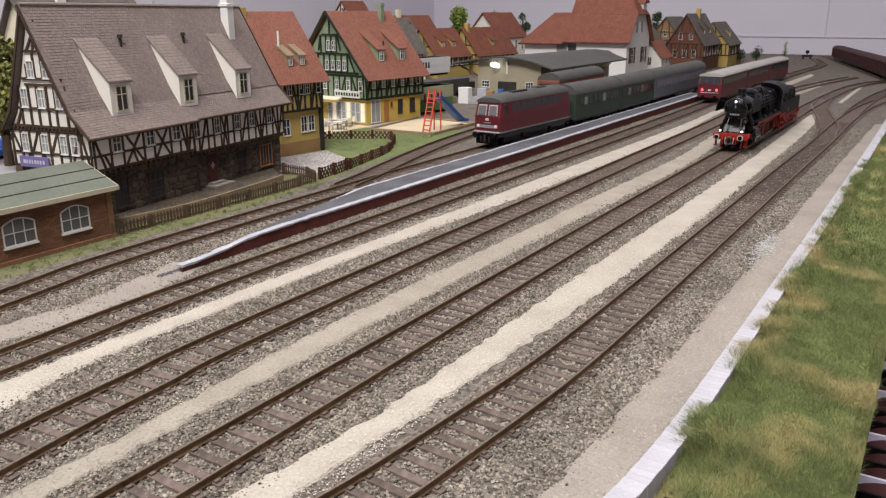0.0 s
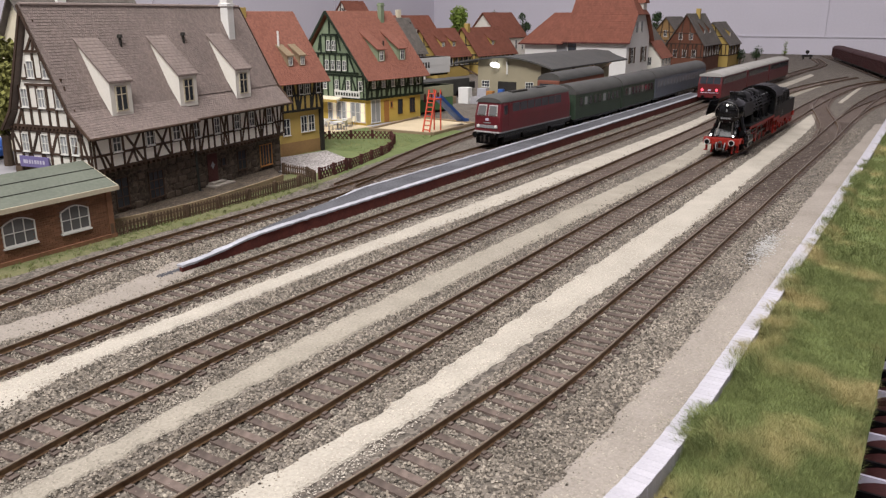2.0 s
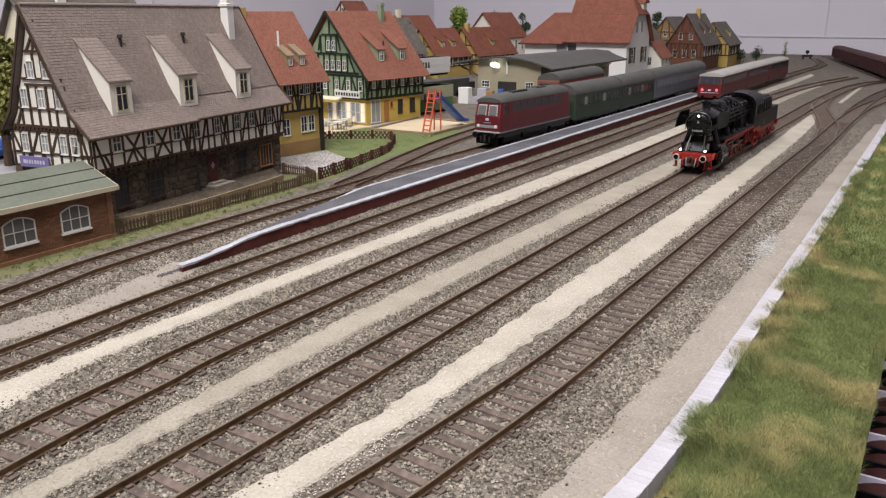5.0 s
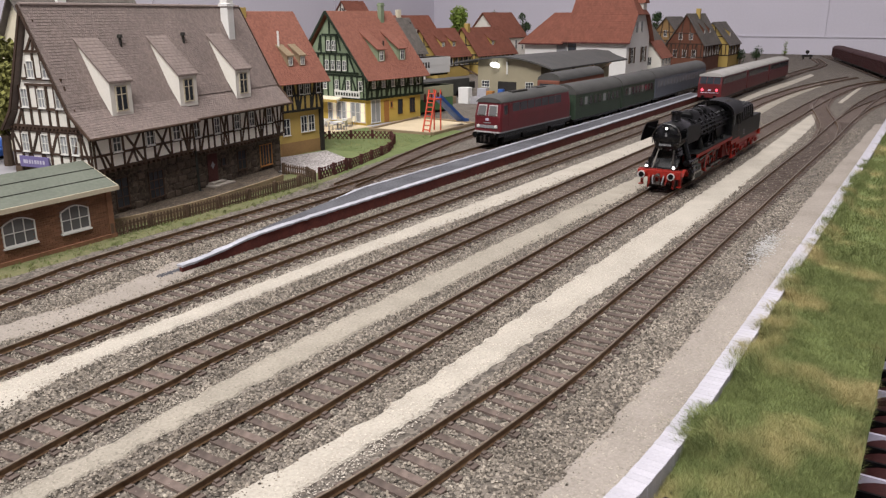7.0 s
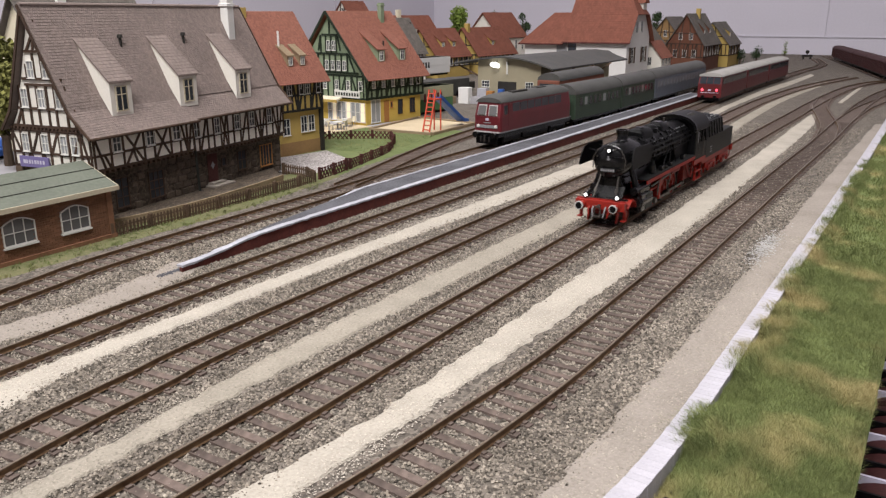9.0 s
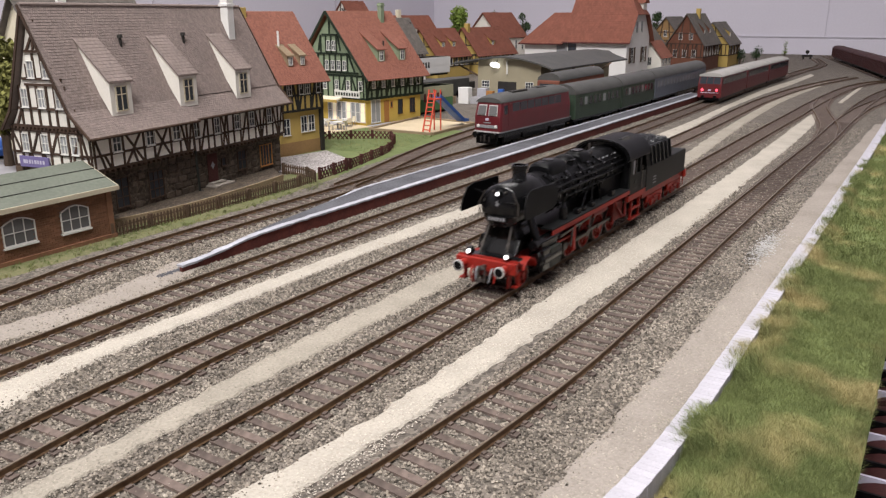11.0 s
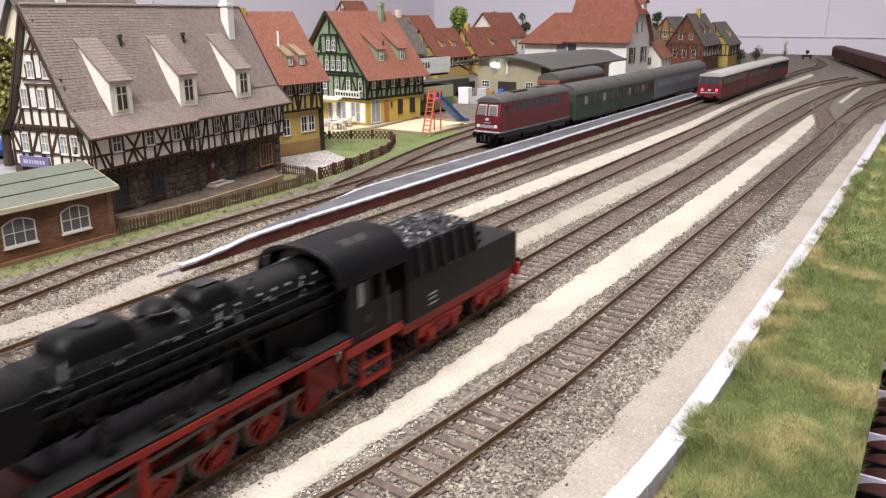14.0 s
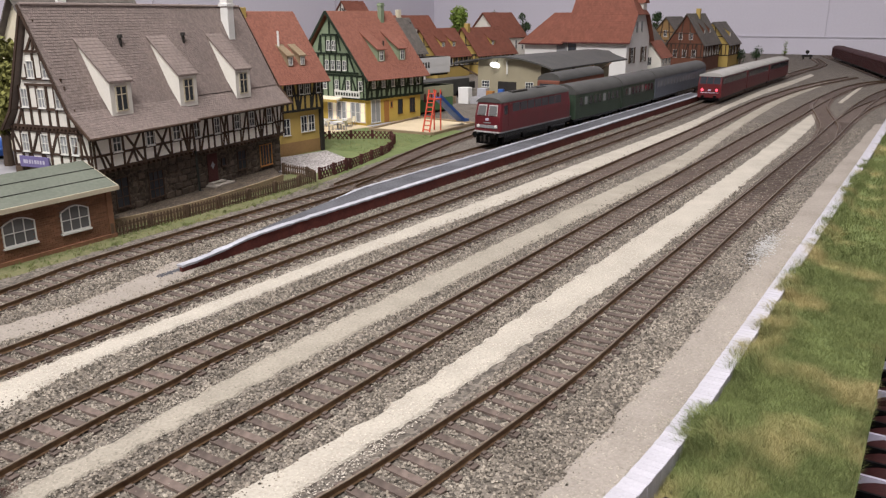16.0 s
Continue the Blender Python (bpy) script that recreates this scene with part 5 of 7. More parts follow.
part("chimney", Form().turned((36.8, 0, BZ + 8.6), (0, 0, 1), [(0, 4.6), (1.2, 3.5), (2.2, 3.2), (5.6, 3.3), (5.7, 3.8), (7.4, 3.8), (7.4, 3.0), (3, 2.8)], 24), M["black"], L, smooth=True)


def dome(name, x0, x1, w, h):
    """A rounded box saddle on the boiler's crown."""
    f = Form()
    n = 9
    rows = [(x0, 0.55), (x0 + 0.9, 0.86), (x0 + 2.4, 1.0), (x1 - 2.4, 1.0), (x1 - 0.9, 0.86), (x1, 0.55)]
    for x, k in rows:
        for i in range(n):
            a = math.pi * i / (n - 1)
            c, s = math.cos(a), math.sin(a)
            f.v.append((x, w * math.copysign(abs(c) ** 0.6, c), BZ + 5 + (BR - 5 + h * k) * abs(s) ** 0.5))
    for j in range(len(rows) - 1):
        for i in range(n - 1):
            f.f.append((j * n + i, j * n + i + 1, (j + 1) * n + i + 1, (j + 1) * n + i))
    f.f += [tuple(range(n))[::-1], tuple((len(rows) - 1) * n + i for i in range(n))]
    return part(name, f, M["black_flat"], L, smooth=True)


fd = dome("feedwater_dome", 57, 76, 6.2, 3.9)
part("lid", Form().rod((66.5, 0, BZ + BR + 3.6), (66.5, 0, BZ + BR + 4.3), 3.0, 2.7, 16), M["black"], fd, smooth=True)
sdm = part("steam_dome", Form().turned((85.5, 0, BZ + BR - 2.5), (0, 0, 1), [(0, 5.4), (3.6, 5.1), (5.2, 4.2), (6.0, 2.6), (6.3, 0.4)], 22), M["black_flat"], L, smooth=True)
part("rim", Form().turned((85.5, 0, BZ + BR + 1.0), (0, 0, 1), [(0, 5.1), (0.2, 5.5), (0.6, 5.5), (0.8, 5.0)], 22), M["black"], sdm, smooth=True)
sn = dome("sand_dome", 94, 107, 6.0, 3.6)
part("lid", Form().box(97, 104, -2.6, 2.6, BZ + BR + 3.3, BZ + BR + 4.1), M["black"], sn, bevel=0.3)
for x, y in ((111, 2.5), (115, -2.5), (109, -4.0), (51, 4), (79, -3.5), (91, 3.4)):
    part("valve", Form().rod((x, y, BZ + BR - 1.4), (x, y, BZ + BR + 1.6), 0.6, 0.4, 8).rod((x - 0.9, y, BZ + BR + 1.0), (x + 0.9, y, BZ + BR + 1.0), 0.3, 0.3, 6), M["steel"], L, smooth=True)
part("whistle", Form().rod((128, 4, BZ + 9), (128, 4, BZ + 13), 0.6, 0.6, 8), M["steel"], L, smooth=True)
for s_ in (-1, 1):
    for z, r in ((BZ + 5.8, 0.4), (BZ + 3.4, 0.55), (BZ + 0.6, 0.7), (BZ - 3.0, 0.6)):
        y = s_ * (math.sqrt(max(1, BR * BR - (z - BZ) ** 2)) + 0.9)
        part("pipe", Form().rod((46 if z > BZ else 66, y, z), (141, y + s_ * 0.5, z), r * 0.85, r * 0.85, 8), M["black_flat"], L, smooth=True)
    for i in range(6):
        part("stanchion", Form().rod((52 + 16 * i, s_ * 8, BZ + 5.4), (52 + 16 * i, s_ * 9.6, BZ + 5.8), 0.4, 0.4, 6), M["plate_grey"], L)
    part("air_pump", Form().rod((60, s_ * 11.8, 22.5), (60, s_ * 11.8, 28), 1.9, 1.9, 12).rod((60, s_ * 11.8, 28), (60, s_ * 11.8, 30.5), 1.2, 0.8, 10).rod((60, s_ * 11.8, 24.8), (60, s_ * 11.8, 25.4), 2.3, 2.3, 12), M["black"], L, smooth=True)
    defl = Form().prism([(12.4, s_ * 15.4, 32.6), (39.5, s_ * 15.4, 32.6), (44.6, s_ * 15.2, 36), (45.4, s_ * 14.8, 40.5), (43.4, s_ * 14.2, 43.4), (20, s_ * 14.0, 44.2), (15.6, s_ * 14.2, 43), (12.6, s_ * 14.8, 38.5), (11.6, s_ * 15.2, 34.2)], (0, s_ * 0.6, 0))
    df = part("smoke_deflector", defl, M["black_flat"], L, "black curved smoke deflector", bevel=0.2)
    for x in (22, 38):
        part("deflector_bracket", Form().bar((x, s_ * 9.2, 40), (x, s_ * 14.2, 41), 0.6, 0.6), M["black_flat"], df)
    part("deflector_bracket", Form().bar((28, s_ * 9.8, 33.6), (28, s_ * 15.2, 33.4), 0.6, 0.6), M["black_flat"], df)
    part("running_board", Form().box(41, 141, *sorted((s_ * 9.2, s_ * 15.6)), 21.6, 22.3), M["walkway"], L, "grey running board")
    part("running_board_edge", Form().box(41, 141, *sorted((s_ * 15.0, s_ * 15.85)), 19.6, 21.5), M["red"], L, "red running board edge")
    part("cylinder", Form().rod((30, s_ * 13, 10.6), (48, s_ * 13, 10.6), 4.3, 4.3, 18).rod((28.6, s_ * 13, 10.6), (30, s_ * 13, 10.6), 3.0, 4.0, 18).rod((27, s_ * 12.2, 17.4), (50, s_ * 12.2, 17.4), 2.4, 2.4, 14).box(31, 47, *sorted((s_ * 9, s_ * 15.0)), 10.6, 18), M["black"], L, smooth=True)
    part("cylinder_panel", Form().box(36.5, 48, *sorted((s_ * 14.8, s_ * 17.0)), 5.6, 14.6), M["grey_panel"], L, "grey green cylinder panel", bevel=0.4)
    part("cylinder_front", Form().box(29.5, 36.3, *sorted((s_ * 14.8, s_ * 16.6)), 5.4, 15.4), M["black"], L, bevel=0.4)
    part("guide_bar", Form().box(48.5, 66, *sorted((s_ * 13.6, s_ * 14.8)), 13.6, 14.6).box(65.2, 67.4, *sorted((s_ * 10, s_ * 15.6)), 6, 21), M["red"], L, bevel=0.2)
    part("valve_gear", Form().bar((50, s_ * 15, 16.6), (86, s_ * 15, 18.6), 0.8, 1.1).bar((85, s_ * 15, 13), (86, s_ * 15, 21.5), 1.4, 0.8).bar((62, s_ * 15.4, 9), (64, s_ * 15.4, 17), 0.7, 0.9), M["steel"], L)
    part("frame_bracket", Form().box(84, 87, *sorted((s_ * 9, s_ * 15.2)), 15, 21).prism([(68, s_ * 13, 20), (82, s_ * 13, 20), (79, s_ * 13, 16.4), (70, s_ * 13, 16.4)], (0, s_ * 1.2, 0)), M["red"], L, "red frame bracket")
    part("air_tank", Form().rod((92, s_ * 12.8, 18), (110, s_ * 12.8, 18), 2.0, 2.0, 14), M["red_frame"], L, "red air tank under the running board", smooth=True)
    part("ash_pan", Form().box(124, 138, *sorted((s_ * 9.4, s_ * 13)), 7, 17).bar((122, s_ * 14.2, 19.4), (135, s_ * 14.2, 8), 1.2, 1.6).bar((139, s_ * 14.2, 19), (139, s_ * 14.2, 7), 1.2, 1.6), M["red_frame"], L, "red ash pan and braces", bevel=0.4)
    part("cab_step", Form().box(146, 162, *sorted((s_ * 13.6, s_ * 15.6)), 3.4, 4.2).box(147, 148.0, *sorted((s_ * 13.8, s_ * 15.2)), 4, 15.4).box(160, 161, *sorted((s_ * 13.8, s_ * 15.2)), 4, 15.4).box(146, 162, *sorted((s_ * 13.6, s_ * 15.4)), 9, 9.7), M["red"], L, "red cab steps")
    part("cab_sill", Form().box(139, 168, *sorted((s_ * 14.6, s_ * 15.9)), 15.4, 18.4), M["red"], L, "red cab sill")
    part("guard_iron", Form().prism([(11, s_ * 8, 1.6), (12.8, s_ * 8, 1.6), (16, s_ * 8, 11), (12, s_ * 8, 11)], (0, s_ * 1.0, 0)), M["red"], L, "red guard iron before the wheel")
    arc_ = [(22.5 + math.cos(a) * 7.2, 6 + math.sin(a) * 7.6) for a in [0.25 + 2.4 * i / 9 for i in range(10)]]
    part("splasher", Form().prism([(x, s_ * 7.6, z) for x, z in arc_] + [(22.5 + (x - 22.5) * 0.9, s_ * 7.6, 6 + (z - 6) * 0.9) for x, z in arc_[::-1]], (0, s_ * 6.2, 0)), M["red"], L, "red splash guard over the leading wheel", smooth=True)
rp = random.Random(11)
for i in range(46):
    s_ = -1 if i % 4 else 1
    x, a = rp.uniform(48, 138), rp.uniform(-0.6, 1.1)
    b_ = a - rp.uniform(0.35, 0.9)
    y0, z0 = s_ * math.cos(a) * (BR + 0.6), BZ + math.sin(a) * (BR + 0.6)
    y1, z1 = s_ * math.cos(b_) * (BR + 1.1), BZ + math.sin(b_) * (BR + 1.1)
    part("pipe", Form().rod((x, y0, z0), (x + rp.uniform(-5, 5), y1, z1), 0.38, 0.38, 6).rod((x - 0.6, y0, z0), (x + 0.9, y0, z0), 0.8, 0.8, 8), M["black"] if i % 4 else M["plate_grey"], L)
for i in range(5):
    part("washout_plug", Form().rod((113 + 5.6 * i, -7.4, BZ + 7.4), (113 + 5.6 * i, -7.9, BZ + 7.9), 0.4, 0.4, 8), M["plate_grey"], L)
for s_ in (-1, 1):
    for x in (97, 101, 105):
        part("sand_pipe", Form().rod((x, s_ * 5.6, BZ + 8.4), (x - 3, s_ * 10.8, BZ), 0.4, 0.4, 6).rod((x - 3, s_ * 10.8, BZ), (x - 5 + (x - 101) * 2.4, s_ * 11.4, 22.4), 0.4, 0.4, 6), M["black"], L)
    for x0, x1, h_ in ((72, 77, 2.8), (80, 83, 2.0), (90, 94, 2.4), (118, 122, 3.2)):
        part("lubricator", Form().box(x0, x1, *sorted((s_ * 11.6, s_ * 14.2)), 22.3, 22.3 + h_), M["black"], L, bevel=0.3)
part("main_frame", Form().box(33, 141, -6.2, 6.2, 6.5, 20).box(8.8, 33, -6.2, 6.2, 6.5, 14.0), M["red_frame"], L, "red locomotive frame")
part("frame_shadow_plate", Form().box(48, 140, -9.0, 9.0, 20, 21.6), M["black_flat"], L)

# cab with an arched roof
cb = part("cab", Form().box(141, 141.8, -14.7, 14.7, 18.4, 39.4), M["black"], L, "black cab with side windows")
comb = [(141, 18.4), (167.6, 18.4), (167.6, 29), (159.6, 29), (159.6, 39.4), (157.4, 39.4), (157.4, 29.5), (152.2, 29.5), (152.2, 39.4), (150.6, 39.4), (150.6, 29.5), (145.6, 29.5), (145.6, 39.4), (141, 39.4)]
for s_ in (-1, 1):
    part("cab_side", Form().prism([(x, s_ * 14.7, z) for x, z in comb], (0, s_ * 0.8, 0)), M["tender_black"], cb)
arc = [(15.7 * math.cos(math.pi * i / 16), 38.4 + 10.4 * math.sin(math.pi * i / 16) ** 0.85) for i in range(17)]
part("backhead", Form().box(142, 149, -13.4, 13.4, 18.6, 38), M["black_flat"], cb)
part("cab_front", Form().prism([(140.4, y, z) for y, z in arc], (1.2, 0, 0)), M["black"], cb)
part("cab_roof", Form().prism([(136, y * 1.02, z + 0.4) for y, z in arc] + [(136, y * 0.96, z - 0.6) for y, z in arc[::-1]], (36, 0, 0)), M["black_flat"], cb, smooth=True)
for s_ in (-1, 1):
    mm = Matrix.Translation((0, s_ * 7.2, 47.4)) @ Matrix.Rotation(radians(-24 * s_), 4, "X")
    rv_ = part("roof_vent", Form().box(147, 161, -2.2, 2.2, -0.6, 0.7, mm), M["black"], cb, bevel=0.3)
    for x in (148, 154.6):
        part("vent_opening", Form().box(x, x + 5.4, -1.4, 1.4, 0.6, 0.95, mm), M["beam_black"], rv_)
part("cab_arch_trim", Form().prism([(135.6, y * 1.06, z + 0.9) for y, z in arc] + [(135.6, y * 1.0, z) for y, z in arc[::-1]], (1.0, 0, 0)), M["black"], cb, smooth=True)
for s_ in (-1, 1):
    y0, y1 = sorted((s_ * 14.9, s_ * 15.3))
    part("window_shutter", Form().box(145.8, 148.2, y0, y1, 29.8, 37.2), M["plate_grey"], cb, "pale sliding window shutter")
    part("cab_pane", Form().box(148.4, 150.5, *sorted((s_ * 15.0, s_ * 15.2)), 29.7, 37.2), M["glass"], cb)
    part("cab_plate", Form().box(148.5, 151.5, *sorted((s_ * 15.5, s_ * 15.75)), 24, 26.4), M["grey_panel"], cb)
    part("cab_plate", Form().box(146.5, 153, *sorted((s_ * 15.5, s_ * 15.72)), 20.6, 21.5), M["grey_panel"], cb)
    part("cab_handrail", Form().rod((160.2, s_ * 15.9, 20), (160.2, s_ * 15.9, 33), 0.3, 0.3, 6), M["steel"], cb)

# tender
tn = part("tank", Form().box(173, 252.5, -14.3, 14.3, 14.6, 29.5), M["tender_black"], L, "matt black tender tank", bevel=0.6)
bk = part("bunker", Form().prism([(173.5, -14.0, 29.4), (173.5, 14.0, 29.4), (173.5, 12.6, 40.4), (173.5, -12.6, 40.4)], (2.5, 0, 0)).prism([(176, -14.0, 29.4), (176, 14.0, 29.4), (176, 12.6, 40.4), (176, -12.6, 40.4)], (43.4, 0, 0)), M["black_flat"], L, "black coal bunker", bevel=0.3)
part("bunker_slope", Form().prism([(219.2, -12.4, 29.4), (224.5, -12.4, 29.4), (219.6, -12.4, 40.2), (219.2, -12.4, 40.2)], (0, 24.8, 0)), M["black_flat"], bk)
for s_ in (-1, 1):
    for i in range(6):
        x = 181 + 7.4 * i
        part("bunker_rib", Form().prism([(x, s_ * 14.0, 29.4), (x, s_ * 14.9, 29.4), (x, s_ * 13.3, 39.8), (x, s_ * 12.4, 40.3)], (1.5, 0, 0)), M["black"], bk)
rs = np.random.RandomState(21)
cl = Form()
for i in range(1300):
    x, y = rs.uniform(170, 219), rs.uniform(-11.4, 11.4)
    z = 40.2 + 1.9 * math.cos(y / 9) * math.cos((x - 198) / 26) + rs.uniform(-0.5, 0.5)
    r = rs.uniform(0.4, 1.1)
    q = OCT * r * rs.uniform(0.6, 1.2, (6, 1)) + rs.uniform(-0.3, 0.3, (6, 3)) * r
    cl.add([(x + a, y + b, z + c) for a, b, c in q], FACES.tolist())
cl.box(173.6, 219, -12, 12, 36, 40.6)
part("coal", cl, M["coal"], L, "heap of glossy black coal", kind="stuff")
part("tank_hatch", Form().rod((238, 0, 29.4), (238, 0, 31), 4.6, 4.6, 16), M["black_flat"], L, bevel=0.3)
part("hatch_ledge", Form().box(227, 231, -10, 10, 29.4, 30.6), M["black_flat"], L, bevel=0.3)
part("tender_frame", Form().box(173, 255, -12.5, 12.5, 10.4, 14.5).box(254, 256.5, -14.6, 14.6, 9.8, 14.8), M["red"], L, "red tender frame")
for s_ in (-1, 1):
    for x0 in (182, 222):
        bg = part("bogie_frame", Form().prism([(x0, s_ * 11.6, 6.4), (x0 + 8, s_ * 11.6, 4.6), (x0 + 21, s_ * 11.6, 4.6), (x0 + 29, s_ * 11.6, 6.4), (x0 + 29, s_ * 11.6, 10.2), (x0, s_ * 11.6, 10.2)], (0, s_ * 1.3, 0)), M["red"], L, "red bogie side frame", bevel=0.3)
        for x in (x0 + 4.5, x0 + 20.5):
            part("axle_box", Form().box(x, x + 4.2, *sorted((s_ * 12.6, s_ * 14.2)), 3.8, 7.8), M["red_frame"], bg, bevel=0.3)
        part("leaf_spring", Form().prism([(x0 + 9.5, s_ * 12.6, 8.8), (x0 + 19.5, s_ * 12.6, 8.8), (x0 + 17, s_ * 12.6, 6.4), (x0 + 12, s_ * 12.6, 6.4)], (0, s_ * 1.2, 0)), M["red_frame"], bg)
    for y in (9.6, 13):
        part("tender_ladder", Form().rod((254.5, s_ * y, 4), (254.5, s_ * y, 27), 0.35, 0.35, 6), M["red_frame"] if y > 10 else M["black"], L)
    for z, ln_ in ((17.6, 6), (19.6, 5), (21.2, 5.5)):
        part("tender_lettering", Form().box(186, 186 + ln_, *sorted((s_ * 14.3, s_ * 14.45)), z, z + 0.6), M["plate_grey"], L)


def wheelset(x, r, spokes, name, weight=False):
    """Two spoked wheels on an axle, built round the axle's middle."""
    ob = part(name, Form().rod((0, -9, 0), (0, 9, 0), 1.2, 1.2, 8), M["red_frame"], L, "red spoked wheels on their axle")
    for s_ in (-1, 1):
        y0 = s_ * 8.0
        part("tyre", Form().turned((0, y0, 0), (0, s_, 0), [(0, r * 0.88), (0, r + 0.6), (0.5, r + 0.6), (0.6, r), (2.2, r), (2.2, r * 0.88), (0, r * 0.88)], 28), M["steel"], ob, "worn steel tyre", smooth=True)
        part("rim", Form().turned((0, y0, 0), (0, s_, 0), [(0.1, r * 0.78), (0.1, r * 0.88), (2.1, r * 0.88), (2.1, r * 0.78), (0.1, r * 0.78)], 28), M["red"], ob, smooth=True)
        part("hub", Form().turned((0, y0, 0), (0, s_, 0), [(0, 1.9), (2.6, 1.7)], 12), M["red"], ob)
        for i in range(spokes):
            a = 2 * math.pi * i / spokes
            part("spoke", Form().bar((math.cos(a) * 1.4, y0 + s_ * 1.2, math.sin(a) * 1.4), (math.cos(a) * r * 0.84, y0 + s_ * 1.2, math.sin(a) * r * 0.84), 0.8, 0.7), M["red"], ob)
        if weight:
            part("counterweight", Form().prism([(math.cos(a) * q, y0 + s_ * 0.6, math.sin(a) * q) for q, a in ((r * 0.82, 2.4), (r * 0.82, 2.9), (r * 0.82, 3.4), (r * 0.82, 3.9), (r * 0.45, 3.7), (r * 0.45, 2.6))], (0, s_ * 1.3, 0)), M["red"], ob)
            part("crank_pin", Form().rod((3.6, y0 + s_ * 1.5, 0), (3.6, y0 + s_ * 3.4, 0), 1.0, 1.0, 8), M["steel"], ob)
    ob.location = (x * S, 0, r * S)
    return ob


drivers = [wheelset(x, 8.0, 13, "driving_wheelset", True) for x in (54, 72.5, 91, 109.5, 128)]
carriers = [wheelset(22.5, 5.0, 9, "leading_wheelset")] + [wheelset(x, 5.6, 9, "tender_wheelset") for x in (188.6, 204.6, 228.6, 244.6)]
rods = []
for s_ in (-1, 1):
    f = Form()
    for a, b in zip((54, 72.5, 91, 109.5), (72.5, 91, 109.5, 128)):
        f.bar((a - 91, s_ * 11.3, 0), (b - 91, s_ * 11.3, 0), 0.9, 1.5)
    for x in (54, 72.5, 91, 109.5, 128):
        f.rod((x - 91, s_ * 10.6, 0), (x - 91, s_ * 12.0, 0), 1.5, 1.5, 10)
    rods.append(part("coupling_rod", f, M["steel"], L, "steel coupling rod"))
    f = Form().bar((-28, s_ * 13.0, 0.6), (0, s_ * 13.0, 0), 0.9, 1.4).rod((0, s_ * 12.2, 0), (0, s_ * 13.6, 0), 1.5, 1.5, 10).box(-31, -27, *sorted((s_ * 12.4, s_ * 14.4)), -0.9, 2.4)
    rods.append(part("connecting_rod", f, M["steel"], L, "steel connecting rod"))

# ---- diesel locomotive at the platform's far side ----
D = thing("diesel_locomotive", 621, 346, 0, -2.2, "crimson diesel locomotive with dark grey roof", "locomotive")
DW = 14.0


def hull(x0, x1, w, z0, z1, nose, z2=None):
    """A locomotive body whose ends lean back above the waist."""
    zm = z0 + (z1 - z0) * 0.5
    f = Form()
    A = [(x0, w - 1.2, z0), (x0, w - 1.0, zm), (x0 + nose, w - 1.8, z1)]
    Bq = [(x0 + 3, w, z0), (x0 + 3, w, zm), (x0 + nose + 3, w - 0.9, z1)]
    C = [(x1 - 3, w, z0), (x1 - 3, w, zm), (x1 - nose - 3, w - 0.9, z1)]
    E_ = [(x1, w - 1.2, z0), (x1, w - 1.0, zm), (x1 - nose, w - 1.8, z1)]
    for col in (A, Bq, C, E_):
        for s_ in (1, -1):
            f.v += [(x, s_ * y, z) for x, y, z in col]
    ids = lambda c, s, k: c * 6 + (0 if s > 0 else 3) + k
    for c in range(3):
        for k in range(2):
            f.f.append((ids(c, 1, k), ids(c, 1, k + 1), ids(c + 1, 1, k + 1), ids(c + 1, 1, k)))
            f.f.append((ids(c, -1, k), ids(c + 1, -1, k), ids(c + 1, -1, k + 1), ids(c, -1, k + 1)))
        f.f.append((ids(c, 1, 2), ids(c, -1, 2), ids(c + 1, -1, 2), ids(c + 1, 1, 2)))
        f.f.append((ids(c, 1, 0), ids(c + 1, 1, 0), ids(c + 1, -1, 0), ids(c, -1, 0)))
    for k in range(2):
        f.f.append((ids(0, 1, k), ids(0, -1, k), ids(0, -1, k + 1), ids(0, 1, k + 1)))
        f.f.append((ids(3, 1, k), ids(3, 1, k + 1), ids(3, -1, k + 1), ids(3, -1, k)))
    return f


part("body", hull(3, 146, DW, 14, 40, 3.5), M["crimson"], D, "crimson painted body", bevel=0.6)
arcd = [((DW - 0.6) * math.cos(math.pi * i / 10), 39.6 + 7.0 * math.sin(math.pi * i / 10)) for i in range(11)]
rfd = Form()
for x, k in ((5.5, 0.62), (10, 0.9), (18, 1.0), (131, 1.0), (139, 0.9), (143.5, 0.62)):
    rfd.v += [(x, y * (0.94 + 0.06 * k), 39.6 + (z - 39.6) * k) for y, z in arcd]
for i in range(5):
    for j in range(10):
        rfd.f.append((i * 11 + j, i * 11 + j + 1, (i + 1) * 11 + j + 1, (i + 1) * 11 + j))
rfd.f += [tuple(range(11))[::-1], tuple(55 + j for j in range(11))]
rfd.f += [tuple([i * 11 for i in range(6)] + [i * 11 + 10 for i in range(5, -1, -1)])]
part("roof", rfd, M["roof_dark"], D, "dark grey rounded roof", smooth=True)
part("roof_hatch", Form().box(38, 66, -6, -1, 45, 47.2).box(92, 108, -4, 4, 45.4, 47), M["beam_black"], D)
band = Form()
for i in range(7):
    for s_ in (-1, 1):
        band.box(25 + 14.2 * i, 37.5 + 14.2 * i, *sorted((s_ * (DW - 1.2), s_ * (DW - 0.2))), 30.5, 38)
part("side_grille", band, M["band_grey"], D, "grey band of side windows and grilles")
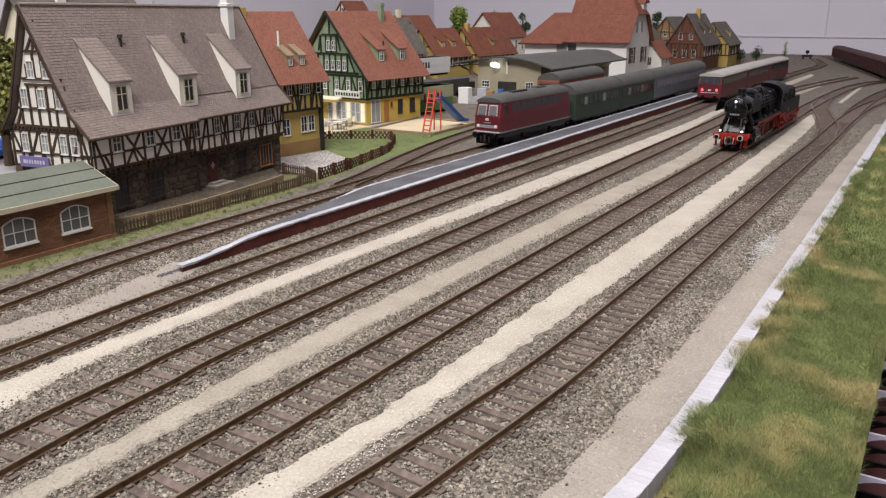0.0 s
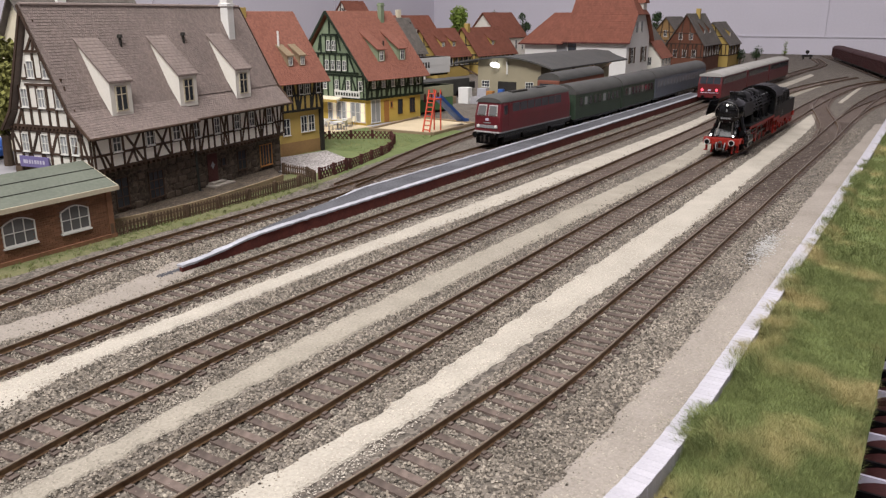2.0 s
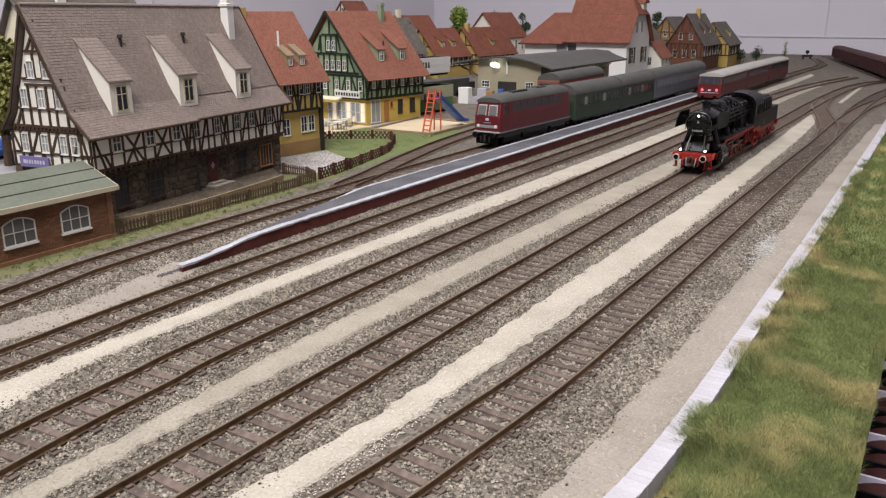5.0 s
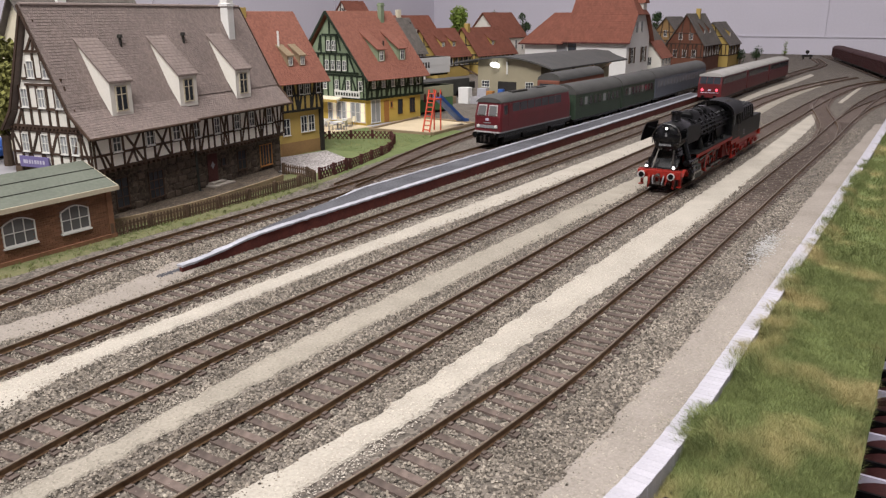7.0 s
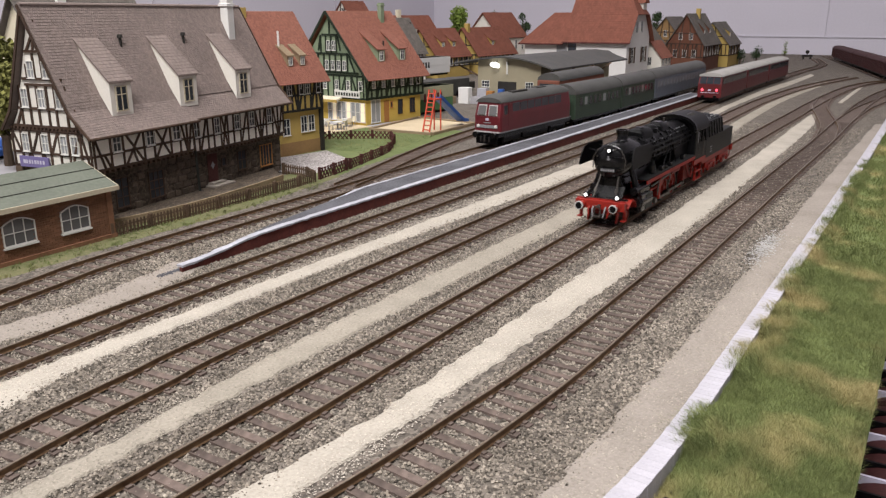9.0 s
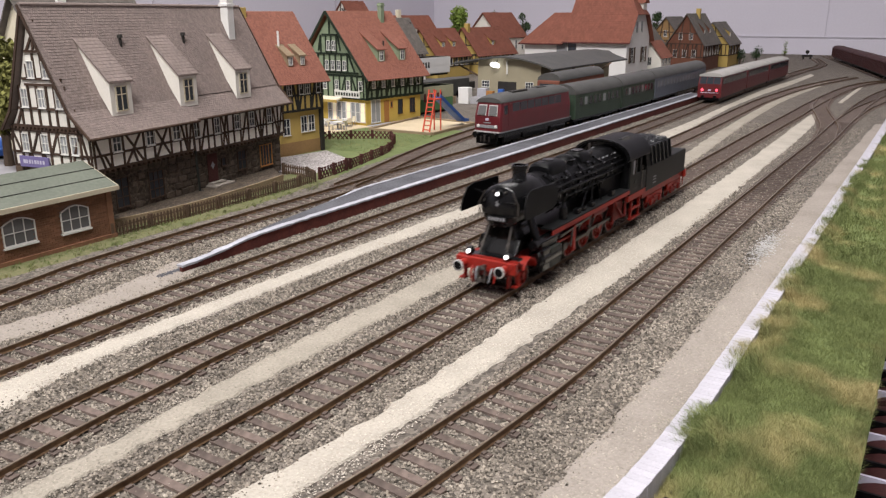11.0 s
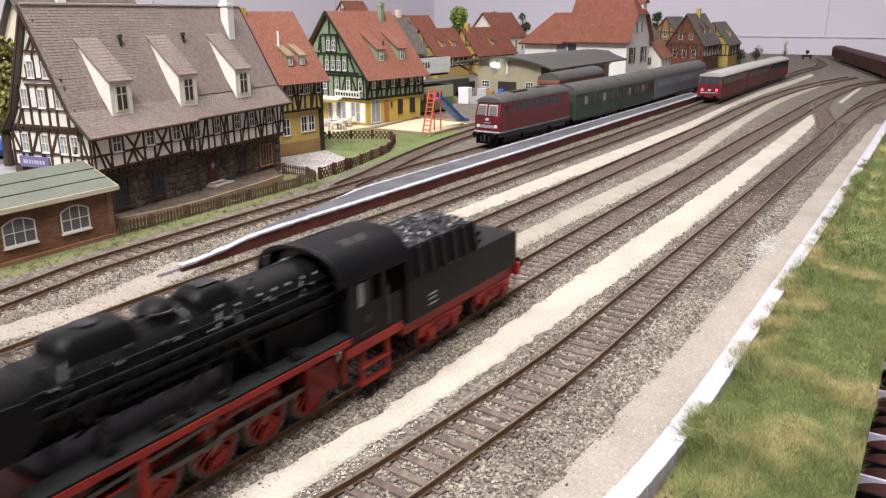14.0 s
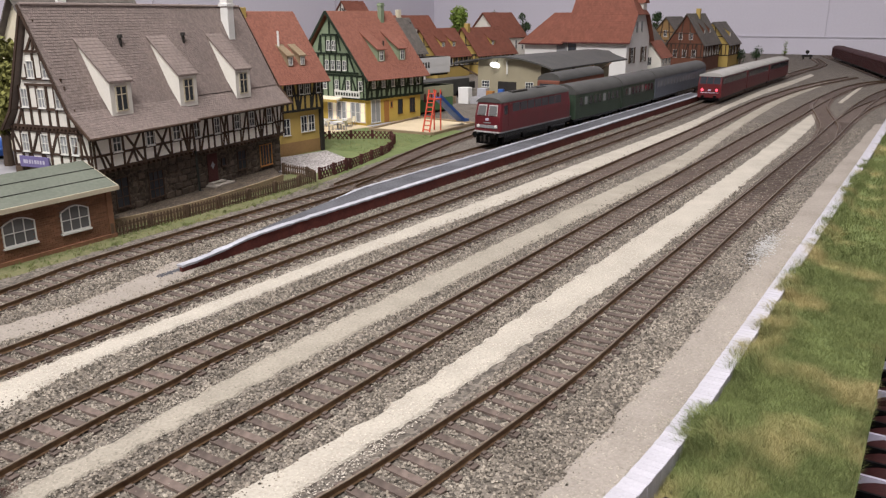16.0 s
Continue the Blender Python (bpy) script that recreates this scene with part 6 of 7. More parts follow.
for y0, y1 in ((-10.4, -1.2), (1.2, 10.4)):
    wf = part("windscreen", Form().prism([(3.1, y0, 28.2), (3.1, y1, 28.2), (5.4, y1 * 0.93, 37.6), (5.4, y0 * 0.93, 37.6)], (-0.45, 0, 0)), M["plate_pale"], D, "pale framed cab windscreen")
    part("pane", Form().prism([(2.9, y0 + 0.7, 29), (2.9, y1 - 0.7, 29), (4.9, (y1 - 0.7) * 0.93, 36.8), (4.9, (y0 + 0.7) * 0.93, 36.8)], (-0.75, 0, 0)), M["grey_glass"], wf)
for s_ in (-1, 1):
    part("cab_window", Form().box(10, 15.5, *sorted((s_ * (DW - 1), s_ * (DW - 0.05))), 29, 37), M["glass"], D)
    part("cab_door", Form().box(17, 22.5, *sorted((s_ * (DW - 1), s_ * (DW + 0.12))), 14.5, 38), M["crimson"], D)
part("frame_line", Form().box(3.4, 147, -DW - 0.2, DW + 0.2, 13.2, 14.0), M["plate_grey"], D, "dull grey line along the frame")
part("front_line", Form().box(2.2, 3.4, -DW + 0.9, DW - 0.9, 13.2, 14.3), M["plate_pale"], D, "white line across the front")
part("front_grille", Form().box(2.4, 3.4, -11, 11, 17.2, 19.8), M["plate_grey"], D, "pale bar with round lamps")
part("number_plate", Form().box(2.6, 3.3, -3.6, 3.6, 21.4, 22.3), M["plate_grey"], D)
part("emblem", Form().box(2.5, 3.4, -1.5, 1.5, 23.8, 26), M["sign_pale"], D, "pale square emblem")
for y in (-9, 9):
    part("lamp", Form().turned((2.0, y, 18.7), (1, 0, 0), [(0, 1.0), (0.3, 1.5), (1.2, 1.5)], 12), M["winframe"], D)
part("frame", Form().box(2, 147, -12.5, 12.5, 9, 13.2).box(48, 100, -12, 12, 4, 9.5), M["black"], D, bevel=0.4)
for y in (-9, 9):
    for x0, x1 in ((-3, 3), (152, 146)):
        part("buffer", Form().rod((x0, y, 11.4), (x1, y, 11.4), 2.8, 1.6, 14), M["black"], D, smooth=True)
part("plough", Form().box(2, 4, -11, 11, 3, 9).box(-0.5, 2.5, -1.5, 1.5, 7, 11.5), M["black_flat"], D, bevel=0.3)
part("coupling", Form().box(-1.5, 2, -0.8, 0.8, 5.5, 11).box(-1, 1, -4.6, -3.8, 5, 10).box(-1, 1, 3.8, 4.6, 5, 10), M["steel"], D)
for bx_ in (12, 105):
    for y0, y1 in ((-12.4, -11), (11, 12.4)):
        part("bogie_frame", Form().box(bx_, bx_ + 32, y0, y1, 4, 9), M["black"], D, bevel=0.5)
    for k_ in (6, 26):
        part("wheelset", Form().turned((bx_ + k_, -9.6, 5.4), (0, 1, 0), [(0, 5.4), (1.8, 5.4), (1.9, 2), (17.2, 2), (17.3, 5.4), (19, 5.4)], 18), M["black_flat"], D, smooth=True)


# ---- passenger coaches behind it ----
def coach(x, y, turn, ln, body, label, n, red_end=False):
    C = thing("passenger_coach", x, y, 0, turn, label, "coach", "coaches at the platform")
    w = 15.0
    part("body", Form().box(0.8, ln - 0.8, -w, w, 9, 35), M[body], C, bevel=0.8)
    a_ = [((w + 0.3) * math.cos(math.pi * i / 12), 34.6 + 10.5 * math.sin(math.pi * i / 12)) for i in range(13)]
    part("roof", Form().prism([(0.4, yy, z) for yy, z in a_], (ln - 0.8, 0, 0)), M["roof_dark"], C, "rounded grey roof", smooth=True)
    step = (ln - 16) / n
    for i in range(n):
        for s_ in (-1, 1):
            y0, y1 = sorted((s_ * (w - 0.6), s_ * (w + 0.22)))
            wn = part("window", Form().box(8 + step * i + 0.15 * step, 8 + step * (i + 0.85), y0, y1, 22, 31.5), M["coach_grey"] if body == "coach_grey" else M[body], C)
            y0, y1 = sorted((s_ * (w - 0.5), s_ * (w + 0.34)))
            # the paler panes have window reflections painted in as base colour
            part("pane", Form().box(8 + step * i + 0.22 * step, 8 + step * (i + 0.78), y0, y1, 22.7, 30.8), M["pale_glass"] if body == "coach_grey" or i % 4 == 1 else M["glass"], wn)
    for xx in (2, ln - 6.5):
        for s_ in (-1, 1):
            part("door", Form().box(xx, xx + 4.5, *sorted((s_ * (w - 0.5), s_ * (w + 0.15))), 10, 33), M[body], C)
    part("gangway", Form().box(-1.5, 0.9, -6, 6, 11, 33), M["black_flat"], C, bevel=0.4)
    part("underframe", Form().box(2, ln - 2, -12, 12, 6, 9).box(ln * 0.4, ln * 0.6, -12.5, 12.5, 3, 7), M["black"], C)
    for xx in (16, 28, ln - 28, ln - 16):
        part("wheelset", Form().turned((xx, -9.6, 5.2), (0, 1, 0), [(0, 5.2), (1.8, 5.2), (1.9, 2), (17.2, 2), (17.3, 5.2), (19, 5.2)], 14), M["black_flat"], C, smooth=True)
    return C


c1 = coach(777, 341, -2.0, 126, "coach_green", "dark green passenger coach with grey roof", 9)
part("tail_lamp", Form().turned((-1, 12, 31), (1, 0, 0), [(0, 0.9), (0.3, 1.4), (1.4, 1.4)], 10), M["lamp_red"], c1, "lit red tail lamp")
coach(905, 337, 0.3, 124, "coach_green", "dark green passenger coach with grey roof", 9)
coach(1031, 338, 0.6, 260, "coach_grey", "blue-grey passenger coach with pale windows", 16)
rv = thing("red_railcar", 905, 417, 0, 1.5, "red railcar with grey roof behind the coaches", "railcar")
part("body", Form().box(0, 160, -15, 15, 6, 37), M["tile_orange"], rv, bevel=1.5)
a_ = [(15.4 * math.cos(math.pi * i / 12), 36.6 + 9.5 * math.sin(math.pi * i / 12)) for i in range(13)]
part("roof", Form().prism([(2, yy, z) for yy, z in a_], (156, 0, 0)), M["roof_dark"], rv, smooth=True)
part("window", Form().box(-0.2, 1, -11, 11, 24, 33), M["glass"], rv)
part("wheelset", Form().box(10, 150, -9, 9, 0, 6), M["black_flat"], rv)

# ---- red railbus pair ----
RY = [(1112, 273.5, 0.7), (1280, 275.5, 0.1), (1448, 275.4, -0.9)]
for i_, (x, y, tn) in enumerate(RY):
    R = thing("railbus", x, y, 0, tn, "dark red railbus with pale grey roof, tail lamps lit" if i_ == 0 else "dark red railbus trailer with pale grey roof", "railbus", "railbus set")
    ln, w = 165, 15.6
    part("body", Form().box(0, ln, -w, w, 6, 24).prism([(0, -w, 24), (0, w, 24), (3, w - 0.6, 34.5), (3, -w + 0.6, 34.5)], (0.6, 0, 0)).box(3, ln - 2, -w + 0.3, w - 0.3, 24, 34.5), M["bus_red"], R, bevel=1.0)
    a_ = [((w + 0.4) * math.cos(math.pi * i / 12), 33.8 + 5.4 * math.sin(math.pi * i / 12)) for i in range(13)]
    part("roof", Form().prism([(1.5, yy, z) for yy, z in a_], (ln - 2.5, 0, 0)), M["bus_roof"], R, "pale grey rounded roof", smooth=True)
    for y0, y1 in ((-13.6, -5), (-4.2, 4.2), (5, 13.6)):
        part("windscreen", Form().prism([(-0.1, y0, 24.5), (-0.1, y1, 24.5), (2.7, y1 * 0.96, 33), (2.7, y0 * 0.96, 33)], (-0.3, 0, 0)), M["glass"], R)
    for k_ in range(11):
        for s_ in (-1, 1):
            part("side_window", Form().box(9 + 13.6 * k_, 20.4 + 13.6 * k_, *sorted((s_ * (w - 0.8), s_ * (w + 0.1))), 23.5, 31.5), M["glass"], R)
    if i_ == 0:
        for yy in (-9.6, 9.6):
            lm = part("tail_lamp", Form().turned((-1.6, yy, 16.2), (1, 0, 0), [(0, 1.0), (0.4, 1.6), (2, 1.7)], 14), M["lamp_red"], R, "lit red tail lamp")
        part("emblem", Form().box(-0.4, 0.3, -1.8, 1.8, 15, 17.2).box(-0.3, 0.2, -12, 12, 12.2, 12.9), M["sign_pale"], R)
    part("skirt", Form().box(2, ln - 2, -13, 13, 2.2, 6).box(-3, 2, -10, -6, 5, 9).box(-3, 2, 6, 10, 5, 9), M["black_flat"], R)
    for xx in (38, ln - 38):
        part("wheelset", Form().turned((xx, -9.6, 5.0), (0, 1, 0), [(0, 5.0), (1.8, 5.0), (1.9, 2), (17.2, 2), (17.3, 5), (19, 5)], 14), M["black_flat"], R, smooth=True)


# ---- rust red goods wagons in the far curve and below the grass ----
def wagon(x, y, z, turn, ln, label, group):
    G = thing("goods_wagon", x, y, z, turn, label, "wagon", group)
    part("body", Form().box(0, ln, -15, 15, 9, 30), M["rust"], G, bevel=0.5)
    rb_ = Form()
    for i in range(int(ln / 12)):
        for s_ in (-1, 1):
            rb_.box(4 + 12 * i, 5.5 + 12 * i, *sorted((s_ * 15, s_ * 15.9)), 9, 30)
    part("rib", rb_, M["rust"], G)
    a_ = [(15.6 * math.cos(math.pi * i / 10), 30 + 6 * math.sin(math.pi * i / 10)) for i in range(11)]
    part("roof", Form().prism([(0, yy, zz) for yy, zz in a_], (ln, 0, 0)), M["rust"], G, "rust red rounded roof", smooth=True)
    part("underframe", Form().box(-3, ln + 3, -11, 11, 5, 9), M["black_flat"], G)
    for xx in (18, ln - 18):
        part("wheelset", Form().turned((xx, -9.6, 5.2), (0, 1, 0), [(0, 5.2), (1.8, 5.2), (1.9, 2), (17.2, 2), (17.3, 5.2), (19, 5.2)], 14), M["black_flat"], G, smooth=True)
    return G


for x, y, t_ in ((2330, 255, -166), (2172, 216, -166), (2014, 176, -166), (1857, 137, -166), (1700, 98, -166)):
    wagon(x, y, 0, t_, 158, "rust red goods wagon with rounded roof", "goods wagons in the curve")
solid("lower_shelf", Form().box(-400, 1100, -700, 29, -90, -79), M["board"], "brown lower board beside the layout", "board", "structure")
for x in (250, 362):
    wg = wagon(x, -8, -79, 0, 106, "rust red goods wagon on the lower shelf", "wagons on the lower shelf")
    for i in range(9):
        part("roof_rib", Form().box(4 + 11.5 * i, 5.2 + 11.5 * i, 2, 14.5, 33 if i % 2 else 32, 36.6 - 0.1), M["sign_pale"] if i % 3 == 0 else M["black_flat"], wg)

# ---- goods shed, village and far houses ----
GS = thing("goods_shed", 975, 556, -3, -90, "khaki goods shed with broad dark canopy roof", "shed")
prof = [(-38, 52.5), (-20, 56.5), (0, 59.5), (22, 62.5), (46, 64), (70, 62), (96, 56.5), (118, 49.5)]
part("wall", Form().prism([(0, 0, 0), (96, 0, 0), (96, 0, 54.5)] + [(u, 0, z - 2.4) for u, z in prof[5:1:-1]], (0, 6, 0)).prism([(0, 6, 0), (96, 6, 0), (96, 6, 50), (46, 6, 56), (0, 6, 52)], (0, 244, 0)), M["shed_wall"], GS)
GSW = Wall((0, 0, 0), (1, 0, 0), (0, -1, 0))
part("gate_opening", GSW.slab(Form(), 32, 60, 4, 30, -0.5, 0.6), M["beam_black"], GS, "dark open loading door")
window(GS, GSW, 7, 22, 11, 8, 3, 2)
window(GS, GSW, 74, 22, 11, 8, 3, 2)
n_ = len(prof)
rfg = Form()
for yy, dz in ((-10, 0), (315, -2)):
    rfg.v += [(u + (-16 if yy > 0 and u > 90 else 0), yy, z + dz) for u, z in prof] + [(u + (-16 if yy > 0 and u > 90 else 0), yy, z + dz - 2) for u, z in prof]
for i in range(n_ - 1):
    rfg.f += [(i, i + 1, 2 * n_ + i + 1, 2 * n_ + i), (n_ + i, 3 * n_ + i, 3 * n_ + i + 1, n_ + i + 1), (i, n_ + i, n_ + i + 1, i + 1), (2 * n_ + i, 2 * n_ + i + 1, 3 * n_ + i + 1, 3 * n_ + i)]
rfg.f += [(0, 2 * n_, 3 * n_, n_), (n_ - 1, 2 * n_ - 1, 4 * n_ - 1, 3 * n_ - 1)]
part("roof", rfg, M["roof_dark"], GS, "dark grey felt canopy roof", smooth=True)
for yy in (2, 70, 140, 210):
    part("canopy_brace", Form().bar((96, yy, 34), (114, yy, 47), 2, 2), M["fence"], GS)
    part("canopy_brace", Form().bar((0, yy, 36), (-32, yy, 50), 2, 2), M["fence"], GS)
part("wall_lamp", Form().turned((30, -7, 50), (0, 0.5, 1), [(0, 2), (1, 6.5), (3, 6.5), (5, 3)], 16), M["shop_light"], GS, "bright white loading lamp", smooth=True)
part("lamp_arm", Form().rod((30, 0, 57), (30, -6, 55), 0.8, 0.8, 8), M["grey_panel"], GS)
part("downpipe", Form().rod((46, -1.2, 40), (46, -1.2, 58), 1.2, 1.2, 8), M["winframe"], GS)
part("loading_dock", Form().box(96.3, 114, 0, 300, 0, 9).box(0, 96, -24, -0.5, 0, 9), M["asphalt"], GS)
for x, y, w_, h_, mt, lb in ((40, -16, 8, 12, "blue", "small blue freight crate on the loading dock"), (10, -20, 14, 12, "coping", "pale freight crate on the loading dock"), (62, -16, 16, 7, "wood", "wooden freight pallet on the loading dock"), (24, -20, 10, 9, "orange_wood", "brown wooden freight crate on the loading dock"), (-14, -30, 16, 22, "white", "white stacked freight sacks beside the dock"), (-34, -40, 16, 10, "wood", "wooden freight pallets beside the dock")):
    cr = solid("crate", Form().box(0, w_, 0, w_ * 0.7, 0, h_), M[mt], lb, "crate", bevel=0.5, group="freight on the dock")
    cr.matrix_basis = GS.matrix_basis @ pose(x * S, y * S, (9 if x > 0 else 0) * S)


def far_house(x, y, turn, ln, wd, eave, ridge, wall_mat, roof_mat, label, beam=None, windows=0, dorm=0, gable_win=0, chim=None, over=6):
    """A village house: walls, gables, tiled slopes, timbers and windows."""
    O_ = thing("village_house", x, y, -3, turn, label, "house", "village houses")
    part("wall", Form().box(0, ln, 0, wd, 0, eave), M[wall_mat], O_)
    part("gable_wall", Form().prism([(0.2, 0.2, eave), (0.2, wd - 0.2, eave), (0.2, wd / 2, ridge - 3)], (ln - 0.4, 0, 0)), M[wall_mat], O_)
    sl = (ridge - eave) / (wd / 2)
    lo = eave - over * sl * 0.6
    tiled(O_, (-over, -over * 0.6, lo), (ln + over, -over * 0.6, lo), (-over, wd / 2, ridge), (ln + over, wd / 2, ridge), 18, int(ln / 4), M[roof_mat], 1.2, int(x))
    tiled(O_, (ln + over, wd + over * 0.6, lo), (-over, wd + over * 0.6, lo), (ln + over, wd / 2, ridge), (-over, wd / 2, ridge), 12, int(ln / 6), M[roof_mat], 1.2, int(y))
    F_, G_, R_ = Wall((0, 0, 0), (1, 0, 0), (0, -1, 0)), Wall((0, wd, 0), (0, -1, 0), (-1, 0, 0)), Wall((ln, 0, 0), (0, 1, 0), (1, 0, 0))
    if beam:
        for W_, n_ in ((F_, ln), (G_, wd), (R_, wd)):
            rows = [(0, eave * 0.5, n_, eave * 0.5), (0, eave - 1.5, n_, eave - 1.5)] + [(u, eave * 0.5, u, eave - 1) for u in np.arange(1.5, n_, 9.0)] + [(2 + 18 * i, eave * 0.5, 9 + 18 * i, eave - 2) for i in range(int(n_ / 18))]
            if W_ is not F_:
                rows += [(n_ * 0.2, eave + (ridge - eave) * 0.33, n_ * 0.8, eave + (ridge - eave) * 0.33), (n_ * 0.36, eave, n_ * 0.42, ridge - 8), (n_ * 0.64, eave, n_ * 0.58, ridge - 8)]
            beams(O_, W_, rows, 2.2, M[beam], 0.8)
    for i in range(windows):
        window(O_, F_, ln * (i + 0.5) / windows - 3.5, eave * 0.55, 7, eave * 0.3)
    for i in range(gable_win):
        for W_ in (G_, R_):
            window(O_, W_, wd * (i + 1) / (gable_win + 1) - 4, eave * 0.5, 8, 15, 2, 2)
            if i < gable_win - 1:
                window(O_, W_, wd * (i + 1.3) / (gable_win + 0.6) - 3, eave + 8, 7, 13, 2, 2)
    for i in range(dorm):
        u = ln * (i + 1) / (dorm + 1)
        dormer(O_, u - 7, u + 7, wd * 0.16, wd * 0.36, eave + sl * wd * 0.14, eave + sl * wd * 0.14 + 11, eave + sl * wd * 0.36, wall_mat, M[roof_mat])
    if chim:
        part("chimney", Form().box(ln * chim[0], ln * chim[0] + 9, wd * 0.4, wd * 0.4 + 9, ridge - 15, ridge + chim[1]), M[chim[2]], O_, bevel=0.3)
    return O_


# white station building with a half-hipped red roof and a hipped wing
SB = thing("station_building", 1474, 521, -3, 0, "large white station building with broad red tiled roof", "station")
part("wall", Form().box(0, 129, 0, 122, 0, 74), M["white"], SB, "white plastered wall")
for y in (0.2, 118):
    part("gable_wall", Form().prism([(0.2, y, 74), (128.8, y, 74), (98, y, 116), (31, y, 116)], (0, 3.6, 0)), M["white"], SB)
part("wing_wall", Form().box(4, 120, 122.3, 214, 0, 68), M["white"], SB, "white plastered wing wall")
TO = M["tile_orange"]
tiled(SB, (-9, -8, 66), (-9, 128, 66), (30, -8, 117), (30, 128, 117), 12, 34, TO, 1.2, 31)
tiled(SB, (30, -8, 117), (30, 128, 117), (64.5, 24, 163), (64.5, 128, 163), 11, 34, TO, 1.2, 32)
tiled(SB, (138, 128, 66), (138, -8, 66), (99, 128, 117), (99, -8, 117), 12, 24, TO, 1.2, 33)
tiled(SB, (99, 128, 117), (99, -8, 117), (64.5, 128, 163), (64.5, 24, 163), 11, 24, TO, 1.2, 34)
tiled(SB, (99, -8, 117), (30, -8, 117), (64.6, 24, 163), (64.5, 24, 163), 11, 18, TO, 1.2, 35)
tiled(SB, (-6, 128, 62), (-6, 224, 62), (60, 128, 121), (60, 176, 121), 15, 24, TO, 1.2, 36)
tiled(SB, (-6, 224, 62), (126, 224, 62), (60, 176, 121), (60.1, 176, 121), 15, 26, TO, 1.2, 37)
tiled(SB, (126, 224, 62), (126, 128, 62), (60, 176, 121), (60, 128, 121), 15, 20, TO, 1.2, 38)
part("eave_board", Form().bar((-9.6, -8, 65.4), (-9.6, 128, 65.4), 1.4, 2.6), M["fence_dark"], SB)
part("eave_board", Form().bar((-6.6, 128, 61.4), (-6.6, 224, 61.4), 1.4, 2.6), M["fence_dark"], SB)
SBS, SBW, SBN = Wall((0, 0, 0), (1, 0, 0), (0, -1, 0)), Wall((0, 122, 0), (0, -1, 0), (-1, 0, 0)), Wall((4, 214, 0), (0, -1, 0), (-1, 0, 0))
for u in (22, 88):
    wn_ = window(SB, SBS, u, 28, 16, 28, 2, 2)
    for a_ in (u - 8.5, u + 17.5):
        part("shutter", SBS.slab(Form(), a_, a_ + 7, 27.5, 56.5, 0.2, 1.2), M["fence"], wn_, "brown window shutter")
for u in (44, 72):
    window(SB, SBS, u, 84, 12, 20, 2, 2)
window(SB, SBW, 4, 50, 16, 14, 2, 2, "timber")
part("downpipe", Form().rod((-1.2, 121, 2), (-1.2, 121, 66), 1.3, 1.3, 8), M["plate_grey"], SB, smooth=True)
part("recess_wall", SBN.slab(Form(), 70, 91, 0, 66, -0.2, 0.8), M["plate_grey"], SB, "grey wall strip between the wings")
rt = part("roof_turret", Form().box(74, 96, -2, 18, 116, 138), M["plaster"], SB, "small roof turret")
part("turret_roof", Form().prism([(70, -6, 138), (100, -6, 138), (85, -6, 152)], (0, 28, 0)), TO, rt)
far_house(1300, 830, -3, 110, 80, 42, 92, "yellow", "tile_orange", "yellow half-timbered house with orange roof", "beam_black", 6, 2, 2)
far_house(1440, 820, -3, 150, 80, 40, 92, "yellow", "tile_orange", "yellow half-timbered cottage with orange roof", "beam_black", 8, 1, 2, (0.05, 8, "yellow"))
far_house(1420, 1010, -8, 150, 90, 62, 116, "plaster", "tile_orange", "white village house with orange roof", None, 6, 1, 2, (0.3, 12, "cream"))
far_house(1180, 850, -8, 90, 90, 52, 112, "plaster", "tile_grey", "half-timbered house with dark grey roof", "timber", 4, 0, 2)
far_house(1640, 880, -6, 110, 90, 70, 122, "plaster", "tile_orange", "village house with red roof behind trees", None, 4, 0, 1)
far_house(1747, 450, 2, 160, 78, 58, 119, "inn_wood", "tile_grey", "brown half-timbered inn with grey roof", "timber", 6, 2, 3, (0.5, 10, "yellow"))
far_house(1650, 530, 2, 90, 90, 60, 114, "cream", "tile_grey", "white half-timbered house with grey roof", "timber", 4, 0, 3)
far_house(1930, 440, 3, 150, 80, 52, 100, "yellow", "tile_grey", "yellow house with dark grey roof", "timber", 4, 1, 2)
far_house(1900, 540, 3, 150, 80, 60, 112, "ochre", "tile_grey", "brown house with dark grey roof", "timber", 4, 1, 2)
far_house(1560, 1240, -4, 70, 60, 112, 150, "plaster", "tile_orange", "tall tower house with red roof", "timber", 3, 0, 2)
far_house(1625, 500, -1, 60, 50, 36, 66, "plaster", "tile_red", "small house with red roof beside the tracks", None, 3, 0, 1)
far_house(400, 640, 5, 120, 70, 80, 136, "cream", "tile_grey", "house with pale chimneys behind the large roof", None, 4, 0, 2, (0.3, 22, "white"))

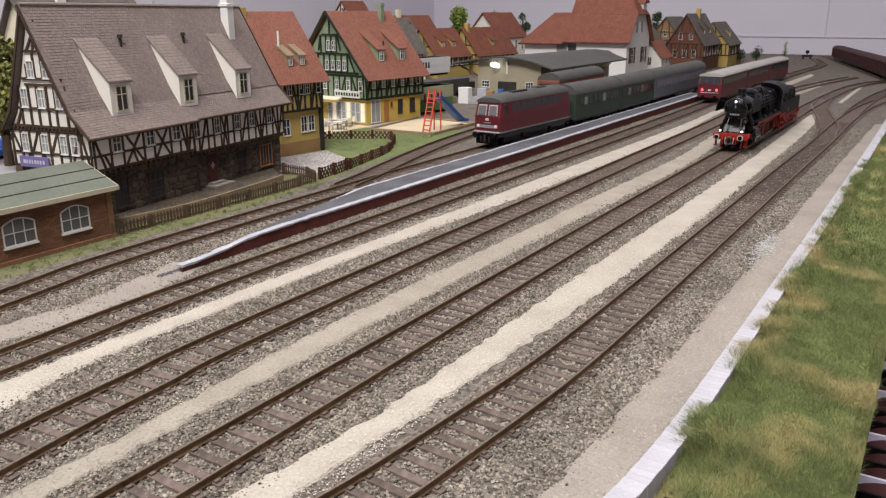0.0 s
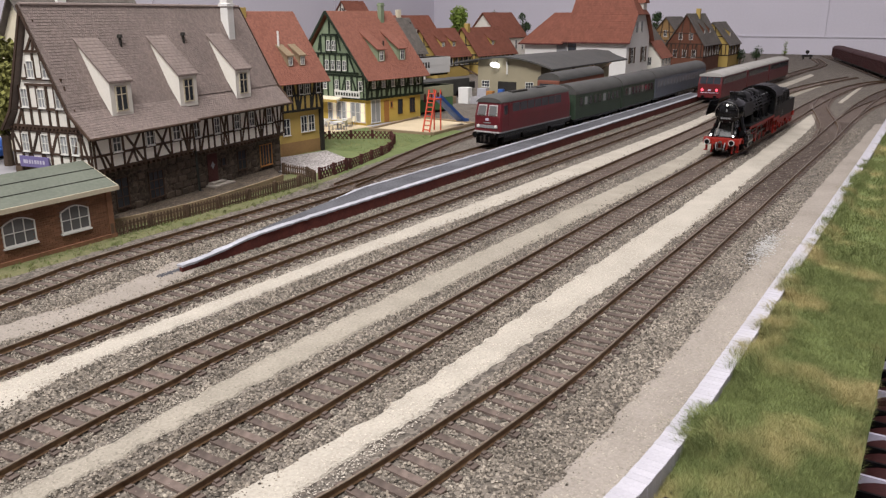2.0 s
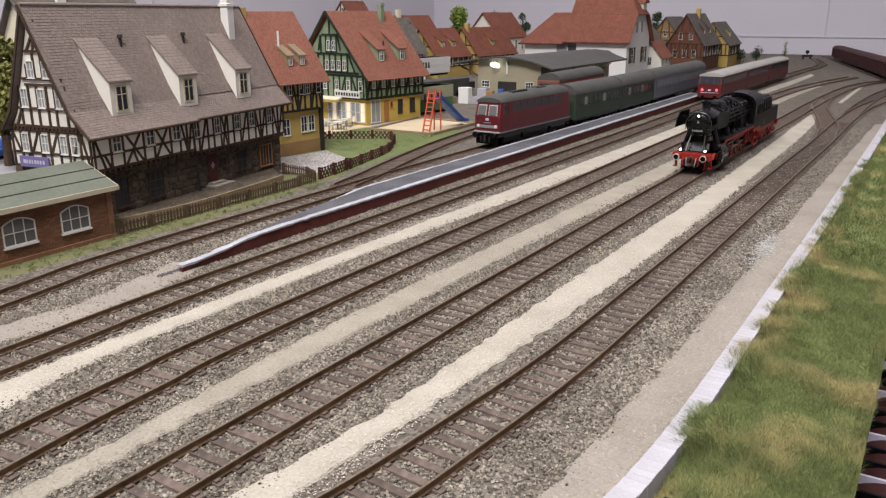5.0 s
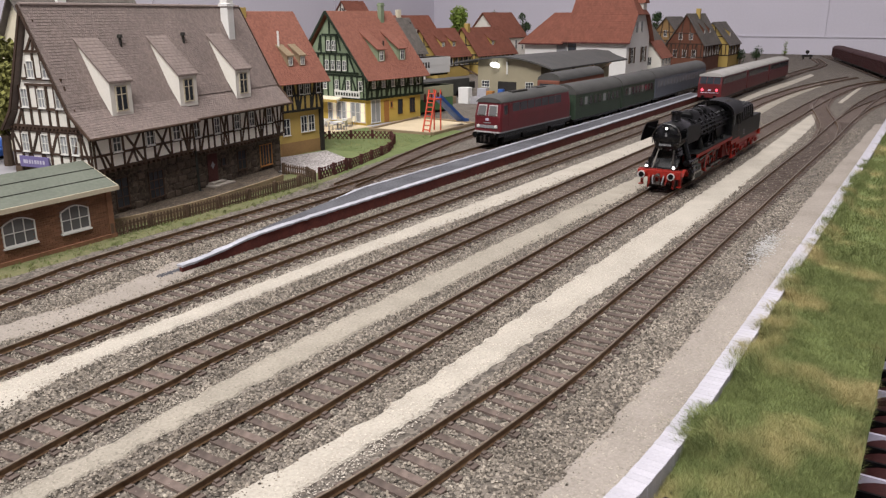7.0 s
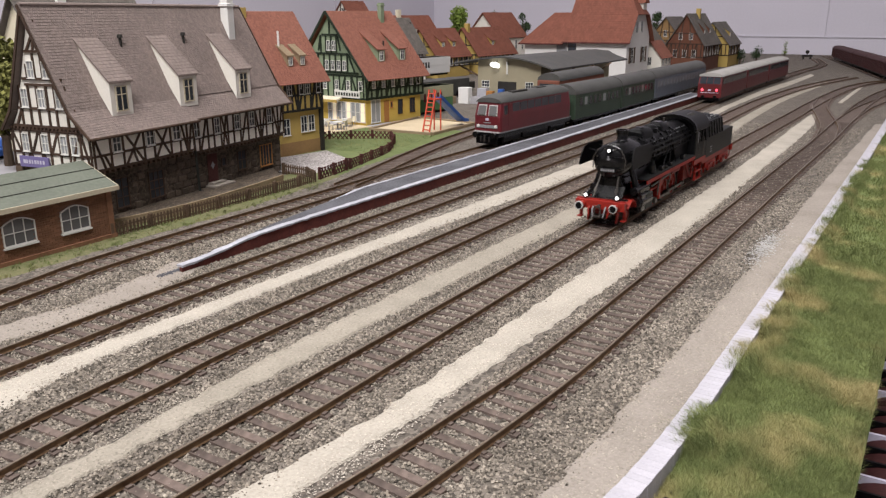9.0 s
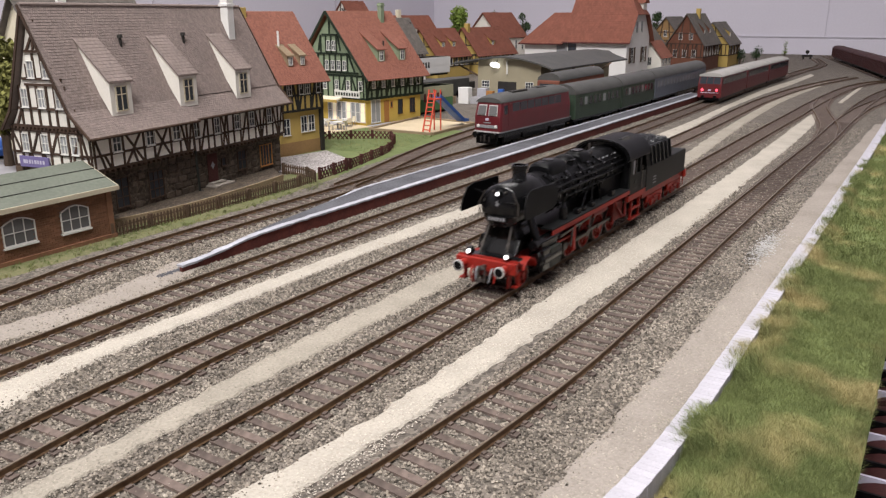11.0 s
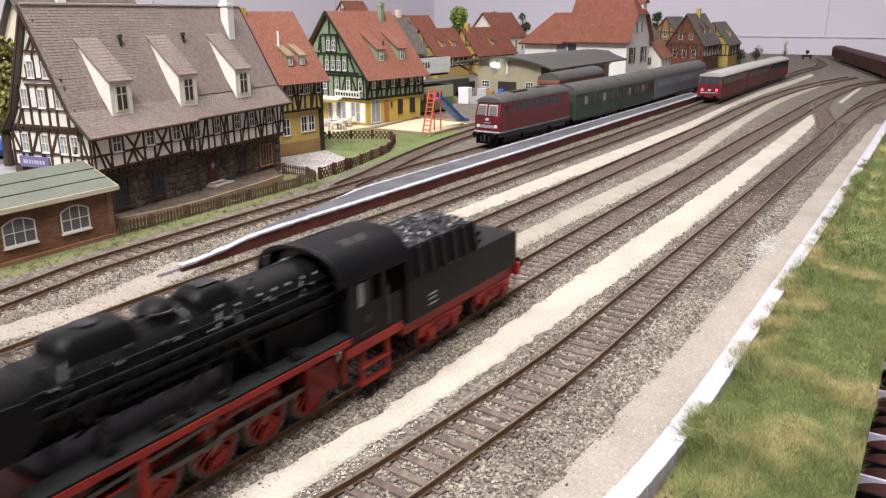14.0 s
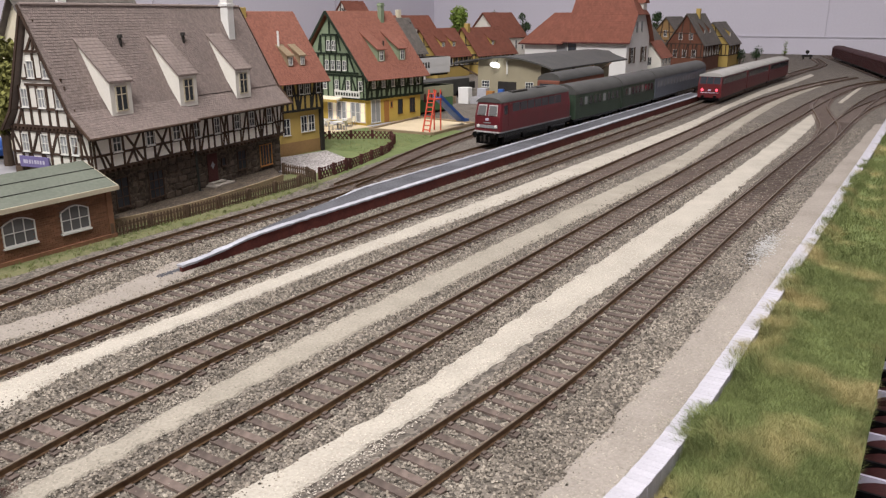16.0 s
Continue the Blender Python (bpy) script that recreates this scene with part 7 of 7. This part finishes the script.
for x, y, z, lx, ly, lz, mt, lb in ((1000, 690, 26, 104, 30, 28, "white", "white shipping container with dark lettering bars"), (800, 541, 0, 74, 28, 33, "box_green", "green freight container beside the playground"), (985, 665, 0, 150, 34, 14, "beam_black", "black flat truck trailer"), (930, 630, 0, 130, 30, 26, "roof_dark", "dark grey lorry body")):
    ct = thing("container" if mt in ("white", "box_green") else "lorry", x, y, z - 3, -5, lb, "container" if mt in ("white", "box_green") else "lorry", "vehicles in the yard")
    part("body", Form().box(0, lx, 0, ly, 3, lz), M[mt], ct, bevel=0.8)
    part("underframe", Form().box(4, lx - 4, 2, ly - 2, 0, 3), M["black_flat"], ct)
    if mt in ("white", "box_green"):
        br = Form()
        for i in range(6):
            br.box(14 + 6.5 * i, 18 + 6.5 * i, -0.3, 0.2, lz * 0.45, lz * 0.75)
        part("lettering", br, M["grey_panel"] if mt == "white" else M["bus_red"], ct)
        part("panel", Form().box(-0.3, lx + 0.3, -0.2, ly + 0.2, lz * 0.55, lz), M["white"] if mt == "white" else M["khaki"], ct)
    else:
        for xx in (20, 45, lx - 30):
            part("wheel", Form().rod((xx, -0.5, 4), (xx, 4, 4), 5, 5, 14), M["black_flat"], ct)

# ---- playground ----
sb = thing("sandbox", 672, 436, -3, 1.5, "sandbox with timber border and pale sand", "sandbox")
part("sand", Form().prism([(2, 2, 0), (92, 4, 0), (104, 82, 0), (0, 74, 0)], (0, 0, 1.6)), M["playsand"], sb)
for a, b in (((0, 0), (94, 2)), ((94, 2), (106, 84)), ((106, 84), (-2, 76)), ((-2, 76), (0, 0))):
    part("border_log", Form().bar((*a, 1.6), (*b, 1.6), 3, 3.2), M["wood"], sb)
ps = thing("playground_slide", 678, 440, -1.4, 0, "blue playground slide with orange-red ladder", "slide")
for yy in (0, 8):
    part("ladder_rail", Form().bar((-2, 2 + yy, 0), (14, 4 + yy, 42), 1.3, 1.3), M["ladder"], ps)
for i in range(9):
    t = (i + 0.7) / 9.5
    part("ladder_rung", Form().rod((-2 + 16 * t, 2 + 2 * t, 42 * t), (-2 + 16 * t, 10 + 2 * t, 42 * t), 0.6, 0.6, 6), M["ladder"], ps)
part("platform", Form().box(13, 24, 3, 13, 32, 33.4), M["ladder"], ps)
for a in ((23, 4), (23, 12)):
    part("post", Form().rod((*a, 0), (*a, 42), 0.8, 0.8, 6), M["ladder"], ps)
sl_ = Form()
sl_.prism([(22, 4, 33), (70, 4, 4), (80, 4, 3), (80, 4, 4), (70, 4, 5.5), (22, 4, 34.6)], (0, 8.5, 0))
for yy in (3.2, 12):
    sl_.prism([(22, yy, 33), (70, yy, 4), (80, yy, 3), (80, yy, 6), (70, yy, 8), (22, yy, 37.5)], (0, 0.9, 0))
part("chute", sl_, M["blue"], ps, "blue slide chute")


# ---- fences ----
def picket_fence(pts, label):
    Fc = thing("picket_fence", 0, 0, 0, 0, label, "fence", "fences")
    pk = Form().prism([(-0.55, -0.3, -3), (0.55, -0.3, -3), (0.55, -0.3, 4.6), (0, -0.3, 5.4), (-0.55, -0.3, 4.6)], (0, 0.6, 0)).mesh("picket", M["fence"])
    for p, d in spline(pts, 2.35):
        shared("picket", pk, Fc, pose(p.x * S, p.y * S, 0, 0, 0, math.degrees(math.atan2(d.y, d.x))))
    for z in (-0.8, 3.2):
        ln = spline(pts, 10)
        for (a, _), (b, _) in zip(ln, ln[1:]):
            part("fence_rail", Form().bar((a.x, a.y + 0.5, z), (b.x, b.y + 0.5, z), 0.5, 0.9), M["fence"], Fc)
    for p, d in spline(pts, 26):
        part("post", Form().box(p.x - 1, p.x + 1, p.y - 0.2, p.y + 1.8, -3.2, 5.8), M["fence"], Fc)


def lattice_fence(pts, label, h=8.0):
    Fc = thing("lattice_fence", 0, 0, 0, 0, label, "fence", "fences")
    ln = spline(pts, 4.2)
    for (a, _), (b, _) in zip(ln, ln[1:]):
        for z0, z1 in ((-2.6, h - 3), (h - 3, -2.6)):
            part("slat", Form().bar((a.x - 1.2 * (b - a).normalized().x, a.y - 1.2 * (b - a).normalized().y, z0), (b.x + 1.2 * (b - a).normalized().x, b.y + 1.2 * (b - a).normalized().y, z1), 0.6, 1.0), M["fence_dark"], Fc)
    for p, d in spline(pts, 21):
        part("post", Form().box(p.x - 0.9, p.x + 0.9, p.y - 0.9, p.y + 0.9, -3.2, h - 2), M["fence_dark"], Fc)


picket_fence([(258, 377), (312, 377.5), (373, 379), (432, 382)], "brown wooden picket fence beside the track")
picket_fence([(444, 424), (442, 400), (435, 384)], "brown wooden picket fence beside the forecourt")
lattice_fence([(440, 385), (462, 389), (487, 394)], "dark red crossed rustic fence", 9)
lattice_fence([(487, 394), (530, 404), (569, 415), (612, 440)], "dark red crossed rustic fence")
lattice_fence([(612, 440), (628, 462), (600, 505), (565, 545)], "dark red crossed rustic fence")


# ---- trees and small things ----
def tree(x, y, z, h, r, leaf, label, seed, n=900, slim=1.0):
    T = thing("tree", x, y, z, 0, label, "tree", "layout trees")
    rs = np.random.RandomState(seed)
    tr = Form().rod((0, 0, 0), (1, 0, h * 0.5), r * 0.12, r * 0.07, 8)
    cl = []
    for i in range(8):
        a, e = rs.uniform(0, 6.28), rs.uniform(0.4, 0.95)
        q = (math.cos(a) * r * 0.6 * (1.15 - e), math.sin(a) * r * 0.6 * (1.15 - e), h * e * 0.95)
        tr.rod((0.5, 0, h * e * 0.5), q, r * 0.05, r * 0.02, 6)
        cl.append((q, r * rs.uniform(0.3, 0.5)))
    part("trunk", tr, M["bark"], T)
    f = Form()
    for i in range(n):
        c, cr = cl[rs.randint(len(cl))]
        d = rs.normal(0, 1, 3)
        d /= np.linalg.norm(d)
        p = np.array(c) + d * cr * rs.uniform(0.55, 1.1) * np.array([1, 1, slim])
        a, b = rs.normal(0, 1, 3), rs.normal(0, 1, 3)
        s_ = r * 0.075 * rs.uniform(0.6, 1.3)
        a, b = a / np.linalg.norm(a) * s_, b / np.linalg.norm(b) * s_
        f.add([p - a, p + b, p + a, p - b], [(0, 1, 2, 3)])
    part("crown", f, M[leaf], T, kind="stuff")


tree(338, 600, -3, 88, 30, "leaf_olive", "olive leafed tree beside the village road", 1, 3500)
tree(352, 640, -3, 108, 34, "leaf_olive", "tall olive leafed tree beside the village road", 2, 3500)
tree(1600, 960, -3, 136, 40, "leaf", "bright green tree behind the village houses", 3, 5000)
tree(1740, 950, -3, 130, 20, "leaf_dark", "slim dark conifer behind the village", 4, 800, 1.6)
tree(1900, 950, -3, 132, 30, "leaf_dark", "dark green tree behind the village", 5, 900)
tree(2010, 640, -3, 138, 30, "leaf_dark", "dark green tree behind the white building", 6, 800)
tree(2250, 372, -3, 52, 11, "leaf", "small slim bush beside the far track", 7, 500, 1.5)
tree(2150, 420, -3, 36, 22, "leaf_dark", "low dark bush beside the far track", 8, 500)
tree(2060, 440, -3, 34, 20, "leaf_dark", "low dark bush beside the far track", 9, 500)
bs = thing("buffer_stop", 2374, 335, -3, -60, "small dark buffer stop before the wall", "buffer stop")
part("frame", Form().box(-14, 14, -2, 2, 6, 12).box(-11, -8, -3, 3, 0, 12).box(8, 11, -3, 3, 0, 12), M["beam_black"], bs)
part("signal_disc", Form().rod((0, -1, 19), (0, 1, 19), 5, 5, 14).box(-0.8, 0.8, -0.8, 0.8, 12, 19), M["beam_black"], bs)
car = thing("parked_car", 372, 668, -2.6, 70, "small blue car parked on the village road", "car")
part("body", Form().box(0, 46, 0, 19, 3, 9).prism([(10, 1, 9), (38, 1, 9), (33, 1, 15), (14, 1, 15)], (0, 17, 0)), M["blue"], car, bevel=1.2)
for xx in (9, 36):
    part("wheel", Form().rod((xx, -0.3, 3.4), (xx, 19.3, 3.4), 3.5, 3.5, 14), M["black_flat"], car)

# ---- motion ----
RUN = [(0, 711.8), (0.5, 706.4), (1, 699.4), (1.5, 690.3), (2, 680.1), (2.5, 668), (3, 654.5), (3.5, 640.2), (4, 624.6), (5, 592.5), (6.5, 536.5), (7, 513.5), (7.5, 489.3), (8, 464.1), (8.5, 436.9), (9, 407.4), (9.2, 395.2), (10.2, 331), (11.3, 254.2), (11.5, 238.7), (12, 199.1), (12.5, 158.9), (13, 118), (13.5, 76), (14, 30.9), (14.5, -18), (15, -70.3), (15.5, -127.6), (16, -185.5)]


def track_y(x):
    return float(np.interp(x, (-300, 200, 600, 760, 880, 1020), (157.2, 157.0, 155.8, 155.1, 153.6, 151.5)))


def run_at(t):
    return float(np.interp(t, [a for a, _ in RUN], [b for _, b in RUN]))


def motions():
    rows = []
    for t, x in RUN:
        a, b = track_y(x + 20), track_y(x + 240)
        rows.append((t, pose(x * S, (a - 20 * (b - a) / 220) * S, 0, 0, 0, math.degrees(math.atan2(b - a, 220)))))
    walk(L, rows)
    times, t, last = [0.0], 0.0, run_at(0)
    while t < 16:
        t += 1 / FPS
        if abs(run_at(t) - last) >= 6.6:
            times.append(round(t, 4))
            last = run_at(t)
    if times[-1] < 16:
        times.append(16.0)
    for ws, r in [(d, 8.0) for d in drivers] + [(carriers[0], 5.0)] + [(c, 5.6) for c in carriers[1:]]:
        at = ws.location.copy()
        rows = [(t, Matrix.Translation(at) @ Matrix.Rotation(-(700 - run_at(t)) / r, 4, "Y")) for t in times]
        walk(ws, rows)
    for i, ob in enumerate(rods):
        rows = []
        for t in times:
            ang = (700 - run_at(t)) / 8.0
            cx, cz = 3.6 * math.cos(ang), 8.0 + 3.6 * math.sin(ang)
            rows.append((t, pose((91 + cx) * S, 0, cz * S)))
        walk(ob, rows)


motions()
